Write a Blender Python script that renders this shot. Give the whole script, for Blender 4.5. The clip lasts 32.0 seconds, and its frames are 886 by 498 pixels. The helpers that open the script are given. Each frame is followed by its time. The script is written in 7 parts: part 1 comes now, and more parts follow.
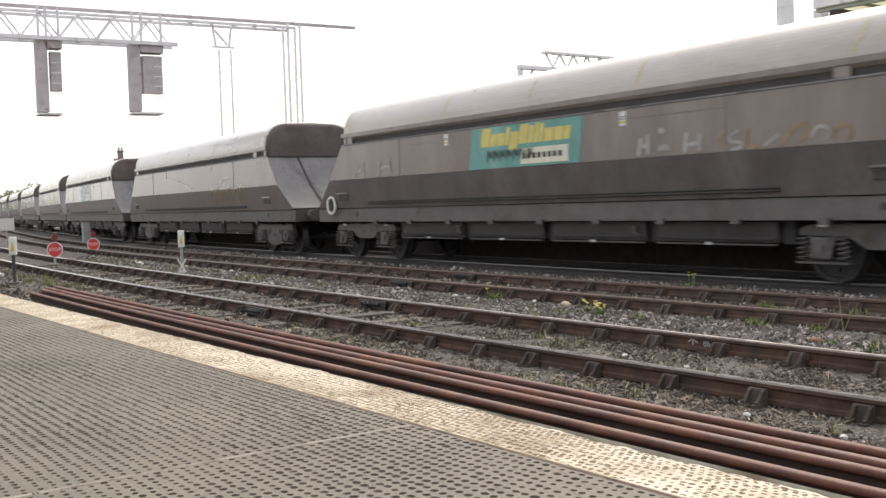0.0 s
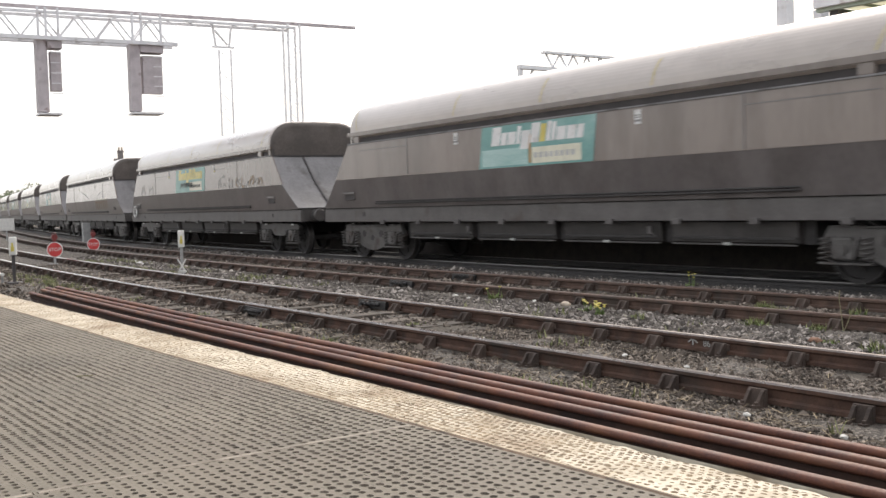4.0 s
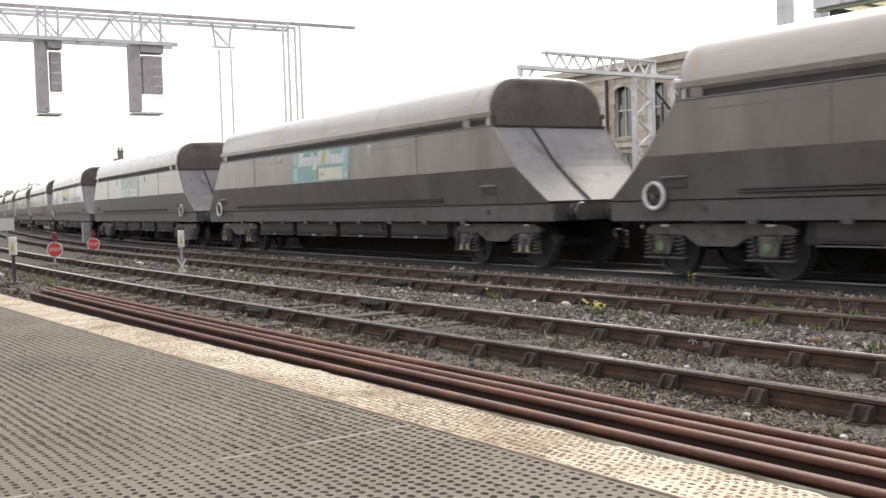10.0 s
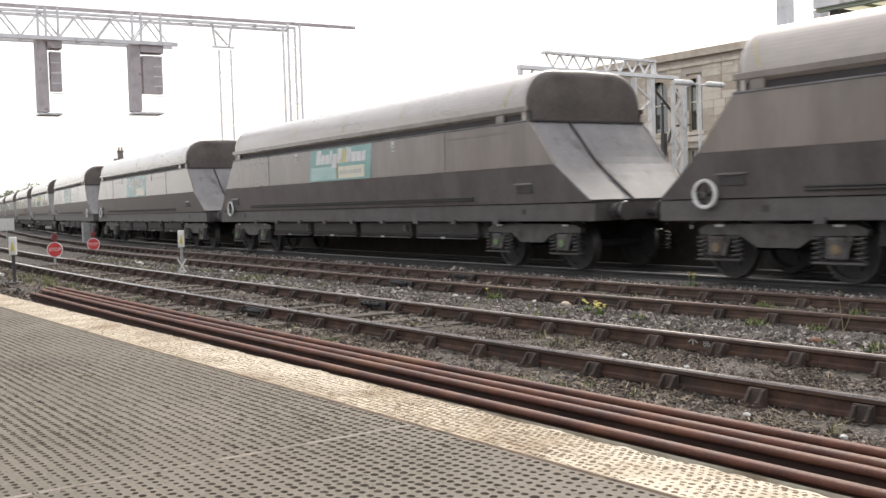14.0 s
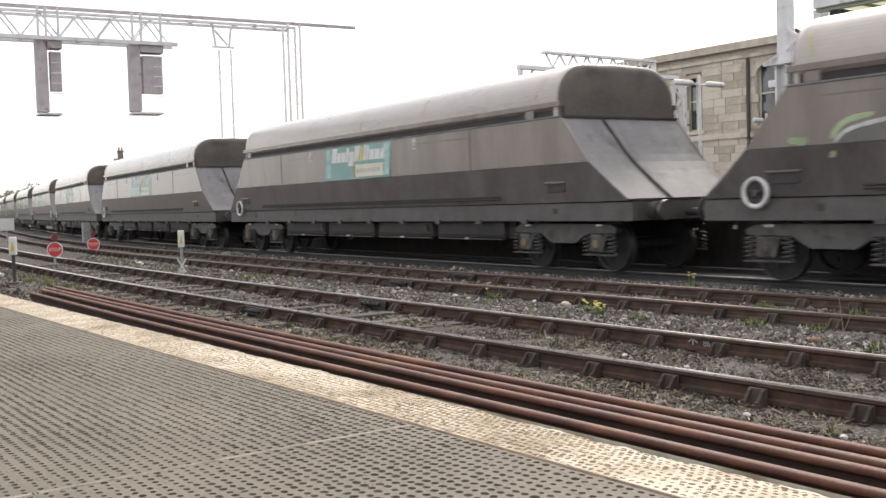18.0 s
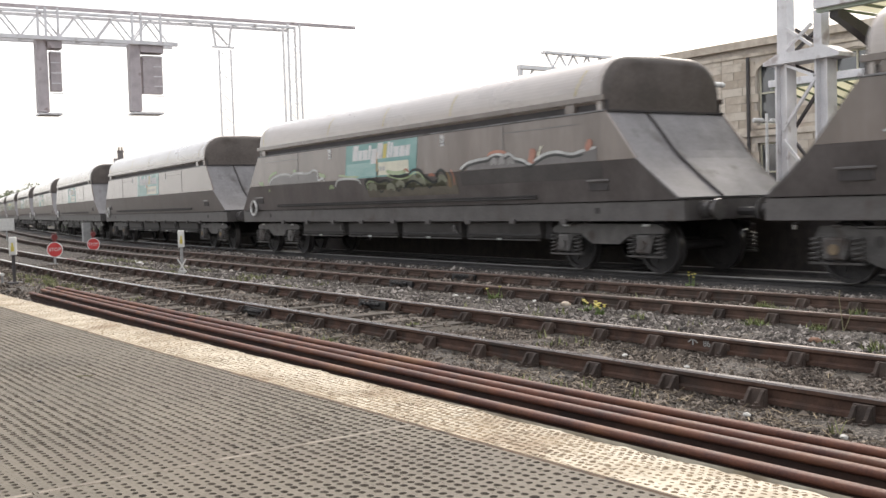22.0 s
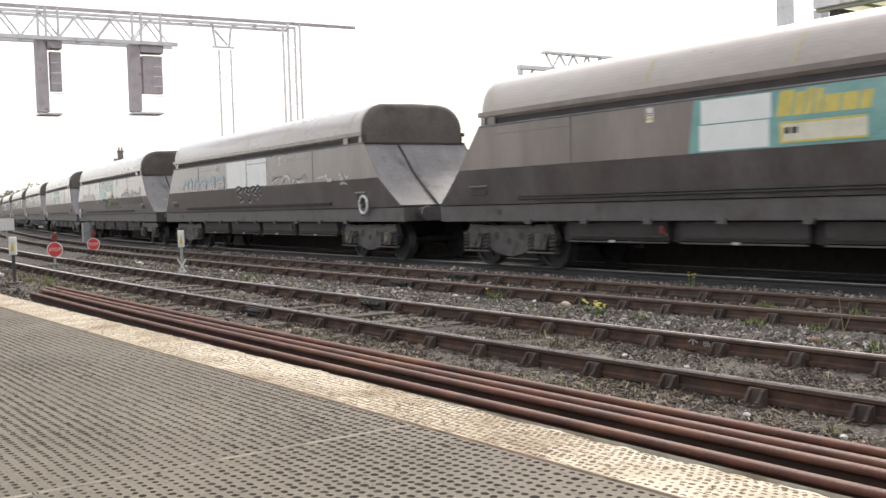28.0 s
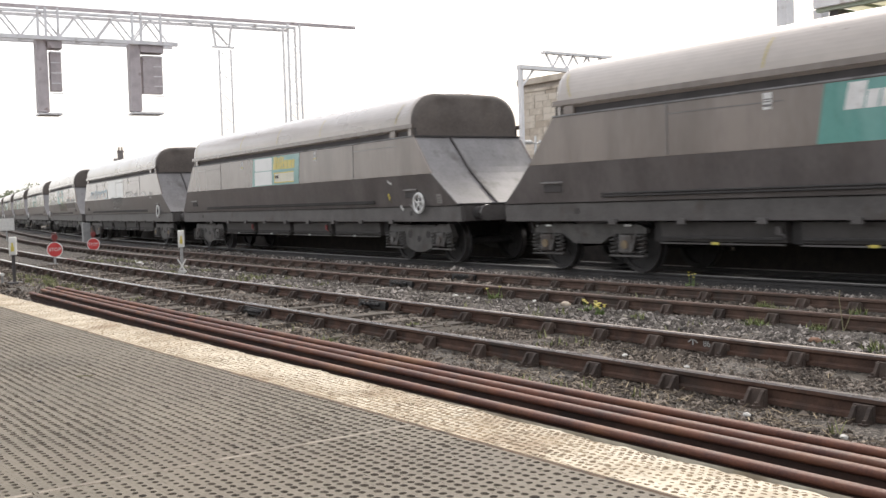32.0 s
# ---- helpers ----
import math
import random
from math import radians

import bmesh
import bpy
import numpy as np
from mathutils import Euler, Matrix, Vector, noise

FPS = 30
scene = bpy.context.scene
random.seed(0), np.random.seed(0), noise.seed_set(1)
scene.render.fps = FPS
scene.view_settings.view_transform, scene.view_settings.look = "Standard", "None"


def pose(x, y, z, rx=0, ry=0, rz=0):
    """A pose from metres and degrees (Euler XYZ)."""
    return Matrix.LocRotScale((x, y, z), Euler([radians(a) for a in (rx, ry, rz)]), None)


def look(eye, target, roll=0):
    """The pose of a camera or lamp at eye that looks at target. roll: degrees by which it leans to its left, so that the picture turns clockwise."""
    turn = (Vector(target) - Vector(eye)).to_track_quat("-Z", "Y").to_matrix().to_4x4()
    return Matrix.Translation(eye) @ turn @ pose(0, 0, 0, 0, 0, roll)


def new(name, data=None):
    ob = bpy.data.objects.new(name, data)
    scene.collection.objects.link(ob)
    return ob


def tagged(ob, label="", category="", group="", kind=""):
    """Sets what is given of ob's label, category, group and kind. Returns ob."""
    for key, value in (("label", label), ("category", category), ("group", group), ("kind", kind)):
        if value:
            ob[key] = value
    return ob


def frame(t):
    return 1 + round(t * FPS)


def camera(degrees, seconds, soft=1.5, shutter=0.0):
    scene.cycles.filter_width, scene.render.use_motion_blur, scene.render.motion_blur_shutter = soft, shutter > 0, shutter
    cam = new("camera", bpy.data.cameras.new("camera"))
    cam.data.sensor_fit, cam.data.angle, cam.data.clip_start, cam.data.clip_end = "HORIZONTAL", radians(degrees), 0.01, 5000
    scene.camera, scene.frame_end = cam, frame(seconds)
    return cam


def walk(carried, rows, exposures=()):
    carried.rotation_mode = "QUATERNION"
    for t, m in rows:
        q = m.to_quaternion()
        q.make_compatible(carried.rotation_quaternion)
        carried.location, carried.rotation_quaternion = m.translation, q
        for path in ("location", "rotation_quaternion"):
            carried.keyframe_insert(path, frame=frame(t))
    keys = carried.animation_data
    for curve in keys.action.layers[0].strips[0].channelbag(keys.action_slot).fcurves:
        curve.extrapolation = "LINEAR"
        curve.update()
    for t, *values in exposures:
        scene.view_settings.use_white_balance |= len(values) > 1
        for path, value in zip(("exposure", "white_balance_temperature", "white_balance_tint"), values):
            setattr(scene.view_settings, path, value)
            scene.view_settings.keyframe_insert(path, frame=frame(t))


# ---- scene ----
# One still camera, low on a station platform. World: x along the track, y across it, away from the
# platform, z up, with the rails' tops at z = 0. The tracks bend round a centre at (0, RC).
RC, RM, S0 = 381.13, 371.78, -65.0     # bend centre, radius at which s is counted, start of the straight


def at(s, d, z=0.0):
    """The place s metres along the line and d metres across it."""
    a = max(s, S0) / RM
    v = Vector(((RC - d) * math.sin(a), RC - (RC - d) * math.cos(a), z))
    if s < S0:
        v += Vector((math.cos(a), math.sin(a), 0)) * (s - S0)
    return v


def heading(s):
    return math.degrees(max(s, S0) / RM)


# ---- camera ----
cam = camera(46.81, 32.0, soft=1.5, shutter=0.55)
VIEW = look((0, 0, 1.2631), (-0.80872, 0.58645, 1.2631 - 0.04521), -1.737)
walk(cam, [(0.0, VIEW), (32.0, VIEW)], exposures=[(0.0, 0.40, 6500, 11), (32.0, 0.40, 6500, 11)])

# ---- world and sun ----
world = bpy.data.worlds.new("sky")
scene.world = world
world.use_nodes = True
wn = world.node_tree
sky = wn.nodes.new("ShaderNodeTexSky")
sky.sky_type, sky.sun_disc = "NISHITA", False
SUN_EL, SUN_AZ = 40.0, -34.0           # azimuth from +y towards +x
sky.sun_elevation, sky.sun_rotation = radians(SUN_EL), radians(SUN_AZ)
sky.air_density, sky.dust_density, sky.ozone_density, sky.altitude = 1.0, 5.0, 1.0, 50
# thin white cloud over the whole sky
veil = wn.nodes.new("ShaderNodeMix")
veil.data_type = "RGBA"
veil.inputs["Factor"].default_value = 0.55
veil.inputs["B"].default_value = (9.3, 9.2, 9.0, 1)
wn.links.new(sky.outputs[0], veil.inputs["A"])
wn.links.new(veil.outputs["Result"], wn.nodes["Background"].inputs["Color"])
wn.nodes["Background"].inputs["Strength"].default_value = 0.15

sun = new("sun", bpy.data.lights.new("sun", "SUN"))
sun.data.energy, sun.data.angle, sun.data.color = 1.5, radians(18), (1.0, 0.95, 0.87)
e, a = radians(SUN_EL), radians(SUN_AZ)
SUN_DIR = Vector((math.sin(a) * math.cos(e), math.cos(a) * math.cos(e), math.sin(e)))
sun.matrix_world = look(SUN_DIR * 60, (0, 0, 0))


# ---- materials ----
def mat(name, dark, light, scale=6.0, rough=0.8, metal=0.0, bump=0.15, fine=60.0, spot=None, spot_scale=1.2,
        spot_lo=0.55, spot_hi=0.7, stretch=(1, 1, 1), shift=0.0, space="Object", bump_dist=0.01, rough_var=0.12):
    """Two-scale noise between two colours, with stains of a third, grain in the relief and uneven gloss."""
    m = bpy.data.materials.new(name)
    m.use_nodes = True
    t = m.node_tree
    b = t.nodes["Principled BSDF"]
    co = t.nodes.new("ShaderNodeTexCoord")
    mp = t.nodes.new("ShaderNodeMapping")
    mp.inputs["Scale"].default_value = stretch
    t.links.new(co.outputs[space], mp.inputs["Vector"])
    n1 = t.nodes.new("ShaderNodeTexNoise")
    n1.inputs["Scale"].default_value, n1.inputs["Detail"].default_value = scale, 6
    n2 = t.nodes.new("ShaderNodeTexNoise")
    n2.inputs["Scale"].default_value, n2.inputs["Detail"].default_value = fine, 3
    for n in (n1, n2):
        t.links.new(mp.outputs[0], n.inputs["Vector"])
    add = t.nodes.new("ShaderNodeMath")
    add.operation = "MULTIPLY_ADD"
    t.links.new(n2.outputs["Fac"], add.inputs[0])
    add.inputs[1].default_value = 0.45
    t.links.new(n1.outputs["Fac"], add.inputs[2])
    fac = add
    if shift:
        oi = t.nodes.new("ShaderNodeObjectInfo")
        sh = t.nodes.new("ShaderNodeMath")
        sh.operation = "MULTIPLY_ADD"
        t.links.new(oi.outputs["Random"], sh.inputs[0])
        sh.inputs[1].default_value = shift
        t.links.new(add.outputs[0], sh.inputs[2])
        fac = t.nodes.new("ShaderNodeMath")
        fac.operation = "SUBTRACT"
        t.links.new(sh.outputs[0], fac.inputs[0])
        fac.inputs[1].default_value = shift / 2
    ramp = t.nodes.new("ShaderNodeValToRGB")
    ramp.color_ramp.elements[0].position, ramp.color_ramp.elements[1].position = 0.5, 0.95
    ramp.color_ramp.elements[0].color, ramp.color_ramp.elements[1].color = (*dark, 1), (*light, 1)
    t.links.new(fac.outputs[0], ramp.inputs[0])
    col = ramp.outputs[0]
    if spot:
        n3 = t.nodes.new("ShaderNodeTexNoise")
        n3.inputs["Scale"].default_value, n3.inputs["Detail"].default_value = spot_scale, 5
        t.links.new(mp.outputs[0], n3.inputs["Vector"])
        r3 = t.nodes.new("ShaderNodeMapRange")
        r3.inputs["From Min"].default_value, r3.inputs["From Max"].default_value = spot_lo, spot_hi
        t.links.new(n3.outputs["Fac"], r3.inputs["Value"])
        mx = t.nodes.new("ShaderNodeMix")
        mx.data_type = "RGBA"
        t.links.new(r3.outputs[0], mx.inputs["Factor"])
        t.links.new(col, mx.inputs["A"])
        mx.inputs["B"].default_value = (*spot, 1)
        col = mx.outputs["Result"]
    t.links.new(col, b.inputs["Base Color"])
    rr = t.nodes.new("ShaderNodeMapRange")
    rr.inputs["To Min"].default_value, rr.inputs["To Max"].default_value = max(rough - rough_var, 0.05), min(rough + rough_var, 1)
    t.links.new(n1.outputs["Fac"], rr.inputs["Value"])
    t.links.new(rr.outputs[0], b.inputs["Roughness"])
    b.inputs["Metallic"].default_value = metal
    if bump:
        bp = t.nodes.new("ShaderNodeBump")
        bp.inputs["Strength"].default_value, bp.inputs["Distance"].default_value = bump, bump_dist
        t.links.new(add.outputs[0], bp.inputs["Height"])
        t.links.new(bp.outputs[0], b.inputs["Normal"])
    return m


M = {}
M["side"] = mat("grimy_body_paint", (0.124, 0.094, 0.076), (0.205, 0.163, 0.138), 1.1, 0.20, 0, 0.14, 9, (0.088, 0.062, 0.048), 0.8, 0.50, 0.75, (1.2, 1, 0.28), 0.25, rough_var=0.13)
# Body paint darkened as shade on the down-facing lower sides; also seams, fills.
M["lower"] = mat("lower_shade_and_fills", (0.070, 0.061, 0.059), (0.140, 0.125, 0.121), 1.4, 0.34, 0, 0.12, 16, (0.064, 0.051, 0.045), 0.9, 0.58, 0.8, (1, 1, 0.5), 0.2)


def slick(key, ior, coat, coat_rough):
    """Paint polished by coal dust and rain, under a film of oil."""
    b = M[key].node_tree.nodes["Principled BSDF"]
    b.inputs["IOR"].default_value = ior
    b.inputs["Coat Weight"].default_value, b.inputs["Coat Roughness"].default_value = coat, coat_rough


slick("side", 1.5, 0.8, 0.16)
slick("lower", 1.5, 0.8, 0.22)
M["sole"] = mat("solebar_paint", (0.070, 0.063, 0.060), (0.125, 0.115, 0.110), 2.2, 0.55, 0, 0.12, 25, (0.055, 0.038, 0.028), 1.5, 0.6, 0.8, shift=0.2)
M["end"] = mat("galvanised_end_sheet", (0.125, 0.118, 0.118), (0.235, 0.226, 0.227), 1.7, 0.5, 0.0, 0.1, 18, (0.088, 0.078, 0.073), 1.9, 0.54, 0.68, (1, 1, 0.6), 0.25)
# Roof sheet paled: the sky's glare is carried in its base colour.
M["roof"] = mat("glare_pale_roof_sheet", (0.340, 0.288, 0.250), (0.470, 0.408, 0.360), 0.8, 0.30, 0.0, 0.02, 6, (0.38, 0.315, 0.268), 0.5, 0.55, 0.75, (0.4, 1, 1), 0.2)
slick("roof", 1.8, 0.8, 0.2)
M["endplate"] = mat("dark_end_plate", (0.062, 0.050, 0.043), (0.125, 0.103, 0.090), 1.5, 0.55, 0, 0.1, 16, (0.05, 0.038, 0.03), 1.2, 0.55, 0.75, shift=0.2)
M["spray_olive"] = mat("spray_olive", (0.060, 0.064, 0.036), (0.125, 0.130, 0.072), 2.5, 0.6, 0, 0.0, 20)
M["spray_tan"] = mat("spray_dull_brown", (0.085, 0.074, 0.055), (0.150, 0.130, 0.098), 2.5, 0.6, 0, 0.0, 20)
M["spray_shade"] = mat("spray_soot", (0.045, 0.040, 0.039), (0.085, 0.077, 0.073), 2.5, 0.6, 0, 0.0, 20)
M["side_pale"] = mat("spray_light_grey", (0.20, 0.19, 0.18), (0.33, 0.315, 0.30), 3, 0.6, 0, 0.0, 20)
M["spray_pale"] = mat("spray_grey_green", (0.15, 0.155, 0.11), (0.27, 0.275, 0.20), 3, 0.6, 0, 0.0, 20)
# Near-black that puts shade into recesses and holes; also dark print bars.
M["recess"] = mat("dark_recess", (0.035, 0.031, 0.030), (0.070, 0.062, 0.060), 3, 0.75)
M["bogie"] = mat("bogie_steel", (0.055, 0.051, 0.048), (0.125, 0.116, 0.109), 5, 0.55, 0.0, 0.2, 40, (0.05, 0.035, 0.028), 3, 0.55, 0.7, shift=0.2)
M["buffer"] = mat("greasy_buffer_steel", (0.08, 0.075, 0.072), (0.17, 0.16, 0.155), 5, 0.32, 0.5, 0.1, 40)
M["black"] = mat("oily_underframe", (0.026, 0.024, 0.024), (0.058, 0.053, 0.051), 5, 0.75, 0, 0.2, 40)
M["tread"] = mat("worn_wheel_steel", (0.16, 0.15, 0.145), (0.30, 0.29, 0.28), 8, 0.35, 0.9, 0.05, 50)
M["coal"] = mat("coal", (0.010, 0.010, 0.010), (0.035, 0.034, 0.034), 5, 0.5, 0, 0.8, 25)
M["white"] = mat("weathered_white_paint", (0.62, 0.61, 0.59), (0.80, 0.79, 0.77), 5, 0.55, 0, 0.1, 50, (0.40, 0.37, 0.34), 4, 0.6, 0.75)
M["stripe"] = mat("worn_yellow_stripe", (0.44, 0.36, 0.16), (0.58, 0.50, 0.30), 6, 0.6, 0, 0.05, 40)
M["teal"] = mat("teal_panel", (0.030, 0.180, 0.150), (0.075, 0.285, 0.245), 2.0, 0.42, 0, 0.05, 30, (0.16, 0.36, 0.33), 1.3, 0.55, 0.8, (1, 1, 0.4), 0.2)
M["teal_worn"] = mat("worn_teal_panel", (0.080, 0.250, 0.225), (0.170, 0.375, 0.345), 1.6, 0.42, 0, 0.05, 30, (0.33, 0.50, 0.475), 1.1, 0.48, 0.72, (0.5, 1, 1.6), 0.2)
M["teal_faded"] = mat("faded_teal_film", (0.19, 0.375, 0.345), (0.40, 0.565, 0.535), 1.3, 0.45, 0, 0.05, 30, (0.14, 0.32, 0.295), 1.5, 0.52, 0.72, (0.4, 1, 3.0), 0.2)
for q in ("teal", "teal_worn", "teal_faded"):
    slick(q, 1.5, 0.7, 0.2)
M["rust_streak"] = mat("rusty_streak", (0.34, 0.19, 0.07), (0.50, 0.31, 0.13), 6, 0.7, 0, 0.0, 30)
M["yellow"] = mat("yellow_paint", (0.50, 0.40, 0.06), (0.68, 0.56, 0.12), 5, 0.5, 0, 0.05, 40)
M["cream"] = mat("cream_sticker", (0.56, 0.54, 0.42), (0.70, 0.67, 0.52), 5, 0.5, 0, 0.05, 40)
M["pale"] = mat("pale_panel_film", (0.45, 0.55, 0.53), (0.62, 0.71, 0.69), 2.5, 0.4, 0, 0.05, 40)
M["chalk"] = mat("spray_white", (0.36, 0.36, 0.345), (0.64, 0.64, 0.615), 3, 0.7, 0, 0.0, 20)
M["pale_print"] = mat("faded_print", (0.36, 0.36, 0.345), (0.48, 0.475, 0.455), 5, 0.6, 0, 0.0, 30)
M["chalk_faint"] = mat("faint_chalky_spray", (0.23, 0.22, 0.205), (0.40, 0.385, 0.36), 4, 0.75, 0, 0.0, 30)
M["spray_blue"] = mat("spray_blue", (0.16, 0.25, 0.30), (0.32, 0.43, 0.48), 3, 0.6, 0, 0.0, 20)
M["spray_green"] = mat("spray_green", (0.22, 0.30, 0.14), (0.42, 0.50, 0.30), 3, 0.6, 0, 0.0, 20)
M["spray_red"] = mat("spray_red", (0.30, 0.11, 0.07), (0.46, 0.20, 0.13), 3, 0.6, 0, 0.0, 20)
M["spray_dark"] = mat("spray_dark", (0.014, 0.016, 0.014), (0.04, 0.045, 0.04), 3, 0.6, 0, 0.0, 20)
M["rust_spray"] = mat("spray_ochre", (0.17, 0.105, 0.055), (0.28, 0.19, 0.10), 3, 0.7, 0, 0.0, 20)
M["panel_white"] = mat("blank_white_panel", (0.70, 0.71, 0.69), (0.82, 0.82, 0.80), 2, 0.45, 0, 0.05, 30, (0.62, 0.60, 0.56), 2.0, 0.58, 0.75)
for q in ("chalk", "chalk_faint", "rust_spray", "cream", "yellow", "pale", "stripe", "panel_white", "pale_print", "side_pale", "spray_olive", "spray_tan", "spray_pale", "spray_shade", "spray_blue", "spray_green", "spray_red"):
    slick(q, 1.5, 0.7, 0.2)
M["orange"] = mat("axle_cap_ochre", (0.16, 0.115, 0.07), (0.25, 0.185, 0.11), 6, 0.6)
M["green"] = mat("axle_cap_green", (0.10, 0.16, 0.075), (0.19, 0.26, 0.13), 9, 0.6)
M["axle_mark"] = mat("pale_yellow_paint", (0.30, 0.27, 0.16), (0.46, 0.43, 0.30), 9, 0.6)
M["railtop"] = mat("polished_rail_head", (0.080, 0.050, 0.037), (0.19, 0.140, 0.115), 4, 0.28, 0.0, 0.08, 60, (0.085, 0.052, 0.036), 2.5, 0.45, 0.68, (1, 1, 1))
slick("railtop", 1.85, 1.0, 0.12)
M["running"] = mat("polished_running_band", (0.32, 0.265, 0.24), (0.52, 0.46, 0.43), 3, 0.32, 0.8, 0.05, 60, (0.17, 0.115, 0.09), 2.2, 0.52, 0.70)
M["rusthead"] = mat("rust_brown_rail_head", (0.075, 0.040, 0.027), (0.185, 0.108, 0.076), 5, 0.45, 0.0, 0.2, 60, (0.10, 0.07, 0.055), 2.5, 0.5, 0.7)
M["rustweb"] = mat("rust_brown_rail_web", (0.055, 0.033, 0.025), (0.130, 0.080, 0.058), 7, 0.85, 0.0, 0.3, 80, (0.06, 0.045, 0.036), 3, 0.5, 0.7)
M["oilhead"] = mat("dull_grey_rail_head", (0.16, 0.15, 0.14), (0.30, 0.285, 0.27), 6, 0.4, 0.6, 0.05, 50)
# Gantry legs and mast whitened for sky glare; the cross girder is white itself.
M["mast_white"] = mat("glare_white_steel", (0.78, 0.77, 0.77), (0.88, 0.87, 0.87), 3, 0.5, 0, 0.05, 40)
M["rail"] = mat("rusty_rail_side", (0.050, 0.027, 0.019), (0.122, 0.068, 0.047), 7, 0.9, 0.0, 0.3, 80, (0.046, 0.036, 0.030), 3, 0.5, 0.7)
M["rust"] = mat("rust_red_steel", (0.058, 0.020, 0.015), (0.172, 0.063, 0.035), 4, 0.66, 0.0, 0.5, 70, (0.215, 0.096, 0.044), 1.2, 0.50, 0.72, (1, 1, 1), 0.15)
# Spare rails' webs and feet: rust darkened to hold the shade between them.
M["rust_shade"] = mat("shaded_rail_web", (0.022, 0.013, 0.010), (0.062, 0.034, 0.024), 6, 0.9, 0.0, 0.3, 70)
M["chair"] = mat("rusty_cast_iron", (0.036, 0.026, 0.021), (0.100, 0.071, 0.056), 9, 0.85, 0, 0.35, 90, shift=0.3)
M["sleeper"] = mat("old_oak_sleeper", (0.045, 0.036, 0.028), (0.130, 0.106, 0.086), 4, 0.9, 0, 0.5, 40, (0.045, 0.046, 0.028), 2, 0.55, 0.7, (0.4, 3, 1), 0.35)
M["door"] = mat("sooty_discharge_door", (0.040, 0.036, 0.034), (0.080, 0.072, 0.068), 2.2, 0.6, 0, 0.12, 25, shift=0.2)
M["plate"] = mat("greased_fishplate", (0.012, 0.012, 0.012), (0.040, 0.038, 0.037), 9, 0.4, 0.2, 0.2, 60)
M["grit"] = mat("platform_paver", (0.106, 0.090, 0.064), (0.206, 0.177, 0.134), 2.2, 0.75, 0, 0.5, 170, (0.132, 0.108, 0.081), 1.3, 0.52, 0.72, shift=0.12, bump_dist=0.004)
M["joint"] = mat("slab_joint_mortar", (0.12, 0.100, 0.075), (0.34, 0.30, 0.245), 14, 0.95, 0, 0.4, 120)
M["dirt_line"] = mat("brown_dirt", (0.042, 0.027, 0.019), (0.190, 0.125, 0.080), 22, 0.95, 0, 0.5, 120)
M["coping"] = mat("worn_white_coping", (0.40, 0.325, 0.225), (0.67, 0.60, 0.475), 9, 0.75, 0, 0.5, 70, (0.30, 0.22, 0.14), 5, 0.54, 0.70, bump_dist=0.005)
M["coping_edge"] = mat("ochre_worn_coping_edge", (0.34, 0.245, 0.155), (0.56, 0.45, 0.33), 12, 0.8, 0, 0.4, 120, (0.26, 0.17, 0.10), 8, 0.56, 0.7, bump_dist=0.004)
# Browner tone inside the coping's pits, standing in for their soft shade.
M["coping_pit"] = mat("shade_in_coping_pits", (0.290, 0.215, 0.145), (0.600, 0.490, 0.350), 16, 0.95, 0, 0.3, 90)
# Pit tone of the pavers: the dimples' shade put into a darker colour.
M["dimple_shade"] = mat("shade_in_dimples", (0.058, 0.047, 0.036), (0.120, 0.098, 0.076), 30, 0.95, 0, 0.2, 120)
# Brick darkened so the far platform's face looks as if in shadow.
M["brickface"] = mat("shaded_platform_brick", (0.022, 0.019, 0.018), (0.055, 0.045, 0.040), 5, 0.9, 0, 0.4, 50)
M["steel_pale"] = mat("pale_grey_steel_paint", (0.66, 0.65, 0.66), (0.84, 0.83, 0.84), 2.5, 0.5, 0, 0.08, 40, (0.42, 0.37, 0.36), 3, 0.6, 0.75, shift=0.15)
M["steel_dim"] = mat("aged_gantry_steel", (0.38, 0.335, 0.345), (0.56, 0.505, 0.515), 3, 0.6, 0.0, 0.1, 40, (0.20, 0.15, 0.14), 3, 0.6, 0.75)
M["dark_steel"] = mat("dark_brown_steel", (0.045, 0.040, 0.040), (0.085, 0.076, 0.075), 3, 0.55, 0, 0.1, 30)
M["stone"] = mat("sandstone", (0.50, 0.42, 0.335), (0.72, 0.64, 0.54), 2.5, 0.9, 0, 0.4, 30, (0.30, 0.235, 0.18), 1.5, 0.57, 0.75, shift=0.6)
M["mortar"] = mat("stone_mortar", (0.44, 0.385, 0.33), (0.60, 0.54, 0.47), 5, 0.95, 0, 0.4, 60)
M["slate"] = mat("roof_slate", (0.14, 0.125, 0.12), (0.24, 0.215, 0.205), 4, 0.7, 0, 0.2, 40, shift=0.2)
M["glass"] = mat("window_glass", (0.05, 0.055, 0.06), (0.10, 0.105, 0.11), 2, 0.10, 0, 0.0)
slick("glass", 2.0, 0.6, 0.05)
M["cgreen"] = mat("canopy_green_paint", (0.115, 0.150, 0.085), (0.19, 0.235, 0.14), 4, 0.5, 0, 0.05, 40)
M["cmint"] = mat("canopy_mint_paint", (0.36, 0.43, 0.34), (0.52, 0.58, 0.48), 3, 0.5, 0, 0.05, 40)
M["ccream"] = mat("canopy_cream_board", (0.60, 0.575, 0.44), (0.76, 0.735, 0.60), 3, 0.55, 0, 0.08, 40, (0.50, 0.47, 0.35), 3, 0.6, 0.75, shift=0.2)
ct = M["ccream"].node_tree
tl = ct.nodes.new("ShaderNodeBsdfTranslucent")
tl.inputs["Color"].default_value = (0.86, 0.84, 0.70, 1)
mxs = ct.nodes.new("ShaderNodeMixShader")
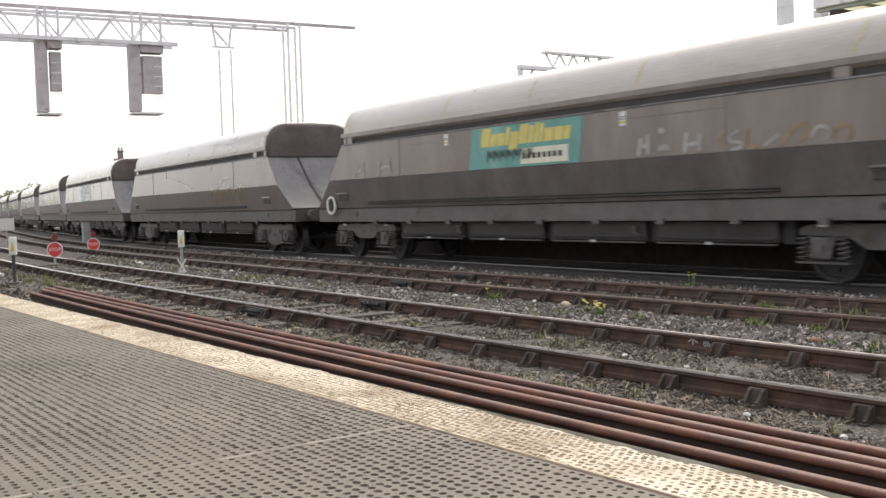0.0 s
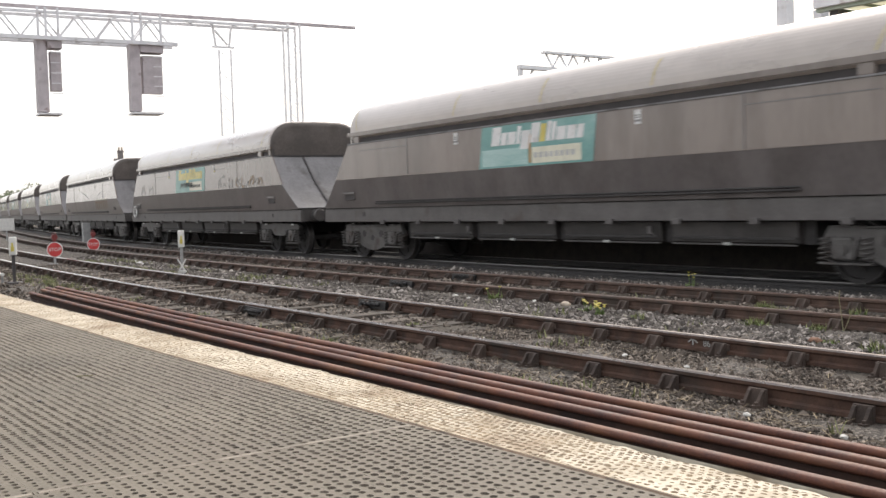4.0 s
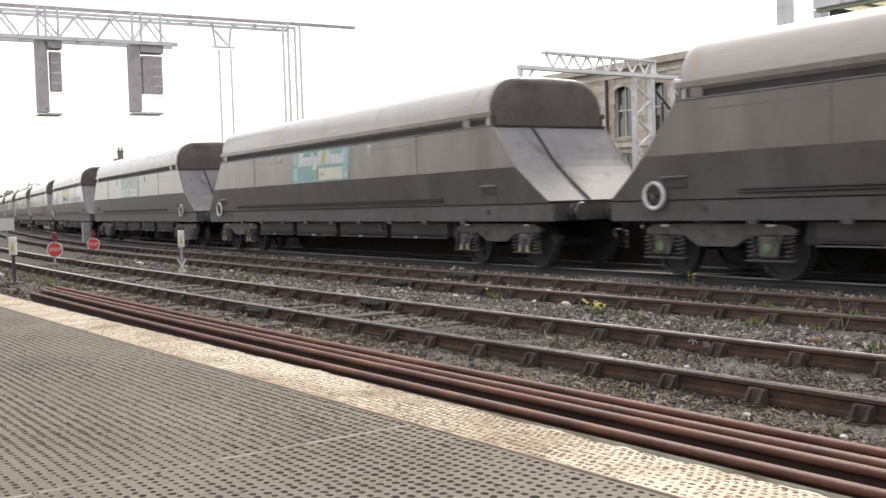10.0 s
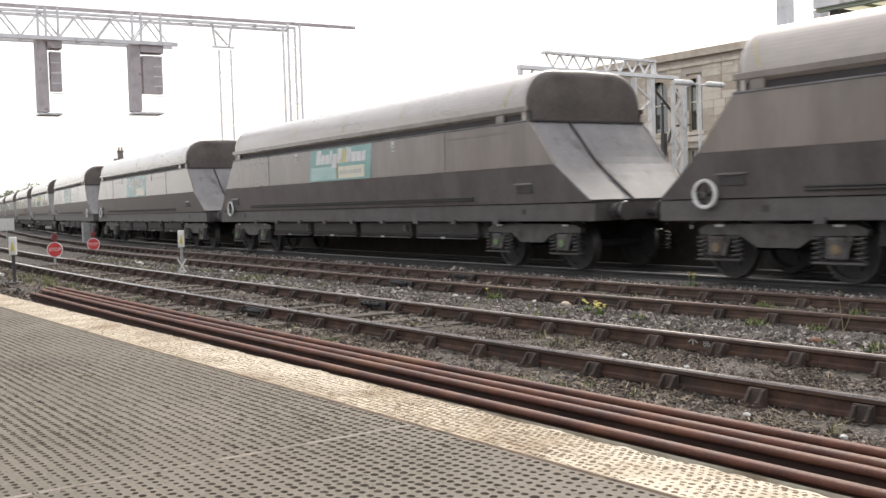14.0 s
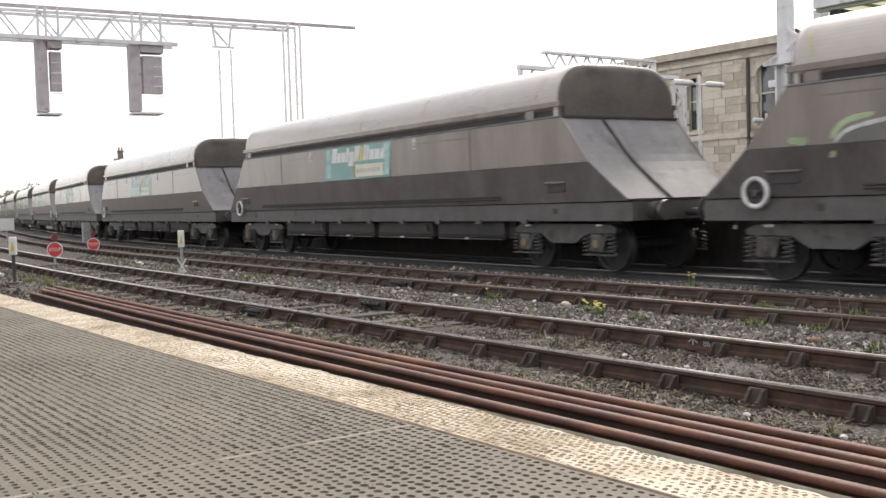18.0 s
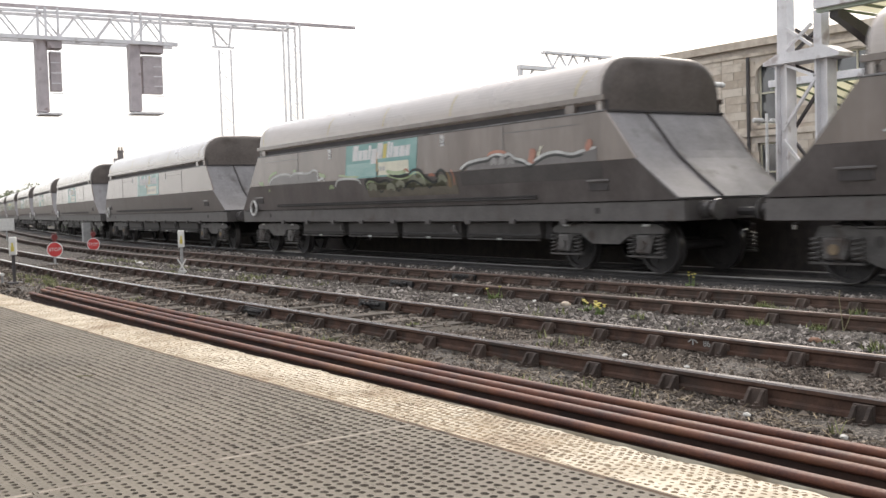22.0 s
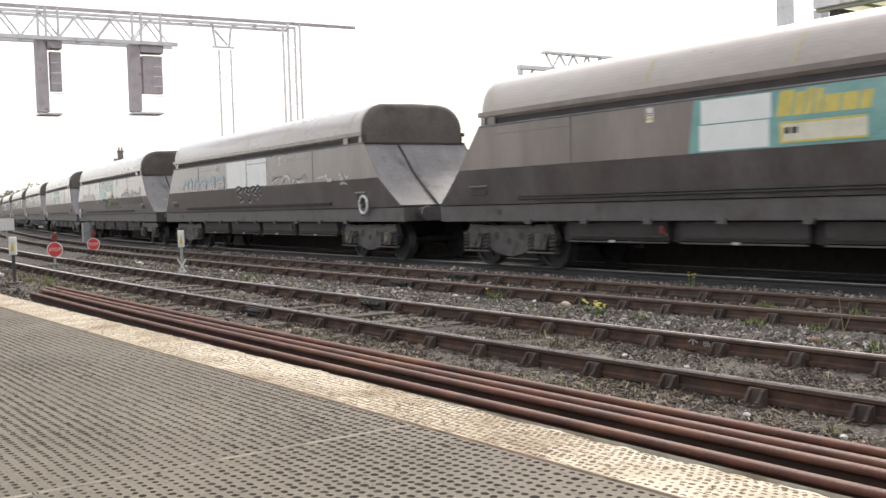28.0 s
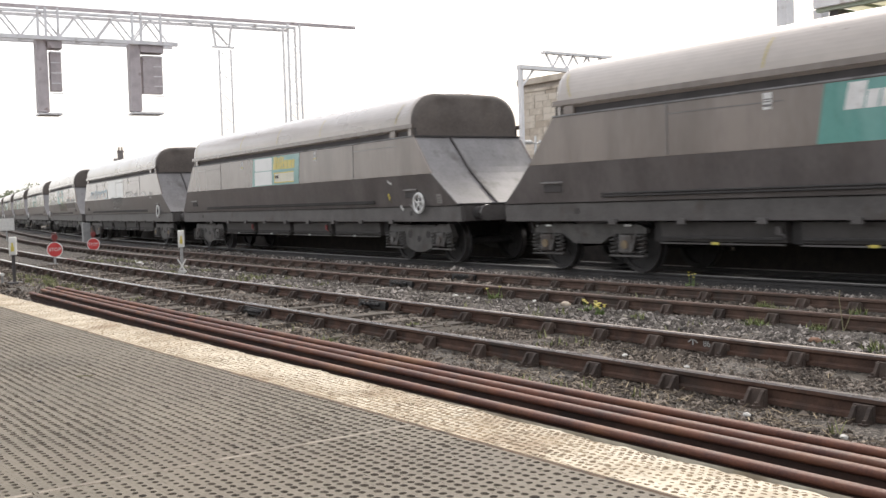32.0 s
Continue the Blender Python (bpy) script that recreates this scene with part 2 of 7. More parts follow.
mxs.inputs[0].default_value = 0.72
ct.links.new(ct.nodes["Principled BSDF"].outputs[0], mxs.inputs[1])
ct.links.new(tl.outputs[0], mxs.inputs[2])
ct.links.new(mxs.outputs[0], ct.nodes["Material Output"].inputs["Surface"])
M["wood_cream"] = mat("cream_woodwork", (0.55, 0.52, 0.40), (0.70, 0.67, 0.53), 3, 0.6, 0, 0.08, 40)
M["red"] = mat("red_sign_face", (0.50, 0.035, 0.035), (0.66, 0.07, 0.065), 5, 0.45, 0, 0.0)
M["lamp_red"] = mat("red_lamp_body", (0.13, 0.022, 0.022), (0.23, 0.045, 0.04), 6, 0.4, 0, 0.05)
M["valve_red"] = mat("dull_red_handle", (0.15, 0.03, 0.028), (0.25, 0.06, 0.055), 6, 0.6, 0, 0.05)
M["box_white"] = mat("white_signal_box", (0.55, 0.54, 0.51), (0.78, 0.77, 0.73), 6, 0.55, 0, 0.1, 60, (0.38, 0.35, 0.31), 6, 0.6, 0.75)
M["grey"] = mat("grey_cabinet", (0.26, 0.26, 0.255), (0.38, 0.38, 0.37), 5, 0.6)
M["leaf"] = mat("leaf_green", (0.080, 0.130, 0.030), (0.190, 0.255, 0.080), 12, 0.7, 0, 0.0, 60, shift=0.3)
M["dry"] = mat("dry_stem", (0.16, 0.15, 0.08), (0.28, 0.25, 0.15), 12, 0.8, 0, 0.0)
M["petal"] = mat("yellow_petal", (0.62, 0.52, 0.10), (0.80, 0.70, 0.22), 12, 0.6, 0, 0.0)
# Leaf colour lifted to put distance haze into the far trees.
M["hill"] = mat("haze_pale_trees", (0.16, 0.19, 0.10), (0.30, 0.33, 0.21), 0.4, 0.9, 0, 0.3, 3)
M["brick_bit"] = mat("broken_brick", (0.20, 0.105, 0.07), (0.32, 0.185, 0.125), 9, 0.9)
M["debris"] = mat("litter_white", (0.55, 0.53, 0.49), (0.75, 0.73, 0.69), 9, 0.8)


def ballast(name, dark, light, green, cells):
    """Stone ballast: cells of their own grey, dark joints, patches of moss and soil."""
    m = bpy.data.materials.new(name)
    m.use_nodes = True
    t = m.node_tree
    b = t.nodes["Principled BSDF"]
    co = t.nodes.new("ShaderNodeTexCoord")
    v = t.nodes.new("ShaderNodeTexVoronoi")
    v.inputs["Scale"].default_value = cells
    w = t.nodes.new("ShaderNodeTexVoronoi")
    w.inputs["Scale"].default_value = cells
    w.feature = "DISTANCE_TO_EDGE"
    n = t.nodes.new("ShaderNodeTexNoise")
    n.inputs["Scale"].default_value, n.inputs["Detail"].default_value = 0.9, 6
    n2 = t.nodes.new("ShaderNodeTexNoise")
    n2.inputs["Scale"].default_value, n2.inputs["Detail"].default_value = 70, 4
    for q in (v, w, n, n2):
        t.links.new(co.outputs["Object"], q.inputs["Vector"])
    sep = t.nodes.new("ShaderNodeSeparateColor")
    t.links.new(v.outputs["Color"], sep.inputs[0])
    ramp = t.nodes.new("ShaderNodeValToRGB")
    for el, c, ps in zip(ramp.color_ramp.elements, (dark, light), (0.0, 1.0)):
        el.color, el.position = (*c, 1), ps
    mid = ramp.color_ramp.elements.new(0.55)
    mid.color = (*[0.6 * p + 0.4 * q for p, q in zip(dark, light)], 1)
    t.links.new(sep.outputs[0], ramp.inputs[0])
    edge = t.nodes.new("ShaderNodeMapRange")
    edge.inputs["From Max"].default_value = 0.12
    edge.inputs["To Min"].default_value = 0.35
    t.links.new(w.outputs["Distance"], edge.inputs["Value"])
    mul = t.nodes.new("ShaderNodeMix")
    mul.data_type, mul.blend_type = "RGBA", "MULTIPLY"
    mul.inputs["Factor"].default_value = 1
    t.links.new(ramp.outputs[0], mul.inputs["A"])
    t.links.new(edge.outputs[0], mul.inputs["B"])
    soil = t.nodes.new("ShaderNodeMapRange")
    soil.inputs["From Min"].default_value, soil.inputs["From Max"].default_value = 0.46, 0.66
    soil.inputs["To Max"].default_value = 0.75
    t.links.new(n.outputs["Fac"], soil.inputs["Value"])
    mx = t.nodes.new("ShaderNodeMix")
    mx.data_type = "RGBA"
    t.links.new(soil.outputs[0], mx.inputs["Factor"])
    t.links.new(mul.outputs["Result"], mx.inputs["A"])
    mx.inputs["B"].default_value = (*green, 1)
    t.links.new(mx.outputs["Result"], b.inputs["Base Color"])
    b.inputs["Roughness"].default_value = 0.92
    bp = t.nodes.new("ShaderNodeBump")
    bp.inputs["Strength"].default_value, bp.inputs["Distance"].default_value = 0.9, 0.02
    ad = t.nodes.new("ShaderNodeMath")
    ad.operation = "MULTIPLY_ADD"
    t.links.new(n2.outputs["Fac"], ad.inputs[0])
    ad.inputs[1].default_value = 0.3
    t.links.new(w.outputs["Distance"], ad.inputs[2])
    t.links.new(ad.outputs[0], bp.inputs["Height"])
    t.links.new(bp.outputs[0], b.inputs["Normal"])
    return m


def island_mat(name, dark, light, tint):
    """Loose stones: a shade of its own for each piece."""
    m = bpy.data.materials.new(name)
    m.use_nodes = True
    t = m.node_tree
    b = t.nodes["Principled BSDF"]
    g = t.nodes.new("ShaderNodeNewGeometry")
    ramp = t.nodes.new("ShaderNodeValToRGB")
    for el, c in zip(ramp.color_ramp.elements, (dark, light)):
        el.color = (*c, 1)
    el = ramp.color_ramp.elements.new(0.72)
    el.color = (*tint, 1)
    t.links.new(g.outputs["Random Per Island"], ramp.inputs[0])
    t.links.new(ramp.outputs[0], b.inputs["Base Color"])
    b.inputs["Roughness"].default_value = 0.9
    return m


M["ballast"] = ballast("trodden_ballast", (0.036, 0.030, 0.024), (0.230, 0.200, 0.172), (0.055, 0.045, 0.032), 46)
M["coaldust"] = ballast("coal_dusted_ballast", (0.032, 0.029, 0.028), (0.105, 0.098, 0.094), (0.042, 0.039, 0.037), 30)
M["stones"] = island_mat("loose_ballast_stone", (0.038, 0.032, 0.027), (0.47, 0.425, 0.385), (0.165, 0.143, 0.125))
M["stones_rusty"] = island_mat("rusty_ballast_stone", (0.030, 0.023, 0.018), (0.35, 0.295, 0.245), (0.118, 0.094, 0.074))
M["straw"] = island_mat("dead_straw", (0.10, 0.075, 0.045), (0.36, 0.29, 0.19), (0.22, 0.17, 0.105))
M["grass"] = island_mat("grass_blade", (0.110, 0.125, 0.045), (0.33, 0.33, 0.17), (0.20, 0.215, 0.085))


# ---- mesh tools ----
def box(bm, x0, x1, y0, y1, z0, z1, m=None, bevel=0.0):
    vs = [bm.verts.new((x, y, z)) for x in (x0, x1) for y in (y0, y1) for z in (z0, z1)]
    if m is not None:
        for v in vs:
            v.co = m @ v.co
    fs = [bm.faces.new([vs[i] for i in f]) for f in ((0, 1, 3, 2), (4, 6, 7, 5), (0, 4, 5, 1), (2, 3, 7, 6), (0, 2, 6, 4), (1, 5, 7, 3))]
    if bevel:
        es = {e for f in fs for e in f.edges}
        bmesh.ops.bevel(bm, geom=list(es), offset=bevel, segments=2, profile=0.5, affect="EDGES")
    return vs


def prism(bm, prof, x0, x1, m=None):
    """A closed outline of (y, z) drawn out along x; x0 and x1 may be lists, an x for each corner."""
    k = len(prof)
    xa = x0 if hasattr(x0, "__len__") else [x0] * k
    xb = x1 if hasattr(x1, "__len__") else [x1] * k
    a = [bm.verts.new((x, y, z)) for x, (y, z) in zip(xa, prof)]
    b = [bm.verts.new((x, y, z)) for x, (y, z) in zip(xb, prof)]
    if m is not None:
        for v in a + b:
            v.co = m @ v.co
    for i in range(k):
        j = (i + 1) % k
        bm.faces.new((a[i], a[j], b[j], b[i]))
    bm.faces.new(a[::-1])
    bm.faces.new(b)


def tube(bm, p0, p1, r, n=10, r1=None):
    p0, p1 = Vector(p0), Vector(p1)
    q = (p1 - p0).to_track_quat("Z", "Y").to_matrix()
    ring = [[bm.verts.new(p + q @ Vector((rr * math.cos(2 * math.pi * i / n), rr * math.sin(2 * math.pi * i / n), 0))) for i in range(n)]
            for p, rr in ((p0, r), (p1, r if r1 is None else r1))]
    for i in range(n):
        j = (i + 1) % n
        bm.faces.new((ring[0][i], ring[0][j], ring[1][j], ring[1][i]))
    bm.faces.new(ring[0][::-1])
    bm.faces.new(ring[1])


def torus(bm, c, R, r, axis="y", n=28, k=8):
    rows = []
    for i in range(n):
        a = 2 * math.pi * i / n
        row = []
        for j in range(k):
            b = 2 * math.pi * j / k
            u, w = (R + r * math.cos(b)) * math.cos(a), (R + r * math.cos(b)) * math.sin(a)
            h = r * math.sin(b)
            row.append(bm.verts.new(Vector(c) + Vector({"y": (u, h, w), "x": (h, u, w), "z": (u, w, h)}[axis])))
        rows.append(row)
    for i in range(n):
        for j in range(k):
            bm.faces.new((rows[i][j], rows[i][(j + 1) % k], rows[(i + 1) % n][(j + 1) % k], rows[(i + 1) % n][j]))


def lathe(bm, prof, c, axis="y", n=28):
    """A closed outline of (radius, along) turned about an axis."""
    rows = []
    for i in range(n):
        a = 2 * math.pi * i / n
        rows.append([bm.verts.new(Vector(c) + Vector({"y": (r * math.cos(a), h, r * math.sin(a)), "z": (r * math.cos(a), r * math.sin(a), h)}[axis])) for r, h in prof])
    k = len(prof)
    for i in range(n):
        for j in range(k):
            bm.faces.new((rows[i][j], rows[i][(j + 1) % k], rows[(i + 1) % n][(j + 1) % k], rows[(i + 1) % n][j]))


def sweep(bm, prof, d, s0, s1, step=1.0, base=0.0):
    """An outline of (across, up) drawn along the line at d from s0 to s1."""
    n = max(2, int(abs(s1 - s0) / step) + 1)
    rows = []
    for i in range(n):
        s = s0 + (s1 - s0) * i / (n - 1)
        rows.append([bm.verts.new(at(s, d + y, base + z)) for y, z in prof])
    k = len(prof)
    for i in range(n - 1):
        for j in range(k):
            bm.faces.new((rows[i][j], rows[i + 1][j], rows[i + 1][(j + 1) % k], rows[i][(j + 1) % k]))
    bm.faces.new(rows[0])
    bm.faces.new(rows[-1][::-1])


def mesh_of(name, bm, material, smooth=False):
    bmesh.ops.recalc_face_normals(bm, faces=bm.faces)
    me = bpy.data.meshes.new(name)
    bm.to_mesh(me)
    bm.free()
    for q in material if isinstance(material, (list, tuple)) else (material,):
        me.materials.append(q)
    if smooth:
        me.polygons.foreach_set("use_smooth", [True] * len(me.polygons))
    return me


def part(name, bm, material, parent, label="", smooth=False, m=None):
    """Links a bmesh as one mesh under a thing or a part."""
    ob = new(name, mesh_of(name, bm, material, smooth) if isinstance(bm, bmesh.types.BMesh) else bm)
    ob.parent = parent
    if m is not None:
        ob.matrix_basis = m
    return tagged(ob, label)


def thing(name, m, label, category, group="", kind=""):
    ob = new(name)
    ob.empty_display_size = 0.1
    ob.matrix_basis = m
    return tagged(ob, label, category, group, kind)


def solid(name, bm, material, label, category, group="", kind="", smooth=False, m=None):
    ob = new(name, mesh_of(name, bm, material, smooth))
    if m is not None:
        ob.matrix_basis = m
    return tagged(ob, label, category, group, kind)


def B():
    return bmesh.new()


def spot(s, d, z=0.0, turn=0.0):
    return pose(*at(s, d, z), 0, 0, heading(s) + turn)

# ---- ground ----
D1, D2, D3, GAUGE = 5.718, 9.350, 13.108, 1.505   # near rail of each track
ZG = -0.165                                       # top of the ballast


def build_ground():
    def axis(lo, hi, step, far):
        mid = list(np.arange(lo, hi, step))
        out, g, q = [], step, hi
        while q < far:
            out.append(q)
            g *= 1.35
            q += g
        low, g, q = [], step, lo - step
        while q > -far:
            low.append(q)
            g *= 1.35
            q -= g
        return low[::-1] + mid + out
    xs, ys = axis(-34, 2, 0.16, 4000), axis(0.6, 16, 0.16, 4000)
    vs, fs = [], []
    for x in xs:
        for y in ys:
            z = ZG
            if -60 < x < 10 and -2 < y < 22:
                z += 0.035 * noise.noise((x * 1.7, y * 1.7, 0)) + 0.02 * noise.noise((x * 6, y * 6, 3))
            vs.append((x, y, z))
    k = len(ys)
    for i in range(len(xs) - 1):
        for j in range(k - 1):
            fs.append((i * k + j, i * k + k + j, i * k + k + j + 1, i * k + j + 1))
    me = bpy.data.meshes.new("ground")
    me.from_pydata(vs, [], fs)
    me.materials.append(M["ballast"])
    me.polygons.foreach_set("use_smooth", [True] * len(me.polygons))
    tagged(new("ground", me), "trodden grey-brown ballast with soil and moss between the tracks", "ground", kind="structure")


build_ground()

# ---- the platform the camera stands on ----
ZP, DP, WP = 0.8975, 1.089, 0.147


def build_platform():
    bm = B()
    sweep(bm, [(-0.035, -0.03), (-0.05, -0.16), (-0.05, -1.15), (-7, -1.15), (-7, -0.012), (-WP, -0.012), (-WP, -0.03)], DP, -60, 12, 1.0, ZP)
    body = solid("platform", bm, M["brickface"], "brick-faced station platform with studded pavers", "platform", kind="structure")
    # dimpled pavers, each a slab with mortar joints round it
    rng = np.random.default_rng(3)

    def dimpled(d0, d1, s0, s1, ps, pd, rad, depth, z, thick, sides, rough, border=0.0, lump=0.0):
        """A slab whose top is a staggered grid of shallow round pits; border leaves a plain strip along d0."""
        db = d0 + border
        nd, ns = max(1, round((d1 - db) / pd)), max(1, round((s1 - s0) / ps))
        pd, ps = (d1 - db) / nd, (s1 - s0) / ns
        jj, ii = np.meshgrid(np.arange(nd), np.arange(ns))
        jj, ii = jj.ravel(), ii.ravel()
        off = np.where(jj % 2, 0.5, 0.0)
        sa = s0 + (ii + off - 0.25) * ps
        sa, sb = np.clip(sa, s0, s1), np.clip(sa + ps, s0, s1)
        sb = np.where(ii == ns - 1, s1, sb)
        sa = np.where(ii == 0, s0, sa)
        da, de = db + jj * pd, db + (jj + 1) * pd
        n = len(ii)
        wear = np.array([noise.noise((q * 2.3, w * 3.7, 1.5)) for q, w in zip(sa, da)])
        k = np.clip(rad * (1 + 0.32 * wear + rng.normal(0, rough, n)), rad * 0.5, 0.46)
        sc, dc = (sa + sb) / 2 + rng.normal(0, 0.05 + rough * 0.4, n) * ps * 0.5, (da + de) / 2 + rng.normal(0, 0.05 + rough * 0.4, n) * pd * 0.5
        dep = depth * rng.uniform(0.6, 1.15, n)
        el = rng.uniform(1.0, 1.4, n)
        ang = (np.arange(sides) + 0.5) * 2 * math.pi / sides
        cs, sn = np.cos(ang), np.sin(ang)
        S = np.empty((n, 4 + 2 * sides))
        D, Z = S.copy(), S.copy()
        for c, (u, w) in enumerate(((sb, de), (sa, de), (sa, da), (sb, da))):
            S[:, c], D[:, c], Z[:, c] = u, w, z
        lo_s, hi_s, lo_d, hi_d = sa + 4e-4, sb - 4e-4, da + 4e-4, de - 4e-4
        wob = 1 + rng.normal(0, rough * 0.5, (n, sides))
        for r, zz, q in ((1.0, 0.0, 4), (0.62, 1.0, 4 + sides)):
            S[:, q:q + sides] = np.clip(sc[:, None] + (k * el * ps)[:, None] * cs * r * wob, lo_s[:, None], hi_s[:, None])
            D[:, q:q + sides] = np.clip(dc[:, None] + (k * pd)[:, None] * sn * r * wob, lo_d[:, None], hi_d[:, None])
            Z[:, q:q + sides] = z - zz * dep[:, None]
        S, D, Z = S.ravel(), D.ravel(), Z.ravel()
        if border:
            # the coping narrows by a finger's width at its worn end, and its outer edge is chipped
            D = D - 0.018 * np.clip((S + 1.75) / 0.6, 0, 1) * np.clip((D - d1 + 0.06) / 0.06, 0, 1)
            D = np.where(D > d1 - 0.0185, D + [0.010 * noise.noise((q * 9, 7.0, 2.0)) + 0.006 * noise.noise((q * 31, 1.0, 5.0)) for q in S], D)
        if lump:
            Z = Z + lump * np.array([noise.noise((q * 55, w * 75, 0)) + 0.6 * noise.noise((q * 130, w * 130, 4)) for q, w in zip(S, D)])
        fs, mi = [], []
        m = 4 + 2 * sides
        quad = sides // 4
        cell = []
        for c in range(4):
            q = c * quad
            cell.append(((c, 4 + q, 4 + (q - 1) % sides, (c - 1) % 4), 0))
            for h in range(quad - 1):
                cell.append(((c, 4 + q + h + 1, 4 + q + h), 0))
        # pit walls and floor take the second, shade-toned material
        for h in range(sides):
            g = (h + 1) % sides
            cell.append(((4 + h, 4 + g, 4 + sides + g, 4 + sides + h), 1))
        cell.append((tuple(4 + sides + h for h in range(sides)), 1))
        for v0 in range(0, n * m, m):
            for f, w in cell:
                fs.append(tuple(v0 + q for q in f))
                mi.append(w)
        ang = S / RM
        # neighbours in a row share their corners
        xyz, same = np.unique(np.round(np.stack([(RC - D) * np.sin(ang), RC - (RC - D) * np.cos(ang), Z], 1), 6), axis=0, return_inverse=True)
        same = same.ravel().tolist()
        fs = [tuple(same[q] for q in f) for f in fs]
        vs = [tuple(q) for q in xyz.tolist()]
        zb = z - thick

        def rim(a, b2, c, e, w=0):
            i0 = len(vs)
            vs.extend(at(*q) for q in (a, b2, c, e))
            fs.append((i0, i0 + 1, i0 + 2, i0 + 3))
            mi.append(w)
        if border:
            rim((s0, d0, z), (s1, d0, z), (s1, db, z), (s0, db, z), 2)
        rim((s0, d0, zb), (s1, d0, zb), (s1, d0, z), (s0, d0, z))
        rim((s0, d1, zb), (s1, d1, zb), (s1, d1, z), (s0, d1, z))
        rim((s0, d0, zb), (s0, d1, zb), (s0, d1, z), (s0, d0, z))
        rim((s1, d0, zb), (s1, d1, zb), (s1, d1, z), (s1, d0, z))
        return vs, fs, mi

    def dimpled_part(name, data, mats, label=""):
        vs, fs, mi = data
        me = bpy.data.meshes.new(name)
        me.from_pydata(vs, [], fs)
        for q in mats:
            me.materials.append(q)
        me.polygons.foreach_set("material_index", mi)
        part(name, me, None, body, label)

    slab_l, slab_w, edge = 1.22, 0.6, DP - WP - 0.007
    for j in range(4):
        d1 = edge - slab_w * j
        for i in range(-14, 7):
            s0 = -1.365 + slab_l * i
            if j < 2 and -8 < i < 1:
                dimpled_part("paver", dimpled(d1 - slab_w + 0.004, d1, s0 + 0.005, s0 + slab_l - 0.005, 0.0176, 0.0188, 0.285, 0.0036, ZP, 0.011, 8 if i > -3 else 4, 0.10, 0.0, 0.0006), (M["grit"], M["dimple_shade"]))
            else:
                bm = B()
                sweep(bm, [(-slab_w + 0.004, -0.011), (0, -0.011), (0, 0), (-slab_w + 0.004, 0)], d1, s0 + 0.005, s0 + slab_l - 0.005, 0.7, ZP)
                part("paver", bm, M["grit"], body)
            bm = B()
            sweep(bm, [(-slab_w + 0.006, -0.011), (-0.002, -0.011), (-0.002, 0.0004), (-slab_w + 0.006, 0.0004)], d1, s0 - 0.005, s0 + 0.005, 0.01, ZP)
            part("mortar_joint", bm, M["joint"] if i == 0 else M["grit"], body)
    bm = B()
    sweep(bm, [(-4.4, -0.011), (0, -0.011), (0, 0), (-4.4, 0)], edge, -60, -1.365 - slab_l * 14 - 0.004, 1.5, ZP)
    sweep(bm, [(-4.4, -0.011), (-2.41, -0.011), (-2.41, 0), (-4.4, 0)], edge, -1.365 - slab_l * 14, 12, 1.5, ZP)
    for j in (1, 2, 3):
        sweep(bm, [(-0.004, -0.011), (0, -0.011), (0, 0), (-0.004, 0)], edge - slab_w * j + 0.004, -1.365 - slab_l * 14, 8, 1.2, ZP)
    part("paving", bm, M["grit"], body)
    bm = B()
    sweep(bm, [(0.0005, -0.011), (0.0065, -0.011), (0.0065, 0.0008), (0.0005, -0.0005)], edge, -60, 12, 0.6, ZP)
    part("dirt_line", bm, M["dirt_line"], body, "brown dirt along the coping")
    for i in range(-22, 13):
        s0 = -1.365 + 0.9 * i
        if -9 < i < 3:
            dimpled_part("coping_stone", dimpled(DP - WP, DP, s0 + 0.002, s0 + 0.898, 0.0140, 0.0147, 0.33, 0.0046, ZP + 0.0015, 0.10, 8 if i > -5 else 4, 0.09, 0.003, 0.0017),
                         (M["coping"], M["coping_pit"], M["coping_edge"]), "white-painted worn coping stone")
            continue
        bm = B()
        sweep(bm, [(-WP, -0.10), (0, -0.10), (0.004, -0.012), (-0.006, 0.0), (-WP, 0.0)], DP, s0 + 0.002, s0 + 0.898, 0.5, ZP + 0.0015)
        part("coping_stone", bm, M["coping"], body, "white-painted worn coping stone")
    bm = B()
    sweep(bm, [(-WP, -0.10), (0, -0.10), (0.004, -0.012), (-0.006, 0.0), (-WP, 0.0)], DP, -60, -1.365 - 0.9 * 22, 1.5, ZP + 0.0015)
    part("coping", bm, M["coping"], body, "white-painted worn coping stone")


build_platform()

# ---- tracks ----
HEAD = [(-0.034, -0.012), (-0.028, 0.0), (0.028, 0.0), (0.034, -0.012)]
BULL = [(-0.035, -0.013), (-0.035, -0.036), (-0.010, -0.052), (-0.010, -0.105), (-0.034, -0.118), (-0.034, -0.145), (0.034, -0.145),
        (0.034, -0.118), (0.010, -0.105), (0.010, -0.052), (0.035, -0.036), (0.035, -0.013)]


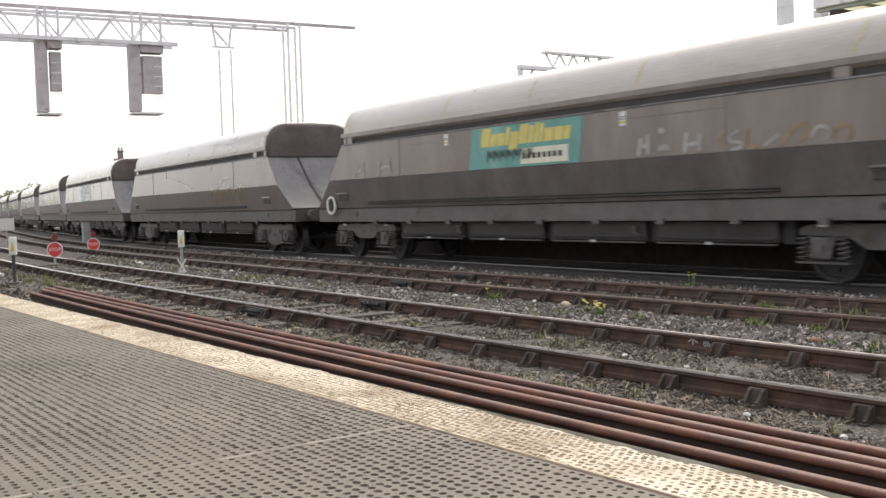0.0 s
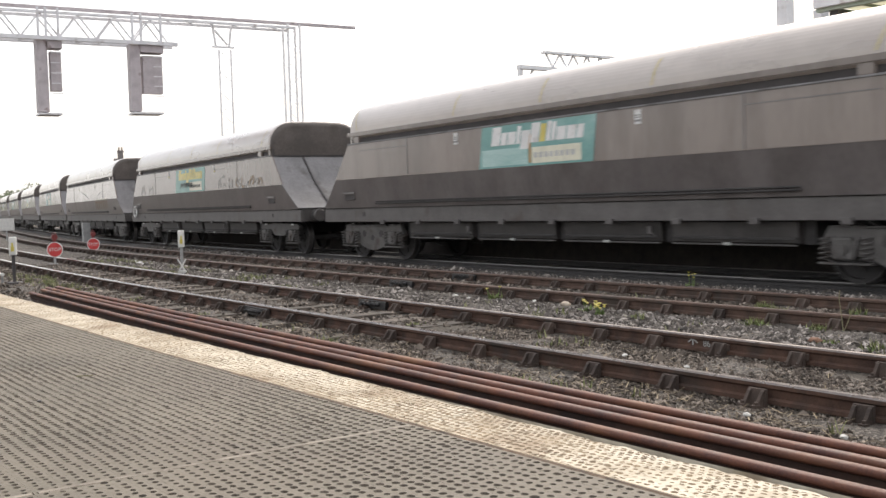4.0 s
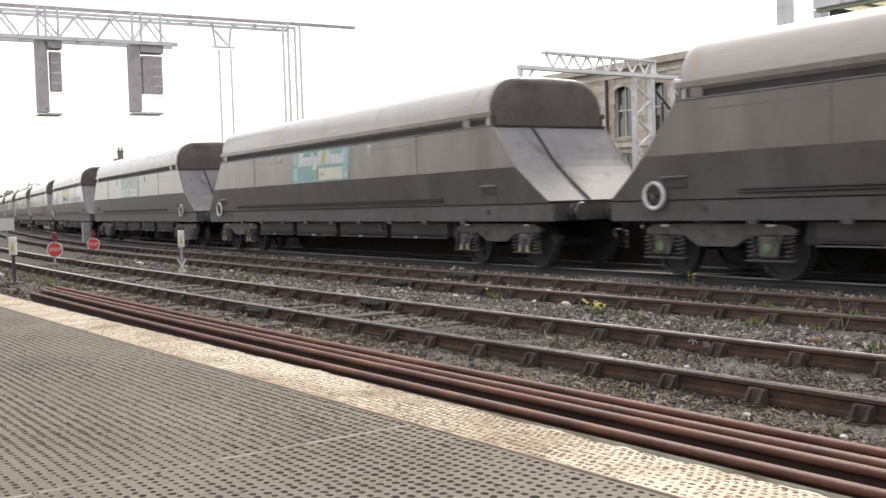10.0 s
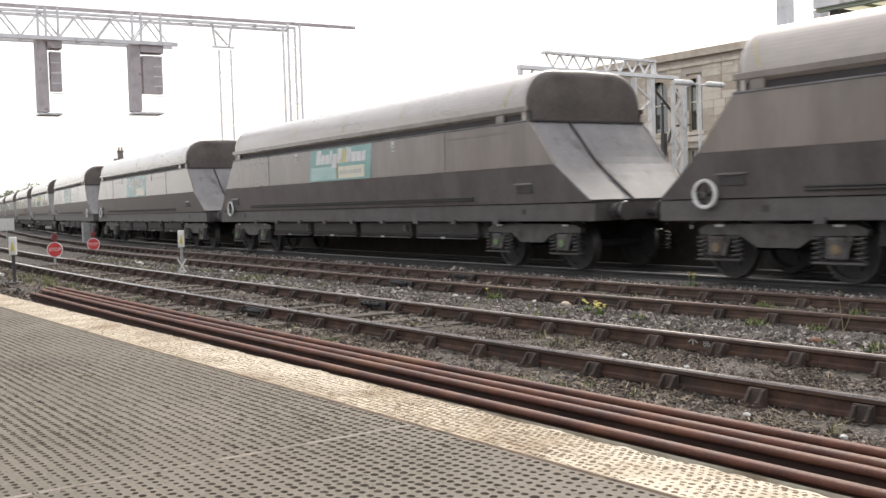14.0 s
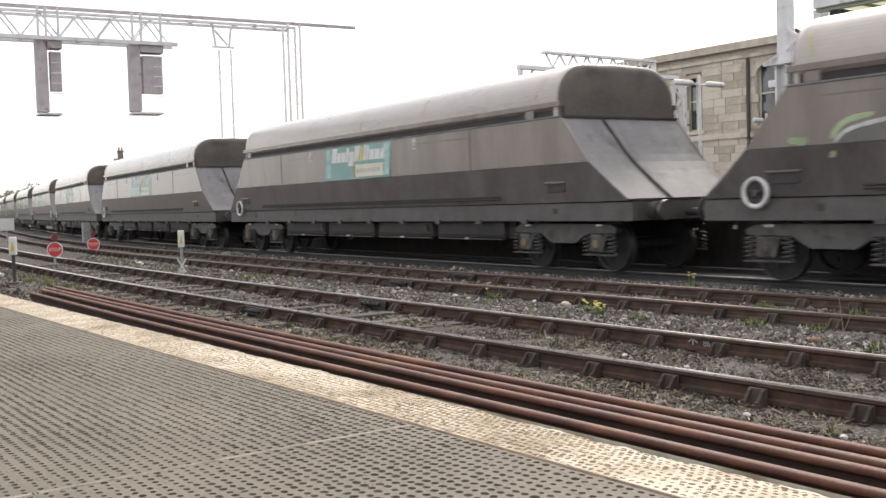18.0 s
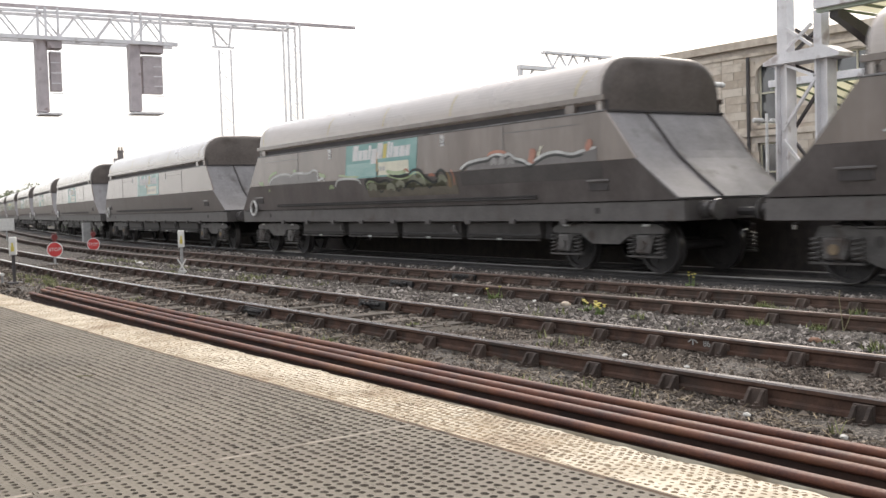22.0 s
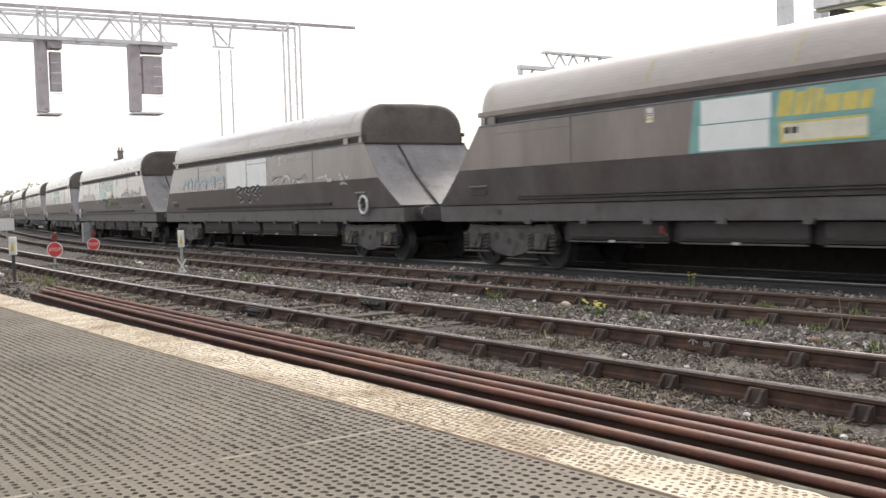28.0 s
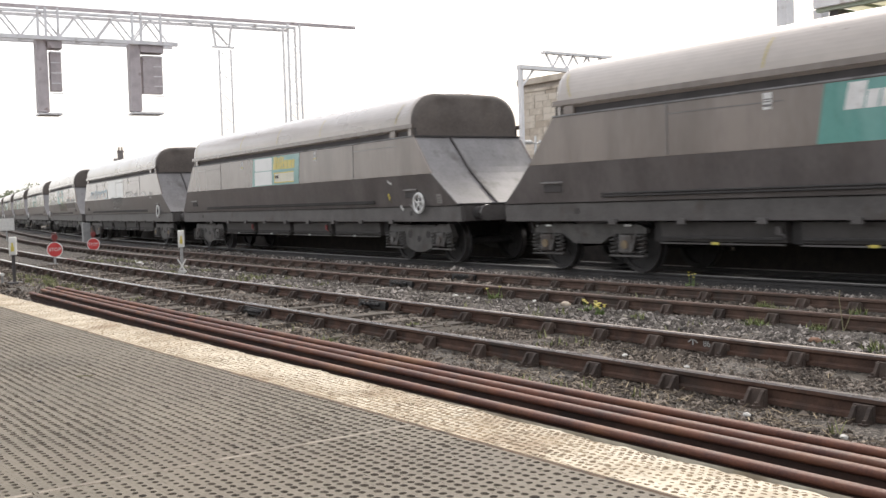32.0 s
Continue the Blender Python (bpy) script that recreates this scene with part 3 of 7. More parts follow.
def chair_mesh():
    """A cast chair: base, two jaws with a rib each, a wooden key, bolts with square nuts."""
    bm = B()
    box(bm, -0.10, 0.10, -0.19, 0.19, -0.185, -0.160, bevel=0.006)
    for sd in (-1, 1):
        prism(bm, [(sd * 0.046, -0.160), (sd * 0.095, -0.160), (sd * 0.078, -0.085), (sd * 0.070, -0.045), (sd * 0.046, -0.042)], -0.070, 0.070)
        for x in (-0.052, 0.052):
            prism(bm, [(sd * 0.070, -0.160), (sd * 0.160, -0.160), (sd * 0.084, -0.055), (sd * 0.070, -0.048)], x - 0.013, x + 0.013)
        for x in (-0.001, 0.001):
            tube(bm, (x * 55, sd * 0.150, -0.160), (x * 55, sd * 0.150, -0.118), 0.013, 6)
            box(bm, x * 55 - 0.024, x * 55 + 0.024, sd * 0.150 - 0.024, sd * 0.150 + 0.024, -0.160, -0.138)
    box(bm, -0.095, 0.095, 0.034, 0.052, -0.108, -0.052, bevel=0.004)
    return mesh_of("chair", bm, M["chair"])


def sleeper_mesh():
    bm = B()
    box(bm, -0.125, 0.125, -1.30, 1.30, -0.33, -0.150, bevel=0.012)
    for v in bm.verts:
        v.co += Vector((noise.noise(v.co * 3) * 0.012, 0, noise.noise(v.co * 2 + Vector((5, 0, 0))) * 0.008))
    return mesh_of("sleeper", bm, M["sleeper"])


def fishplate(parent, s, d, label):
    bm = B()
    for sd in (-1, 1):
        sweep(bm, [(sd * 0.012, -0.030), (sd * 0.062, -0.038), (sd * 0.075, -0.138), (sd * 0.012, -0.155)], d, s - 0.36, s + 0.36, 0.24)
        for i in (-0.18, -0.06, 0.06, 0.18):
            o = spot(s + i, d + sd * 0.064)
            tube(bm, o @ Vector((0, 0, -0.08)), o @ Vector((0, sd * 0.060, -0.08)), 0.030, 6)
            tube(bm, o @ Vector((0, sd * 0.058, -0.08)), o @ Vector((0, sd * 0.085, -0.08)), 0.014, 6)
    part("fishplate", bm, M["plate"], parent, label)


CHAIR, SLEEPER = chair_mesh(), sleeper_mesh()


def build_track(name, d, label, near, joints, head, web, phase, spacing=0.765, drop=0.0):
    tr = thing(name, Matrix(), label, "railway track", "station tracks", "structure")
    for i in (0, 1):
        bm = B()
        sweep(bm, BULL, d + GAUGE * i, -230, 12, 1.2, drop)
        part("rail_web", bm, web, tr, "rust-brown rail web and foot")
        bm = B()
        sweep(bm, HEAD, d + GAUGE * i, -230, 12, 1.2, drop)
        top = part("rail_head", bm, head, tr, "worn rail head")
        if d == D1 and i == 1:
            bm = B()
            lo_y, hi_y = -0.026, 0.012
            sweep(bm, [(lo_y, -0.003), (lo_y, 0.0012), (hi_y, 0.0012), (hi_y, -0.003)], d + GAUGE * i, -230, 12, 1.2, drop)
            part("running_band", bm, M["running"], top, "polished running band")
    rng = random.Random(int(d * 100))
    s, n = phase, 0
    while s > -30:
        j = s + rng.uniform(-0.03, 0.03)
        part("sleeper", SLEEPER, None, tr, m=spot(j, d + GAUGE / 2, drop + rng.uniform(-0.01, 0.012) - (0.028 if s > -9.5 else 0.0), rng.uniform(-0.8, 0.8)))
        for i in (0, 1) if near else ():
            part("chair", CHAIR, None, tr, m=spot(j + rng.uniform(-0.01, 0.01), d + GAUGE * i, 0, 180 * i))
        s -= spacing
    bm, bc = B(), B()
    while s > -110:
        o = spot(s, d + GAUGE / 2, drop)
        box(bm, -0.125, 0.125, -1.3, 1.3, -0.33, -0.183, m=o)
        for i in (-0.5, 0.5):
            box(bc, -0.06, 0.06, i * GAUGE - 0.13, i * GAUGE + 0.13, -0.183, -0.06, m=o)
        s -= spacing
    part("far_sleepers", bm, M["sleeper"], tr)
    part("far_chairs", bc, M["chair"], tr)
    for js, jd in joints:
        fishplate(tr, js, jd, "black greased fishplate")
    return tr


build_track("track_near", D1, "rusty bullhead track in chairs on wooden sleepers", True, ((-11.75, D1 + GAUGE), (-12.2, D1)), M["railtop"], M["rail"], 0.335)
build_track("track_middle", D2, "rusty little-used bullhead track in chairs", True, ((-14.45, D2), (-14.75, D2 + GAUGE)), M["rusthead"], M["rustweb"], 0.05)
build_track("track_far", D3, "dark oily track under the coal train", False, (), M["oilhead"], M["black"], 0.0, drop=-0.05)
bm = B()
sweep(bm, [(-2.0, -0.20), (-1.55, -0.150), (2.3, -0.150), (2.3, -0.3), (-2.0, -0.3)], 13.86, -120, 12, 1.5)
solid("ballast_bed", bm, M["coaldust"], "dark coal-dusted ballast bed under the train", "ballast", kind="structure")

# ---- the bundle of old rails beside the platform ----
def old_rail(d, s0, s1, z, label):
    r = thing("old_rail", Matrix(), label, "rail", "rusty rails lying beside the platform")
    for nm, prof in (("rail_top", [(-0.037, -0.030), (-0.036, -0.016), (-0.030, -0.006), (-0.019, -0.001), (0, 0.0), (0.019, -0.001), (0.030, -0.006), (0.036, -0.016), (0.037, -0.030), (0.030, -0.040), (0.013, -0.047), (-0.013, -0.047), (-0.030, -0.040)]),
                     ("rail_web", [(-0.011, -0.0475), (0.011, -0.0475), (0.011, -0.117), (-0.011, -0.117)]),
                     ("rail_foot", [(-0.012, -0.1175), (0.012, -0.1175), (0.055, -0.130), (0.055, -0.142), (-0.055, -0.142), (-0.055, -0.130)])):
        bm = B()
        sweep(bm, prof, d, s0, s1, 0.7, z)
        part(nm, bm, M["rust" if nm == "rail_top" else "rust_shade"], r, smooth=nm == "rail_top")


old_rail(4.0, -17.6, 2.6, -0.012, "red-rusted spare rail lying on the ballast")
old_rail(4.29, -18.1, 2.2, -0.010, "red-rusted spare rail lying on the ballast")
old_rail(4.44, -18.4, 2.4, -0.008, "red-rusted spare rail lying on the ballast")
old_rail(4.64, -18.6, 2.0, -0.010, "red-rusted spare rail lying on the ballast")

# ---- hopper wagons ----
LH, PITCH, DT, MID0 = 9.153, 20.026, 13.86, -34.709   # half length of the frame, spacing counted at RM, middle of the train's track
SPEED = (4.979, 4.856, 4.876, 4.678, 4.805, 4.685, 4.836, 4.656, 4.191)   # the train's speed every four seconds


def arch():
    """Right half of the roof's outline, from the eaves to the rim of the opening."""
    pts = [(1.45, 2.92)]
    for i in range(17):
        a = i / 16 * math.pi / 2
        pts.append((0.68 + 0.77 * math.cos(a) ** 0.9, 3.06 + 0.68 * math.sin(a) ** 0.95))
    return pts


TOPX, BELTX, BOG, HOOD = 7.52, 8.25, 2.08, 0.20


def coil(bm, c, R, r, h, turns, n=9, k=5):
    """A coil spring of round bar standing on c."""
    rows = []
    for i in range(turns * n + 1):
        a = 2 * math.pi * i / n
        o = Vector(c) + Vector((R * math.cos(a), R * math.sin(a), h * i / (turns * n)))
        out = Vector((math.cos(a), math.sin(a), 0))
        rows.append([bm.verts.new(o + out * r * math.cos(2 * math.pi * j / k) + Vector((0, 0, r * math.sin(2 * math.pi * j / k)))) for j in range(k)])
    for p, q in zip(rows, rows[1:]):
        for j in range(k):
            bm.faces.new((p[j], p[(j + 1) % k], q[(j + 1) % k], q[j]))
    bm.faces.new(rows[0])
    bm.faces.new(rows[-1][::-1])


def curve(pts, n=6):
    """A smooth line through the points."""
    out = []
    q = [pts[0]] + list(pts) + [pts[-1]]
    for i in range(len(pts) - 1):
        a, b, c, d = (Vector(v) for v in q[i:i + 4])
        for k in range(n):
            f = k / n
            out.append(0.5 * (2 * b + (c - a) * f + (2 * a - 5 * b + 4 * c - d) * f * f + (3 * b - a - 3 * c + d) * f ** 3))
    out.append(Vector(pts[-1]))
    return out


def wagon_shell(w, v):
    """Body, roof, ends, frame: all that the wagons share, with v to vary."""
    # hopper sides: upper, belt and sloping lower part
    for sd in (-1, 1):
        bm = B()
        prism(bm, [(sd * 1.45, 1.90), (sd * 1.45, 2.76), (sd * 1.41, 2.76), (sd * 1.41, 1.90)], [-BELTX, -TOPX, -TOPX, -BELTX], [BELTX, TOPX, TOPX, BELTX])
        upper = part("upper_side", bm, M["side"], w, "grimy brown-grey steel hopper side")
        for x in (-4.8, 4.6):
            bm = B()
            box(bm, x - 0.014, x + 0.014, min(sd * 1.45, sd * 1.458), max(sd * 1.45, sd * 1.458), 1.92, 2.73)
            part("weld_seam", bm, M["lower"], upper)
            xa, xb = (x + 0.02, x + 2.2) if (x > 0) == (v % 2 == 0) else (x - 2.2, x - 0.02)
            bm = B()
            box(bm, xa, xb, min(sd * 1.45, sd * 1.455), max(sd * 1.45, sd * 1.455), 2.56, 2.575)
            part("panel_seam", bm, M["lower"], upper)
        # lower slope: its shade is part of the colour
        bm = B()
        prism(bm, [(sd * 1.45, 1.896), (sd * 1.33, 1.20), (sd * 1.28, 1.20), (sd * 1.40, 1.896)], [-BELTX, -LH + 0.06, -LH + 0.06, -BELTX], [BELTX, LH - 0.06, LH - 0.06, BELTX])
        part("lower_side", bm, M["lower"], w, "sloping lower hopper side, shade in its darker colour")
        bm = B()
        box(bm, -TOPX, TOPX, min(sd * 1.45, sd * 1.475), max(sd * 1.45, sd * 1.475), 2.735, 2.765, bevel=0.006)
        part("side_lip", bm, M["end"], w, "pale worn steel lip")
        # groove strip, coloured dark as the shade under the roof edge
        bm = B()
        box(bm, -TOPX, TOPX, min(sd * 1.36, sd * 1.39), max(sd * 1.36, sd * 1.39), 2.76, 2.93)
        part("recess", bm, M["recess"], w, "recess below the roof, shade put into its colour")
        for x in (-7.12, 6.6):
            bm = B()
            box(bm, x - 0.13, x + 0.13, min(sd * 1.37, sd * 1.452), max(sd * 1.37, sd * 1.452), 2.765, 2.925, bevel=0.01)
            part("recess_block", bm, M["side"], w)
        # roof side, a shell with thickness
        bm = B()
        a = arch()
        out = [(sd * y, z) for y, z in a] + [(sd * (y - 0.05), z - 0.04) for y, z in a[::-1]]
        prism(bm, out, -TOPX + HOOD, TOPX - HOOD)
        roof = part("roof_side", bm, M["roof"], w, "rounded roof side, paled for sky glare", smooth=False)
        for x, lean in ((-7.05, -0.42), (-2.95, 0.20), (-0.1, 0.18), (2.75, 0.20), (6.75, 0.42)):
            bm = B()
            pts = [(y, z) for y, z in arch()[1:9]]
            for i in range(7):
                (ya, za), (yb, zb) = pts[i], pts[i + 1]
                vs = [bm.verts.new((x + lean * (z - 3.06) + dx, sd * (y + 0.004), z + 0.003)) for k, (y, z) in ((0, (ya, za)), (1, (yb, zb))) for dx in (-0.024, 0.024)]
                bm.faces.new((vs[0], vs[1], vs[3], vs[2]))
            part("yellow_stripe", bm, M["stripe"], roof, "worn yellow lift mark")
        bm = B()
        box(bm, -TOPX, TOPX, min(sd * 1.45, sd * 1.472), max(sd * 1.45, sd * 1.472), 2.925, 3.025, bevel=0.008)
        part("roof_flange", bm, M["side"], roof, "flange along the roof edge")
        # frame
        bm = B()
        box(bm, -LH, LH, min(sd * 1.30, sd * 1.22), max(sd * 1.30, sd * 1.22), 0.855, 1.185, bevel=0.012)
        sole = part("solebar", bm, M["sole"], w, "grey-brown grimy solebar")
        for x in np.linspace(-6.2, 6.2, 9):
            bm = B()
            box(bm, x - 0.09, x + 0.09, min(sd * 1.30, sd * 1.345), max(sd * 1.30, sd * 1.345), 0.80, 0.90, bevel=0.01)
            part("bracket", bm, M["sole"], sole)
        # lifting holes are flat plates; the dark colour gives their inner shade
        for x in (-7.11, 7.11):
            bm = B()
            box(bm, x - 0.06, x + 0.06, min(sd * 1.30, sd * 1.306), max(sd * 1.30, sd * 1.306), 0.99, 1.09)
            part("frame_hole", bm, M["recess"], sole, "square lifting hole drawn as a dark plate")
        for xs in (-7.65, 7.25):
            bm = B()
            box(bm, xs - 0.25, xs + 0.25, min(sd * 1.388, sd * 1.36), max(sd * 1.388, sd * 1.36), 1.39, 1.53, bevel=0.006)
            hatch = part("side_hatch", bm, M["recess"], w, "dark hatch below a lip")
            bm = B()
            box(bm, xs - 0.29, xs + 0.29, min(sd * 1.42, sd * 1.36), max(sd * 1.42, sd * 1.36), 1.545, 1.58, bevel=0.006)
            part("hatch_lip", bm, M["lower"], hatch)
        for z, r in ((1.29, 0.018), (1.335, 0.014)):
            bm = B()
            tube(bm, (-6.4, sd * (1.36 + 0.02), z), (5.5, sd * (1.36 + 0.02), z), r, 8)
            part("brake_pipe", bm, M["black"], w, "long dark brake pipe")
    # ends: sloping sheet, rounded top plate, rib and ledge
    for e in (-1, 1):
        bm = B()
        k = 9
        line_of = curve([(TOPX, 2.74), (TOPX + 0.295, 2.40), (BELTX, 1.90), (LH - 0.06, 1.235)], 4)
        rows, inner = [], []
        for q in line_of:
            half = 1.447 if q.y >= 1.9 else 1.447 - 0.112 * (1.9 - q.y) / 0.665
            places = [Vector((e * q.x, y, q.y)) for y in np.linspace(-half, half, k)]
            rows.append([bm.verts.new(v2) for v2 in places])
            inner.append([bm.verts.new(v2 - Vector((e * 0.03, 0, 0.02))) for v2 in places])
        last = len(rows) - 1
        for g in (rows, inner):
            for i in range(last):
                for j in range(k - 1):
                    bm.faces.new((g[i][j], g[i][j + 1], g[i + 1][j + 1], g[i + 1][j]))
        for i in range(last):
            for j in (0, k - 1):
                bm.faces.new((rows[i][j], rows[i + 1][j], inner[i + 1][j], inner[i][j]))
        for j in range(k - 1):
            for i in (0, last):
                bm.faces.new((rows[i][j], rows[i][j + 1], inner[i][j + 1], inner[i][j]))
        sheet = part("end_sheet", bm, M["end"], w, "pale grey sloping end sheet")
        bm = B()
        for (xa, za), (xb, zb) in zip(line_of, line_of[1:]):
            vs = [bm.verts.new((e * (x + dx), y, z + dz)) for x, z in ((xa, za), (xb, zb)) for y in (-0.35 - 0.10 * (z - 1.235) - 0.02, -0.35 - 0.10 * (z - 1.235) + 0.02) for dx, dz in ((0, 0), (0.03, 0.02))]
            for f in ((0, 1, 3, 2), (4, 6, 7, 5), (0, 4, 5, 1), (2, 3, 7, 6), (1, 5, 7, 3)):
                bm.faces.new([vs[i] for i in f])
        part("rib", bm, M["recess"], sheet, "dark stiffening rib")
        # hood: the roof's outline rolled over into the end plate
        full = [(1.45, 2.745)] + arch() + [(0, 3.76)] + [(-y, z) for y, z in arch()[::-1]] + [(-1.45, 2.745)]
        bm = B()
        rings = []
        for j in range(7):
            q = j / 6 * math.pi / 2
            k2 = 0.17 * (1 - math.cos(q))
            rings.append([bm.verts.new((e * (TOPX - HOOD + HOOD * math.sin(q)), y * (1 - k2 / 1.45), 2.745 + (z - 2.745) * (1 - k2))) for y, z in full])
        # the glare-pale roof tone runs over the first two rings
        for j, (u1, u2) in enumerate(zip(rings, rings[1:])):
            for i in range(len(full) - 1):
                bm.faces.new((u1[i], u1[i + 1], u2[i + 1], u2[i])).material_index = 0 if j < 2 else 1
        bm.faces.new(rings[-1]).material_index = 1
        plate = part("end_plate", bm, [M["roof"], M["endplate"]], w, "rounded dark end plate", smooth=True)
        bm = B()
        box(bm, min(e * TOPX, e * (TOPX + 0.05)), max(e * TOPX, e * (TOPX + 0.05)), -1.43, 1.43, 2.735, 2.765)
        part("ledge", bm, M["recess"], plate, "dark ledge")
        bm = B()
        box(bm, min(e * (LH - 0.12), e * LH), max(e * (LH - 0.12), e * LH), -1.215, 1.215, 0.86, 1.20, bevel=0.01)
        head = part("headstock", bm, M["sole"], w, "steel headstock")
        bm = B()
        box(bm, min(e * (LH - 0.08), e * (LH + 0.02)), max(e * (LH - 0.08), e * (LH + 0.02)), -1.33, 1.33, 1.205, 1.235)
        part("end_step", bm, M["black"], head, "dark end step")
        for y in (-0.87, 0.87):
            bm = B()
            tube(bm, (e * LH, y, 1.03), (e * (LH + 0.20), y, 1.03), 0.145, 16)
            tube(bm, (e * (LH + 0.20), y, 1.03), (e * (LH + 0.33), y, 1.03), 0.10, 16)
            tube(bm, (e * (LH + 0.33), y, 1.03), (e * (LH + 0.36), y, 1.03), 0.175, 18, 0.165)
            part("buffer", bm, M["buffer"], head, "worn steel buffer", smooth=False)
        bm = B()
        tube(bm, (e * LH, 0, 0.98), (e * (LH + 0.70), 0, 0.98), 0.07, 8)
        box(bm, e * (LH + 0.5) - 0.1, e * (LH + 0.5) + 0.1, -0.12, 0.12, 0.86, 1.1)
        part("coupler", bm, M["black"], head, "black coupling")
        if e < 0:
            bm = B()
            tube(bm, (e * (LH + 0.0), -0.35, 0.9), (e * (LH + 0.14), -0.38, 0.76), 0.02, 8)
            part("air_hose", bm, M["black"], head, "black air hose")
            bm = B()
            tube(bm, (e * (LH + 0.14), -0.38, 0.76), (e * (LH + 0.15), -0.375, 0.70), 0.026, 8)
            part("hose_tip", bm, M["white"], head, "pale hose coupling")
    # floor, discharge doors, load
    bm = B()
    box(bm, -8.3, 8.3, -1.2, 1.2, 0.88, 1.24)
    part("floor_frame", bm, M["black"], w, "black underframe")
    for x in (-4.05, -1.35, 1.35, 4.05):
        bm = B()
        prism(bm, [(-1.14, 0.83), (1.14, 0.83), (1.10, 0.52), (-1.10, 0.52)], x - 1.22, x + 1.22)
        door = part("discharge_door", bm, M["door"], w, "dark hopper discharge door")
        for sd in (-1, 1):
            bm = B()
            box(bm, x - 1.2, x + 1.2, min(sd * 1.12, sd * 1.15), max(sd * 1.12, sd * 1.15), 0.565, 0.60)
            part("door_rib", bm, M["black"], door, "dark stiffening rib")
            bm = B()
            box(bm, x - 1.2, x + 1.2, min(sd * 1.105, sd * 1.16), max(sd * 1.105, sd * 1.16), 0.475, 0.50, bevel=0.005)
            part("door_lip", bm, M["sole"], door, "worn steel door lip")
            for dx in (-0.05,):
                bm = B()
                box(bm, x + dx - 0.07, x + dx + 0.07, min(sd * 1.16, sd * 1.185), max(sd * 1.16, sd * 1.185), 0.475, 0.52, bevel=0.008)
                part("lip_tag", bm, M["yellow"] if v in (9, 10) else M["chalk"], door, "small pale tag on the door lip")
    for x in (-5.4, -2.7, 0.0, 2.7, 5.4):
        bm = B()
        box(bm, x - 0.10, x + 0.10, -1.02, 1.02, 0.50, 0.88)
        part("cross_stay", bm, M["black"], w, "black cross stay")
    for x in (-2.92, 2.36):
        bm = B()
        box(bm, x - 0.05, x + 0.05, -1.19, -1.145, 0.63, 0.77, bevel=0.015)
        tube(bm, (x + 0.05, -1.17, 0.65), (x + 0.13, -1.17, 0.60), 0.015, 6)
        part("release_valve", bm, M["valve_red" if v == 8 else "sole"], w, "red brake release handle" if v == 8 else "grimy brake release handle")
    bm = B()
    g = [[bm.verts.new((x, y, 3.30 + 0.30 * (1 - (y / 1.3) ** 2) + 0.09 * noise.noise((x * 1.3 + v * 7, y * 2, 0)) + 0.05 * noise.noise((x * 5, y * 5, v)))) for y in np.linspace(-1.3, 1.3, 9)]
         for x in np.linspace(-7.5, 7.5, 60)]
    for i in range(59):
        for j in range(8):
            bm.faces.new((g[i][j], g[i + 1][j], g[i + 1][j + 1], g[i][j + 1]))
    part("coal_load", bm, M["coal"], w, "heaped black coal")
    # bogies, each on two wheelsets
    for e in (-1, 1):
        xc = e * (LH - BOG)
        bm = B()
        box(bm, xc - 0.25, xc + 0.25, -0.98, 0.98, 0.50, 0.80, bevel=0.02)
        bog = part("bogie", bm, M["black"], w, "dark steel bogie")
        for sd in (-1, 1):
            yo, yi = sd * 1.10, sd * 0.98
            bm = B()
            y25 = v not in (0, 2, 7, 8)      # two makes of bogie in the train
            if y25:
                fr = [(-1.46, 0.72), (-1.30, 0.79), (-0.6, 0.805), (0.6, 0.805), (1.30, 0.79), (1.46, 0.72), (1.44, 0.64), (0.66, 0.63), (0.35, 0.45), (-0.35, 0.45), (-0.66, 0.63), (-1.44, 0.64)]
            else:
                fr = [(-1.30, 0.78), (-0.82, 0.78), (-0.74, 0.74), (0.74, 0.74), (0.82, 0.79), (1.30, 0.79), (1.46, 0.52), (1.36, 0.40), (0.72, 0.34), (0.42, 0.22), (0.12, 0.165), (-0.12, 0.165), (-0.42, 0.22), (-0.72, 0.34), (-1.36, 0.40), (-1.46, 0.52)]
            a = [bm.verts.new((xc + x, yo, z)) for x, z in fr]
            b = [bm.verts.new((xc + x, yi, z)) for x, z in fr]
            bm.faces.new(a)
            bm.faces.new(b[::-1])
            for i in range(len(fr)):
                j = (i + 1) % len(fr)
                bm.faces.new((a[i], a[j], b[j], b[i]))
            part("side_frame", bm, M["bogie"], bog, "grimy cast bogie side frame")
            if not y25:
                # no opening is cut: dark discs imitate the shade inside the holes
                for x, z, r in ((0.0, 0.46, 0.07), (-0.40, 0.56, 0.085), (0.40, 0.56, 0.085)):
                    bm = B()
                    tube(bm, (xc + x, yo, z), (xc + x, yo + sd * 0.006, z), r, 14)
                    part("frame_hole", bm, M["recess"], bog, "hole in the casting drawn as a dark disc")
                bm = B()
                box(bm, xc - 0.74, xc + 0.74, min(yo, yo + sd * 0.04), max(yo, yo + sd * 0.04), 0.745, 0.775, bevel=0.008)
                part("frame_flange", bm, M["bogie"], bog)
            for ax in (-1, 1):
                xa = xc + ax * 1.035
                y1 = yo + sd * 0.10
                bm = B()
                box(bm, xa - 0.15, xa + 0.15, min(yo, y1), max(yo, y1), 0.30, 0.62, bevel=0.03)
                part("axlebox", bm, M["bogie"], bog, "steel axlebox")
                for q in (-1, 1):
                    bm = B()
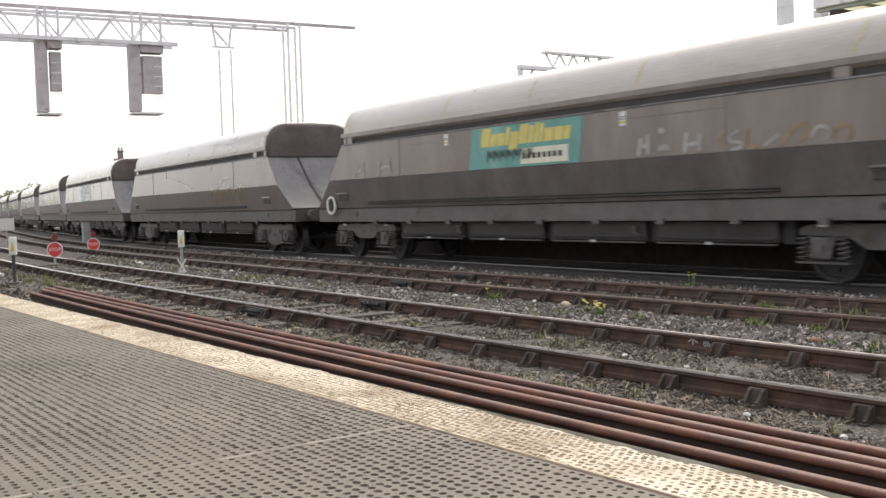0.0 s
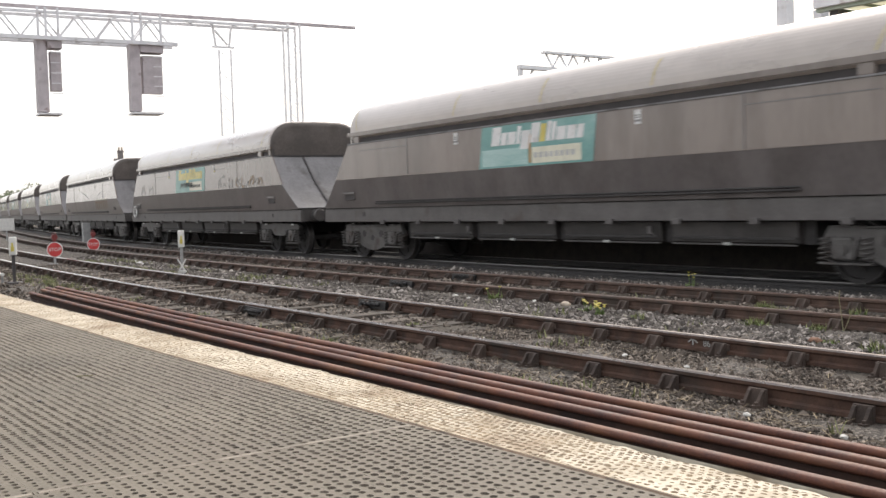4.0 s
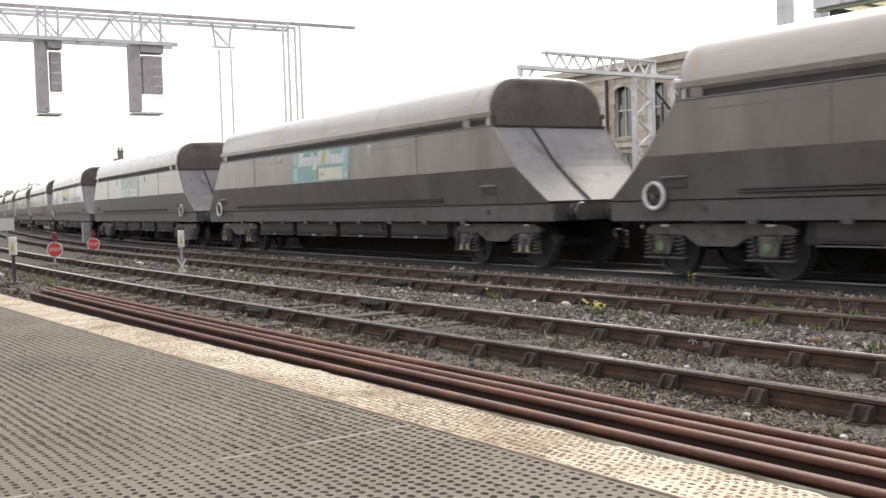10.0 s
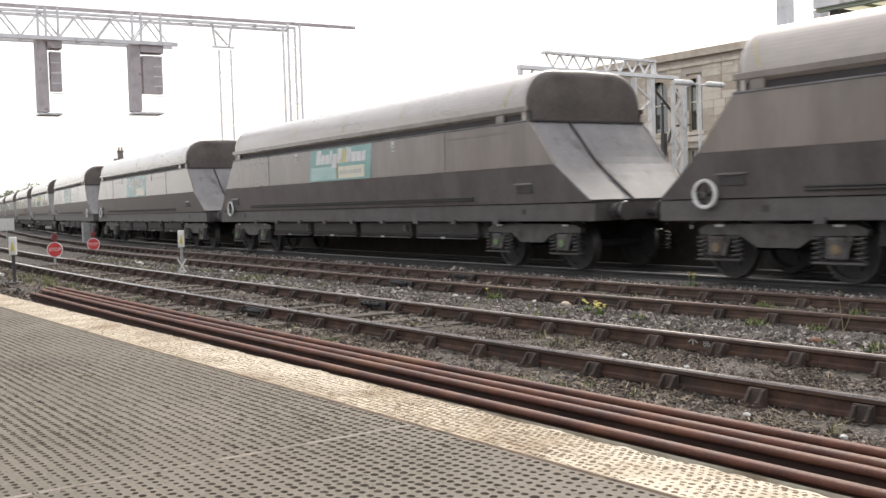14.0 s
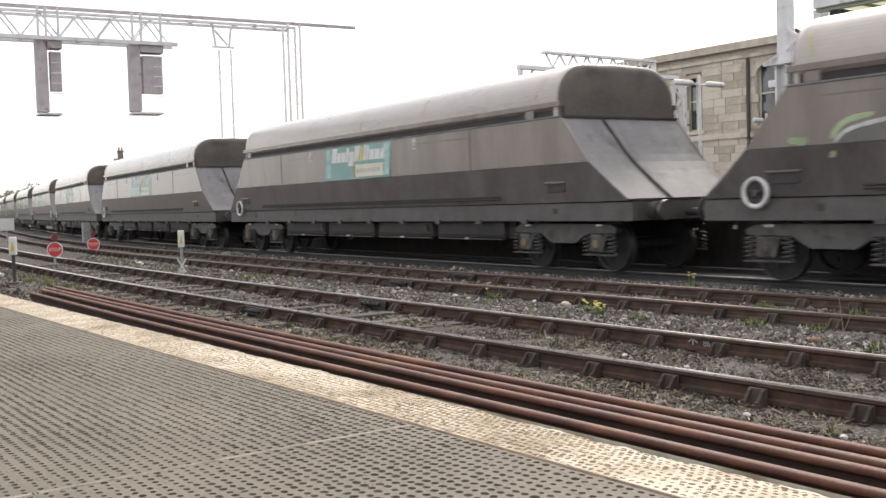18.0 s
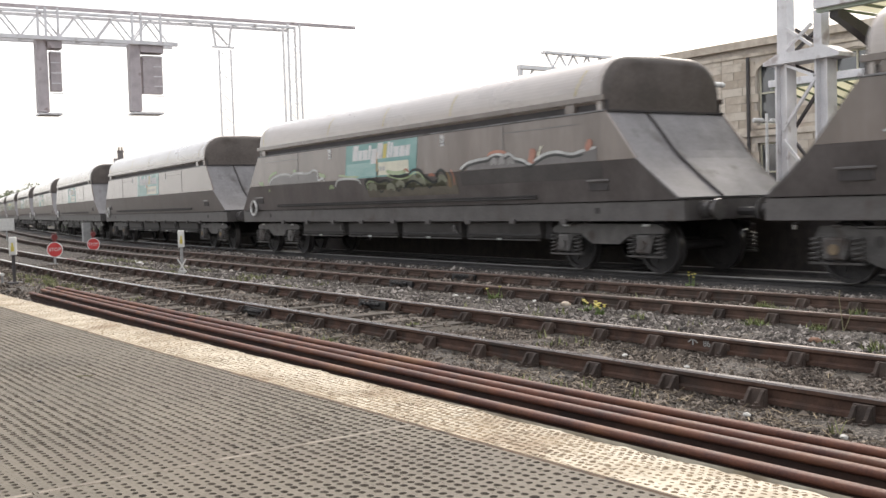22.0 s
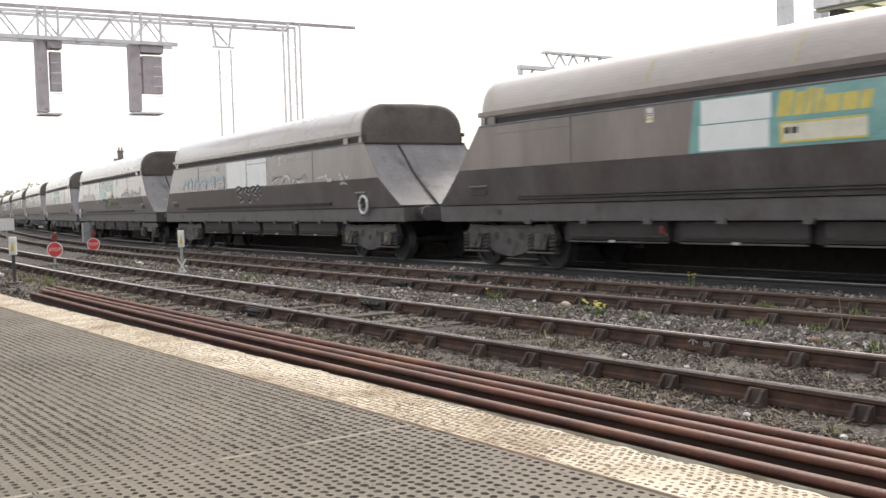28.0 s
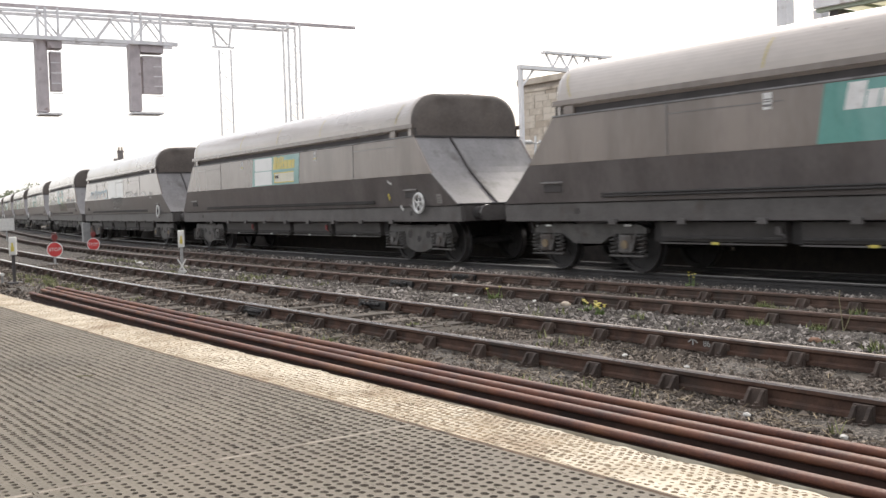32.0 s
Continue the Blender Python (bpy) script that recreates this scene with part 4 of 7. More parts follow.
                    tube(bm, (xa + q * 0.19, yo + sd * 0.02, 0.63), (xa + q * 0.13, yo + sd * 0.09, 0.32), 0.028, 8)
                    part("horn_guide", bm, M["bogie"], bog, "steel horn guide")
                bm = B()
                box(bm, xa - 0.42, xa + 0.42, min(yo - sd * 0.04, yo + sd * 0.07), max(yo - sd * 0.04, yo + sd * 0.07), 0.235, 0.268, bevel=0.008)
                part("spring_seat", bm, M["bogie"], bog, "steel spring seat")
                bm = B()
                tube(bm, (xa, y1, 0.45), (xa, y1 + sd * 0.025, 0.45), 0.075, 14)
                cap = "ochre" if v in (5, 7, 9) else "green" if v == 4 else "steel"
                part("axle_cap", bm, M[{"ochre": "orange", "green": "green", "steel": "bogie"}[cap]], bog, cap + " axle cap")
                if v == 3:
                    for dx in (-0.12, 0.12):
                        bm = B()
                        ys = (yo + sd * 0.101, yo + sd * 0.109)
                        prism(bm, [(min(ys), 0.27), (max(ys), 0.27), (max(ys), 0.40), (min(ys), 0.40)], [xa + dx - 0.065, xa + dx - 0.065, xa + dx - 0.012, xa + dx - 0.012], [xa + dx + 0.065, xa + dx + 0.065, xa + dx + 0.012, xa + dx + 0.012])
                        part("paint_mark", bm, M["axle_mark"], bog, "pale yellow paint mark")
                for dx in (-0.33, 0.33):
                    bm = B()
                    coil(bm, (xa + dx, yo + sd * 0.02, 0.275), 0.072, 0.016, 0.34, 5)
                    part("spring", bm, M["bogie"], bog, "steel coil spring")
                bm = B()
                box(bm, xa - 0.085, xa + 0.085, min(yo, yo + sd * 0.03), max(yo, yo + sd * 0.03), 0.755, 0.80, bevel=0.015)
                part("bump_stop", bm, M["white"] if y25 else M["bogie"], bog, "white-daubed bump stop" if y25 else "steel bump stop")


def wheelset_mesh():
    bm = B()
    for y in (-0.7525, 0.7525):
        sg = 1 if y > 0 else -1
        lathe(bm, [(0.06, y - 0.06), (0.12, y - 0.06), (0.13, y - 0.02), (0.38, y - 0.02), (0.39, y - 0.065), (0.452, y - 0.065), (0.452, y + 0.065), (0.39, y + 0.065), (0.38, y + 0.02), (0.13, y + 0.02), (0.12, y + 0.06), (0.06, y + 0.06)], (0, 0, 0), "y", 32)
        lathe(bm, [(0.40, y - sg * 0.066), (0.478, y - sg * 0.066), (0.478, y - sg * 0.095), (0.40, y - sg * 0.095)], (0, 0, 0), "y", 32)
        for i in range(4):
            q = Matrix.Rotation(i * math.pi / 2, 4, "Y")
            box(bm, 0.2, 0.3, y - 0.035, y + 0.035, -0.03, 0.03, m=q)
    tube(bm, (0, -1.08, 0), (0, 1.08, 0), 0.075, 14)
    return mesh_of("wheelset", bm, M["black"])


WHEELSET = wheelset_mesh()
TREAD = B()
lathe(TREAD, [(0.4525, -0.064), (0.456, -0.064), (0.456, 0.064), (0.4525, 0.064)], (0, 0, 0), "y", 32)
TREAD = mesh_of("tyre", TREAD, M["tread"])


def flat(bm, x0, x1, z0, z1, y=-1.452, lift=0.004):
    """A thin film on the wagon's near side; z above the belt."""
    box(bm, x0, x1, y - lift, y, z0, z1)


def decal(w, name, material, rects, label, lift=0.004):
    """Thin films, each a part of its own."""
    for r in rects:
        bm = B()
        flat(bm, *r, lift=lift)
        p = part(name, bm, material, w, label)
    return p


def sheet_panel(w, material, x0, x1, label):
    """A thin panel whose ends lean with the lettering."""
    bm = B()
    zs = (1.908, 1.908, 2.725, 2.725)
    prism(bm, [(-1.456, zs[0]), (-1.4515, zs[1]), (-1.4515, zs[2]), (-1.456, zs[3])], [x0 + 0.16 * (z - 2.3) for z in zs], [x1 + 0.14 * (z - 2.3) for z in zs])
    return part("panel", bm, material, w, label)


def letter_bars(p, x, first, last, plain, rusty):
    """Plain slanted bars in the rhythm of a painted word: tall, short and hanging ones."""
    # width, bottom, top
    shapes = ((0.25, 0.0, 0.30), (0.16, 0.0, 0.20), (0.22, 0.0, 0.20), (0.10, 0.0, 0.28), (0.23, -0.09, 0.20), (0.22, 0.0, 0.30),
              (0.14, 0.0, 0.27), (0.10, 0.0, 0.30), (0.10, 0.0, 0.28), (0.23, 0.0, 0.20), (0.22, 0.0, 0.20), (0.15, 0.0, 0.20))
    for i, (wd, lo, hi) in enumerate(shapes):
        if first <= i < last:
            bm = B()
            z0, z1, lean = 2.34 + lo * 1.2, 2.34 + hi * 1.2, 0.22
            prism(bm, [(-1.4605, z0), (-1.452, z0), (-1.452, z1), (-1.4605, z1)],
                  [x + lean * (z - 2.34) for z in (z0, z0, z1, z1)], [x + wd * 1.12 + lean * (z - 2.34) for z in (z0, z0, z1, z1)])
            part("lettering_bar", bm, M["yellow" if i in rusty else plain], p, "slanted bar where the lettering stands")
        x += wd * 1.12 + 0.030


def stroke(bm, pts, width, y=-1.4535, slope=False):
    """A painted line along (x, z) points on the near side."""
    def yy(z):
        return y if z >= 1.9 else y + (1.9 - z) * 0.1714
    for (xa, za), (xb, zb) in zip(pts, pts[1:]):
        t = Vector((xb - xa, zb - za))
        if t.length < 1e-4:
            continue
        nrm = Vector((-t.y, t.x)).normalized() * width / 2
        vs = [bm.verts.new((x + sx * nrm.x, yy(z + sx * nrm.y) - 0.003, z + sx * nrm.y)) for x, z in ((xa, za), (xb, zb)) for sx in (-1, 1)]
        bm.faces.new((vs[0], vs[1], vs[3], vs[2]))


def side_y(z):
    return -1.4535 if z >= 1.9 else -1.4535 + (1.9 - z) * 0.1714


def spray(w, material, pts, width, label, proud=0.0):
    """One sprayed stroke: a ribbon of uneven width with tapered ends."""
    SPRAYED.append(1)
    lift = 0.003 + 0.0007 * (len(SPRAYED) % 9) + proud
    ps = curve(pts)
    bm = B()
    rows = []
    for i, p in enumerate(ps):
        t = (ps[min(i + 1, len(ps) - 1)] - ps[max(i - 1, 0)])
        nrm = Vector((-t.y, t.x)).normalized()
        end = min(i, len(ps) - 1 - i) / 2.0
        h = width / 2 * (0.35 + 0.65 * min(1, end)) * (1 + 0.22 * noise.noise((p.x * 9, p.y * 9, len(SPRAYED))))
        rows.append([bm.verts.new((v.x, side_y(v.y) - lift, v.y)) for v in (p + nrm * h, p - nrm * h)])
    for a, b in zip(rows, rows[1:]):
        bm.faces.new((a[0], a[1], b[1], b[0]))
    part("graffiti", bm, material, w, label)


def spray_fill(w, material, pts, base, label):
    """A sprayed patch between a line and a level below it."""
    bm = B()
    rows = []
    for p in curve(pts, 4):
        z0 = min(base, p.y - 0.01)
        zs = (p.y, z0 + (p.y - z0) * 0.5, z0)
        rows.append([bm.verts.new((p.x, side_y(z) - 0.002, z)) for z in zs])
    for a, b in zip(rows, rows[1:]):
        for k in (0, 1):
            bm.faces.new((a[k], a[k + 1], b[k + 1], b[k]))
    part("graffiti", bm, material, w, label)


SPRAYED = []


def brake_wheel(w, x, z, spokes, white):
    bm, sp = B(), B()
    yb = -1.40
    torus(bm, (x, yb, z), 0.205, 0.034, "y", 28, 8)
    for i in range(spokes):
        a = 2 * math.pi * i / spokes + 0.3
        tube(sp, (x, yb, z), (x + 0.2 * math.cos(a), yb, z + 0.2 * math.sin(a)), 0.018 if white else 0.012, 6)
    tube(sp, (x, yb - 0.03, z), (x, yb + 0.12, z), 0.045, 10)
    rim = part("brake_wheel", bm, M["white"], w, "white-rimmed handbrake wheel")
    part("wheel_spokes", sp, M["white"] if white else M["bogie"], rim)


# per wagon: panel kind, brake wheel places, label
KINDS = {
    0: ("plain", (), "grimy grey bogie hopper wagon with rusty graffiti"),
    1: ("teal", (-8.27,), "brown-grey coal hopper wagon with teal panel and chalky graffiti"),
    2: ("teal", (7.6,), "brown-grey coal hopper wagon with a teal panel"),
    3: ("teal", (-8.0,), "brown-grey coal hopper wagon with yellow-marked axleboxes"),
    4: ("teal", (-8.07,), "brown-grey coal hopper wagon with green axle caps"),
    5: ("teal", (-8.15,), "brown-grey coal hopper wagon with a teal panel"),
    6: ("teal", (-8.12,), "coal hopper wagon with green and white graffiti"),
    7: ("white", (7.36,), "coal hopper wagon with blank white panels and blue graffiti"),
    8: ("mixed", (7.6,), "coal hopper wagon with a partly covered teal panel"),
    9: ("teal", (), "brown-grey coal hopper wagon with a teal panel"),
    10: ("teal", (), "brown-grey coal hopper wagon with a teal panel"),
}


def build_wagon(n):
    kind, wheels, label = KINDS.get(n, ("teal" if n % 2 else "cream", (), "dusty grey coal hopper wagon in a long train"))
    w = thing("hopper_wagon", Matrix(), label, "wagon", "hopper wagons of the coal train")
    wagon_shell(w, n)
    for e in (-1, 1):
        for ax in (-1, 1):
            o = part("wheelset", WHEELSET, None, w, "dark rolling wheelset", m=pose(e * (LH - BOG) + ax * 1.035, 0, 0.406))
            for y in (-0.7525, 0.7525):
                part("tyre", TREAD, None, o, "bright worn tyre", m=pose(0, y, 0))
    # lettering and panels on the near side
    x0, x1 = -2.0, 1.37
    if kind == "teal":
        fresh = n in (1, 9, 10)
        p = sheet_panel(w, M["teal" if fresh else "teal_worn"], x0, x1, "teal panel with pale slanted bars" if fresh else "faded teal panel with pale slanted bars")
        if not fresh:
            decal(p, "faded_film", M["teal_faded"], [(x0 + 0.05, -0.50, 1.945, 2.27)] if n % 2 == 0 else [(x0 + 0.08, x0 + 0.30, 1.96, 2.68), (1.06, 1.28, 1.96, 2.68)], "patch faded almost white", 0.0055)
            decal(p, "rust_streak", M["rust_streak"], [(-0.46, -0.39, 1.96, 2.50)], "thin rusty streak", 0.0062)
        letter_bars(p, x0 + 0.36, 0, 12, "yellow" if n == 1 else "white", () if n == 1 else (6,))
        q = decal(p, "notice", M["cream"], [(-0.36, 1.02, 1.95, 2.25)], "cream notice patch", 0.008)
        decal(q, "notice_bar", M["spray_dark" if n == 1 else "pale_print"], [(-0.30 + 0.15 * i, -0.30 + 0.15 * i + 0.10, 2.05, 2.15) for i in range(8)][:2 if n in (3, 6) else 8], "dark bar of unreadable print", 0.011)
        if n == 1:
            for i in range(7):
                xa = -1.42 + 0.21 * i
                spray(p, M["spray_dark"], ((xa, 2.03), (xa + 0.05, 2.24), (xa + 0.12, 2.12), (xa + 0.16, 2.26)), 0.035, "dark sprayed scribble", 0.009)
    elif kind == "white":
        decal(w, "panel", M["panel_white"], [(x0 + 0.03, -0.26, 1.92, 2.72), (-0.20, x1, 1.92, 2.72)], "blank white panels")
        decal(w, "panel_seam", M["side_pale"], [(-0.20, x1, 2.575, 2.595)], "thin seam across the white panel", 0.007)
    elif kind == "mixed":
        p = sheet_panel(w, M["teal_worn"], x0, x1, "teal panel, part covered in pale film")
        decal(p, "film", M["panel_white"], [(x0 + 0.16, -0.54, 1.93, 2.32), (x0 + 0.20, -0.50, 2.34, 2.70)], "pale film sheets", 0.008)
        letter_bars(p, x0 + 0.36, 5, 12, "yellow", ())
        q = decal(p, "notice", M["cream"], [(-0.36, 1.02, 1.96, 2.26)], "cream and yellow notice patch", 0.008)
        decal(q, "notice_edge", M["yellow"], [(-0.36, 1.02, 2.23, 2.26), (-0.36, 1.02, 1.96, 1.99), (-0.36, -0.30, 1.993, 2.227)], "yellow edge", 0.010)
        decal(q, "notice_bar", M["recess"], [(-0.28, -0.19, 2.09, 2.18), (-0.16, -0.06, 2.09, 2.18)], "dark bar of unreadable print", 0.011)
    elif kind == "cream":
        decal(w, "panel", M["pale"], [(x0 + 1.1, x1 - 0.6, 1.95, 2.66)], "pale faded panel")
        decal(w, "notice", M["yellow"], [(-0.6, 0.1, 2.0, 2.3)], "yellow notice patch", 0.007)
    for x in (-2.87, 2.42):
        t = decal(w, "data_plate", M["white"], [(x - 0.075, x + 0.075, 2.46, 2.70)], "small white data plate")
        decal(t, "plate_bar", M["recess"], [(x - 0.055, x + 0.055, 2.60, 2.615), (x - 0.055, x + 0.055, 2.565, 2.58)], "dark bar", 0.008)
        decal(t, "plate_band", M["yellow"] if n in (0, 1, 7, 8) else M["end"], [(x - 0.07, x + 0.07, 2.50, 2.535)], "coloured band", 0.008)
    for x in wheels:
        brake_wheel(w, x, 1.27, 5, n == 8)
    def line(material, width, label, *pts):
        spray(w, M[material], pts, width, label)

    def fill(material, base, label, *pts):
        spray_fill(w, M[material], pts, base, label)

    if n == 1:
        lb = "chalky sprayed strokes"
        line("chalk_faint", 0.07, lb, (-6.95, 1.92), (-6.80, 2.12), (-6.66, 2.28))
        line("chalk_faint", 0.06, lb, (-6.45, 2.32), (-6.43, 2.1), (-6.41, 1.93))
        line("chalk_faint", 0.05, lb, (-6.85, 2.07), (-6.5, 2.10))
        line("chalk_faint", 0.06, lb, (-5.76, 1.92), (-5.70, 2.1), (-5.64, 2.31))
        line("chalk_faint", 0.06, lb, (-5.23, 2.34), (-5.20, 2.1), (-5.19, 1.93))
        line("chalk_faint", 0.06, lb, (-5.68, 2.1), (-5.4, 2.14), (-5.2, 2.12))
        line("chalk_faint", 0.09, lb, (2.78, 1.93), (2.81, 2.1), (2.86, 2.22))
        line("chalk_faint", 0.08, lb, (2.99, 2.28), (3.0, 2.1), (2.99, 1.94))
        line("chalk_faint", 0.07, lb, (2.86, 2.08), (2.98, 2.1))
        line("chalk_faint", 0.09, lb, (3.22, 2.02), (3.38, 2.05), (3.46, 2.0))
        line("chalk_faint", 0.10, lb, (3.24, 2.32), (3.38, 2.30))
        line("chalk_faint", 0.09, lb, (3.80, 1.93), (3.82, 2.1), (3.85, 2.25))
        line("chalk_faint", 0.09, lb, (4.11, 2.21), (4.11, 2.05), (4.10, 1.93))
        line("chalk_faint", 0.07, lb, (3.85, 2.05), (4.08, 2.06))
        ob = "ochre sprayed scrawl"
        line("rust_spray", 0.06, ob, (4.62, 2.24), (4.48, 2.14), (4.50, 2.02), (4.66, 1.95))
        line("chalk_faint", 0.05, ob, (4.88, 2.20), (4.72, 2.14), (4.70, 2.05), (4.90, 2.02), (4.88, 1.94), (4.70, 1.93))
        line("rust_spray", 0.06, ob, (5.05, 2.22), (5.0, 2.06), (5.06, 1.94), (5.22, 1.96))
        line("chalk_faint", 0.05, ob, (5.30, 1.94), (5.46, 2.02), (5.60, 2.10))
        line("rust_spray", 0.08, ob, (5.62, 1.95), (5.78, 2.12), (5.98, 2.21), (6.06, 2.10), (5.92, 1.98))
        line("chalk_faint", 0.05, ob, (6.10, 2.0), (6.22, 2.15), (6.40, 2.10), (6.36, 1.96))
        line("rust_spray", 0.06, ob, (6.48, 1.95), (6.50, 2.10), (6.62, 2.14), (6.74, 2.05), (6.68, 1.95))
    if n == 0:
        rb, pb = "rust-coloured sprayed scrawl", "pale sprayed edges"
        for i in range(6):
            x = 2.2 + 0.58 * i
            line("rust_spray", 0.09, rb, (x, 1.42), (x + 0.06, 1.62), (x + 0.2, 1.80), (x + 0.42, 1.78), (x + 0.46, 1.60), (x + 0.36, 1.45))
            line("cream", 0.05, pb, (x + 0.02, 1.84), (x + 0.2, 1.93 + 0.05 * (i % 2)), (x + 0.44, 1.88))
        line("chalk", 0.06, pb, (-2.1, 2.42), (-1.4, 2.30), (-0.6, 2.2), (0.35, 2.0))
        line("chalk", 0.05, pb, (3.2, 2.1), (3.7, 2.22), (4.2, 2.26))
    if n == 6:
        wb, gb, db = "white sprayed outlines", "pale green sprayed edges", "dark sprayed fill"
        fill("lower", 1.903, db, (-6.72, 1.94), (-6.50, 2.06), (-5.92, 2.15), (-5.31, 2.12), (-4.99, 2.15), (-4.16, 2.12), (-3.80, 2.17), (-3.62, 2.10))
        line("chalk", 0.055, wb, (-6.78, 1.92), (-6.55, 2.08), (-5.92, 2.18), (-5.33, 2.16), (-5.29, 2.11), (-4.99, 2.18), (-4.16, 2.15), (-3.84, 2.22), (-3.6, 2.16), (-3.57, 1.95), (-3.31, 1.99), (-3.21, 1.91))
        line("chalk", 0.055, wb, (-2.65, 1.74), (-2.56, 1.84), (-2.37, 1.915), (-1.9, 1.92), (-1.41, 1.88), (-1.28, 1.77))
        for pts, wd in ((((-7.51, 1.99), (-7.30, 1.96), (-7.20, 1.98)), 0.10), (((-6.84, 1.97), (-6.72, 2.12), (-6.55, 2.21), (-6.2, 2.26)), 0.08), (((-5.10, 2.23), (-4.92, 2.25)), 0.10),
                        (((-3.52, 2.12), (-3.40, 2.06), (-3.15, 2.03)), 0.10), (((-2.40, 2.02), (-2.15, 2.0), (-1.83, 1.96), (-1.35, 1.95)), 0.05), (((-6.86, 1.72), (-6.78, 1.80)), 0.07), (((-3.0, 1.70), (-2.85, 1.76), (-2.75, 1.70)), 0.08)):
            line("spray_green", wd, gb, *pts)
        fill("spray_tan", 1.44, "dull brown sprayed fill", (-1.0, 1.60), (-0.6, 1.74), (0.0, 1.72), (0.6, 1.74), (1.24, 1.80), (1.9, 1.68), (2.45, 1.78), (2.9, 1.84))
        fill("spray_olive", 1.62, "olive sprayed fill", (-0.98, 1.70), (-0.85, 1.85), (-0.4, 1.80), (0.0, 1.79), (0.6, 1.84), (1.24, 1.95), (1.6, 1.86), (1.98, 1.70), (2.2, 1.80), (2.45, 1.84))
        for xa, za, wd in ((-0.75, 1.68, 0.15), (0.10, 1.66, 0.13), (0.55, 1.72, 0.12), (1.15, 1.80, 0.14), (1.45, 1.74, 0.12), (2.30, 1.78, 0.13)):
            line("spray_pale", wd, "pale grey-green sprayed highlight", (xa - 0.16, za - 0.05), (xa, za + 0.03), (xa + 0.14, za), (xa + 0.20, za - 0.08))
        for xa, za in ((-0.45, 1.55), (0.35, 1.56), (0.95, 1.58), (1.70, 1.60)):
            line("spray_dark", 0.04, "dark sprayed shading", (xa, za + 0.08), (xa + 0.10, za), (xa + 0.22, za + 0.05))
        line("spray_green", 0.09, gb, (0.02, 2.03), (0.30, 1.98), (0.62, 1.97), (0.92, 2.0))
        line("spray_red", 0.11, "orange sprayed patch", (0.30, 2.02), (0.42, 2.10), (0.55, 2.03))
        line("spray_red", 0.05, "dull red sprayed streak", (2.72, 1.96), (2.80, 1.80), (2.78, 1.62))
        line("rust_spray", 0.12, "brown sprayed streak", (2.55, 1.90), (2.62, 1.74), (2.60, 1.58))
        kb = "dark sprayed outlines"
        line("spray_dark", 0.06, kb, (-0.45, 1.84), (-0.42, 2.01), (-0.21, 2.10), (0.0, 2.02), (0.21, 1.93), (0.63, 1.89), (0.97, 1.93), (1.24, 2.01), (1.5, 1.98), (1.67, 1.84), (1.98, 1.71), (2.16, 1.76), (2.19, 1.9), (2.34, 1.96), (2.5, 1.88), (2.56, 1.74))
        line("spray_green", 0.035, gb, (-0.38, 1.90), (-0.34, 2.0), (-0.20, 2.05), (0.02, 1.95), (0.3, 1.87), (0.63, 1.83), (0.97, 1.86), (1.3, 1.95), (1.5, 1.91), (1.66, 1.77))
        line("spray_dark", 0.06, kb, (-1.01, 1.61), (-1.05, 1.80), (-0.85, 1.88), (-0.61, 1.86), (-0.38, 1.79), (-0.01, 1.82), (0.28, 1.66), (0.2, 1.56))
        line("spray_dark", 0.05, kb, (0.7, 1.60), (0.95, 1.74), (1.25, 1.76), (1.55, 1.62))
        line("spray_green", 0.035, gb, (-0.97, 1.62), (-0.98, 1.76), (-0.82, 1.82), (-0.6, 1.79))
        line("spray_red", 0.06, "orange sprayed mark", (0.78, 1.99), (0.9, 2.03), (1.02, 1.99))
        line("spray_red", 0.06, "orange sprayed mark", (1.84, 1.86), (1.98, 1.88), (2.06, 1.84))
        ridge = ((3.08, 1.94), (3.33, 2.05), (3.69, 2.10), (4.02, 2.12), (4.14, 2.15), (4.36, 2.19), (4.62, 2.14), (4.76, 2.17), (4.94, 2.08), (5.07, 2.05), (5.24, 2.01), (5.40, 1.94), (5.62, 2.02), (5.90, 2.10), (6.23, 2.12), (6.62, 2.06), (6.95, 2.10), (7.30, 2.14))
        fill("lower", 1.903, "dark grey sprayed fill", *[(x, z - 0.02) for x, z in ridge[1:]])
        fill("spray_shade", 1.60, "sooty sprayed fill", (3.05, 1.86), (3.6, 1.893), (4.4, 1.893), (5.2, 1.893), (6.0, 1.893), (6.8, 1.893), (7.4, 1.893))
        line("chalk", 0.05, wb, *ridge)
        line("spray_dark", 0.035, kb, *[(x + 0.02, z - 0.06) for x, z in ridge[:-1]])
        for x, z in ((4.18, 2.05), (4.44, 2.05), (4.74, 2.04)):
            line("side_pale", 0.10, "grey sprayed highlight", (x, z - 0.08), (x + 0.05, z), (x + 0.12, z + 0.02), (x + 0.16, z - 0.08))
        line("spray_red", 0.06, "orange-red sprayed marks", (4.07, 2.16), (4.18, 2.21), (4.42, 2.23), (4.69, 2.19))
        line("spray_red", 0.17, "orange-red sprayed marks", (5.44, 1.95), (5.50, 2.08), (5.54, 2.22))
        line("spray_red", 0.14, "orange-red sprayed marks", (7.02, 2.10), (7.10, 2.18), (7.16, 2.28))
        line("cream", 0.05, "pale sprayed streak", (5.66, 2.06), (5.72, 2.16), (5.80, 2.26))
    if n == 7:
        bb, hb = "pale blue bubble graffiti", "white sprayed highlight"
        line("spray_blue", 0.13, bb, (-6.44, 1.97), (-6.38, 2.16), (-6.15, 2.28), (-5.97, 2.22), (-5.98, 1.97))
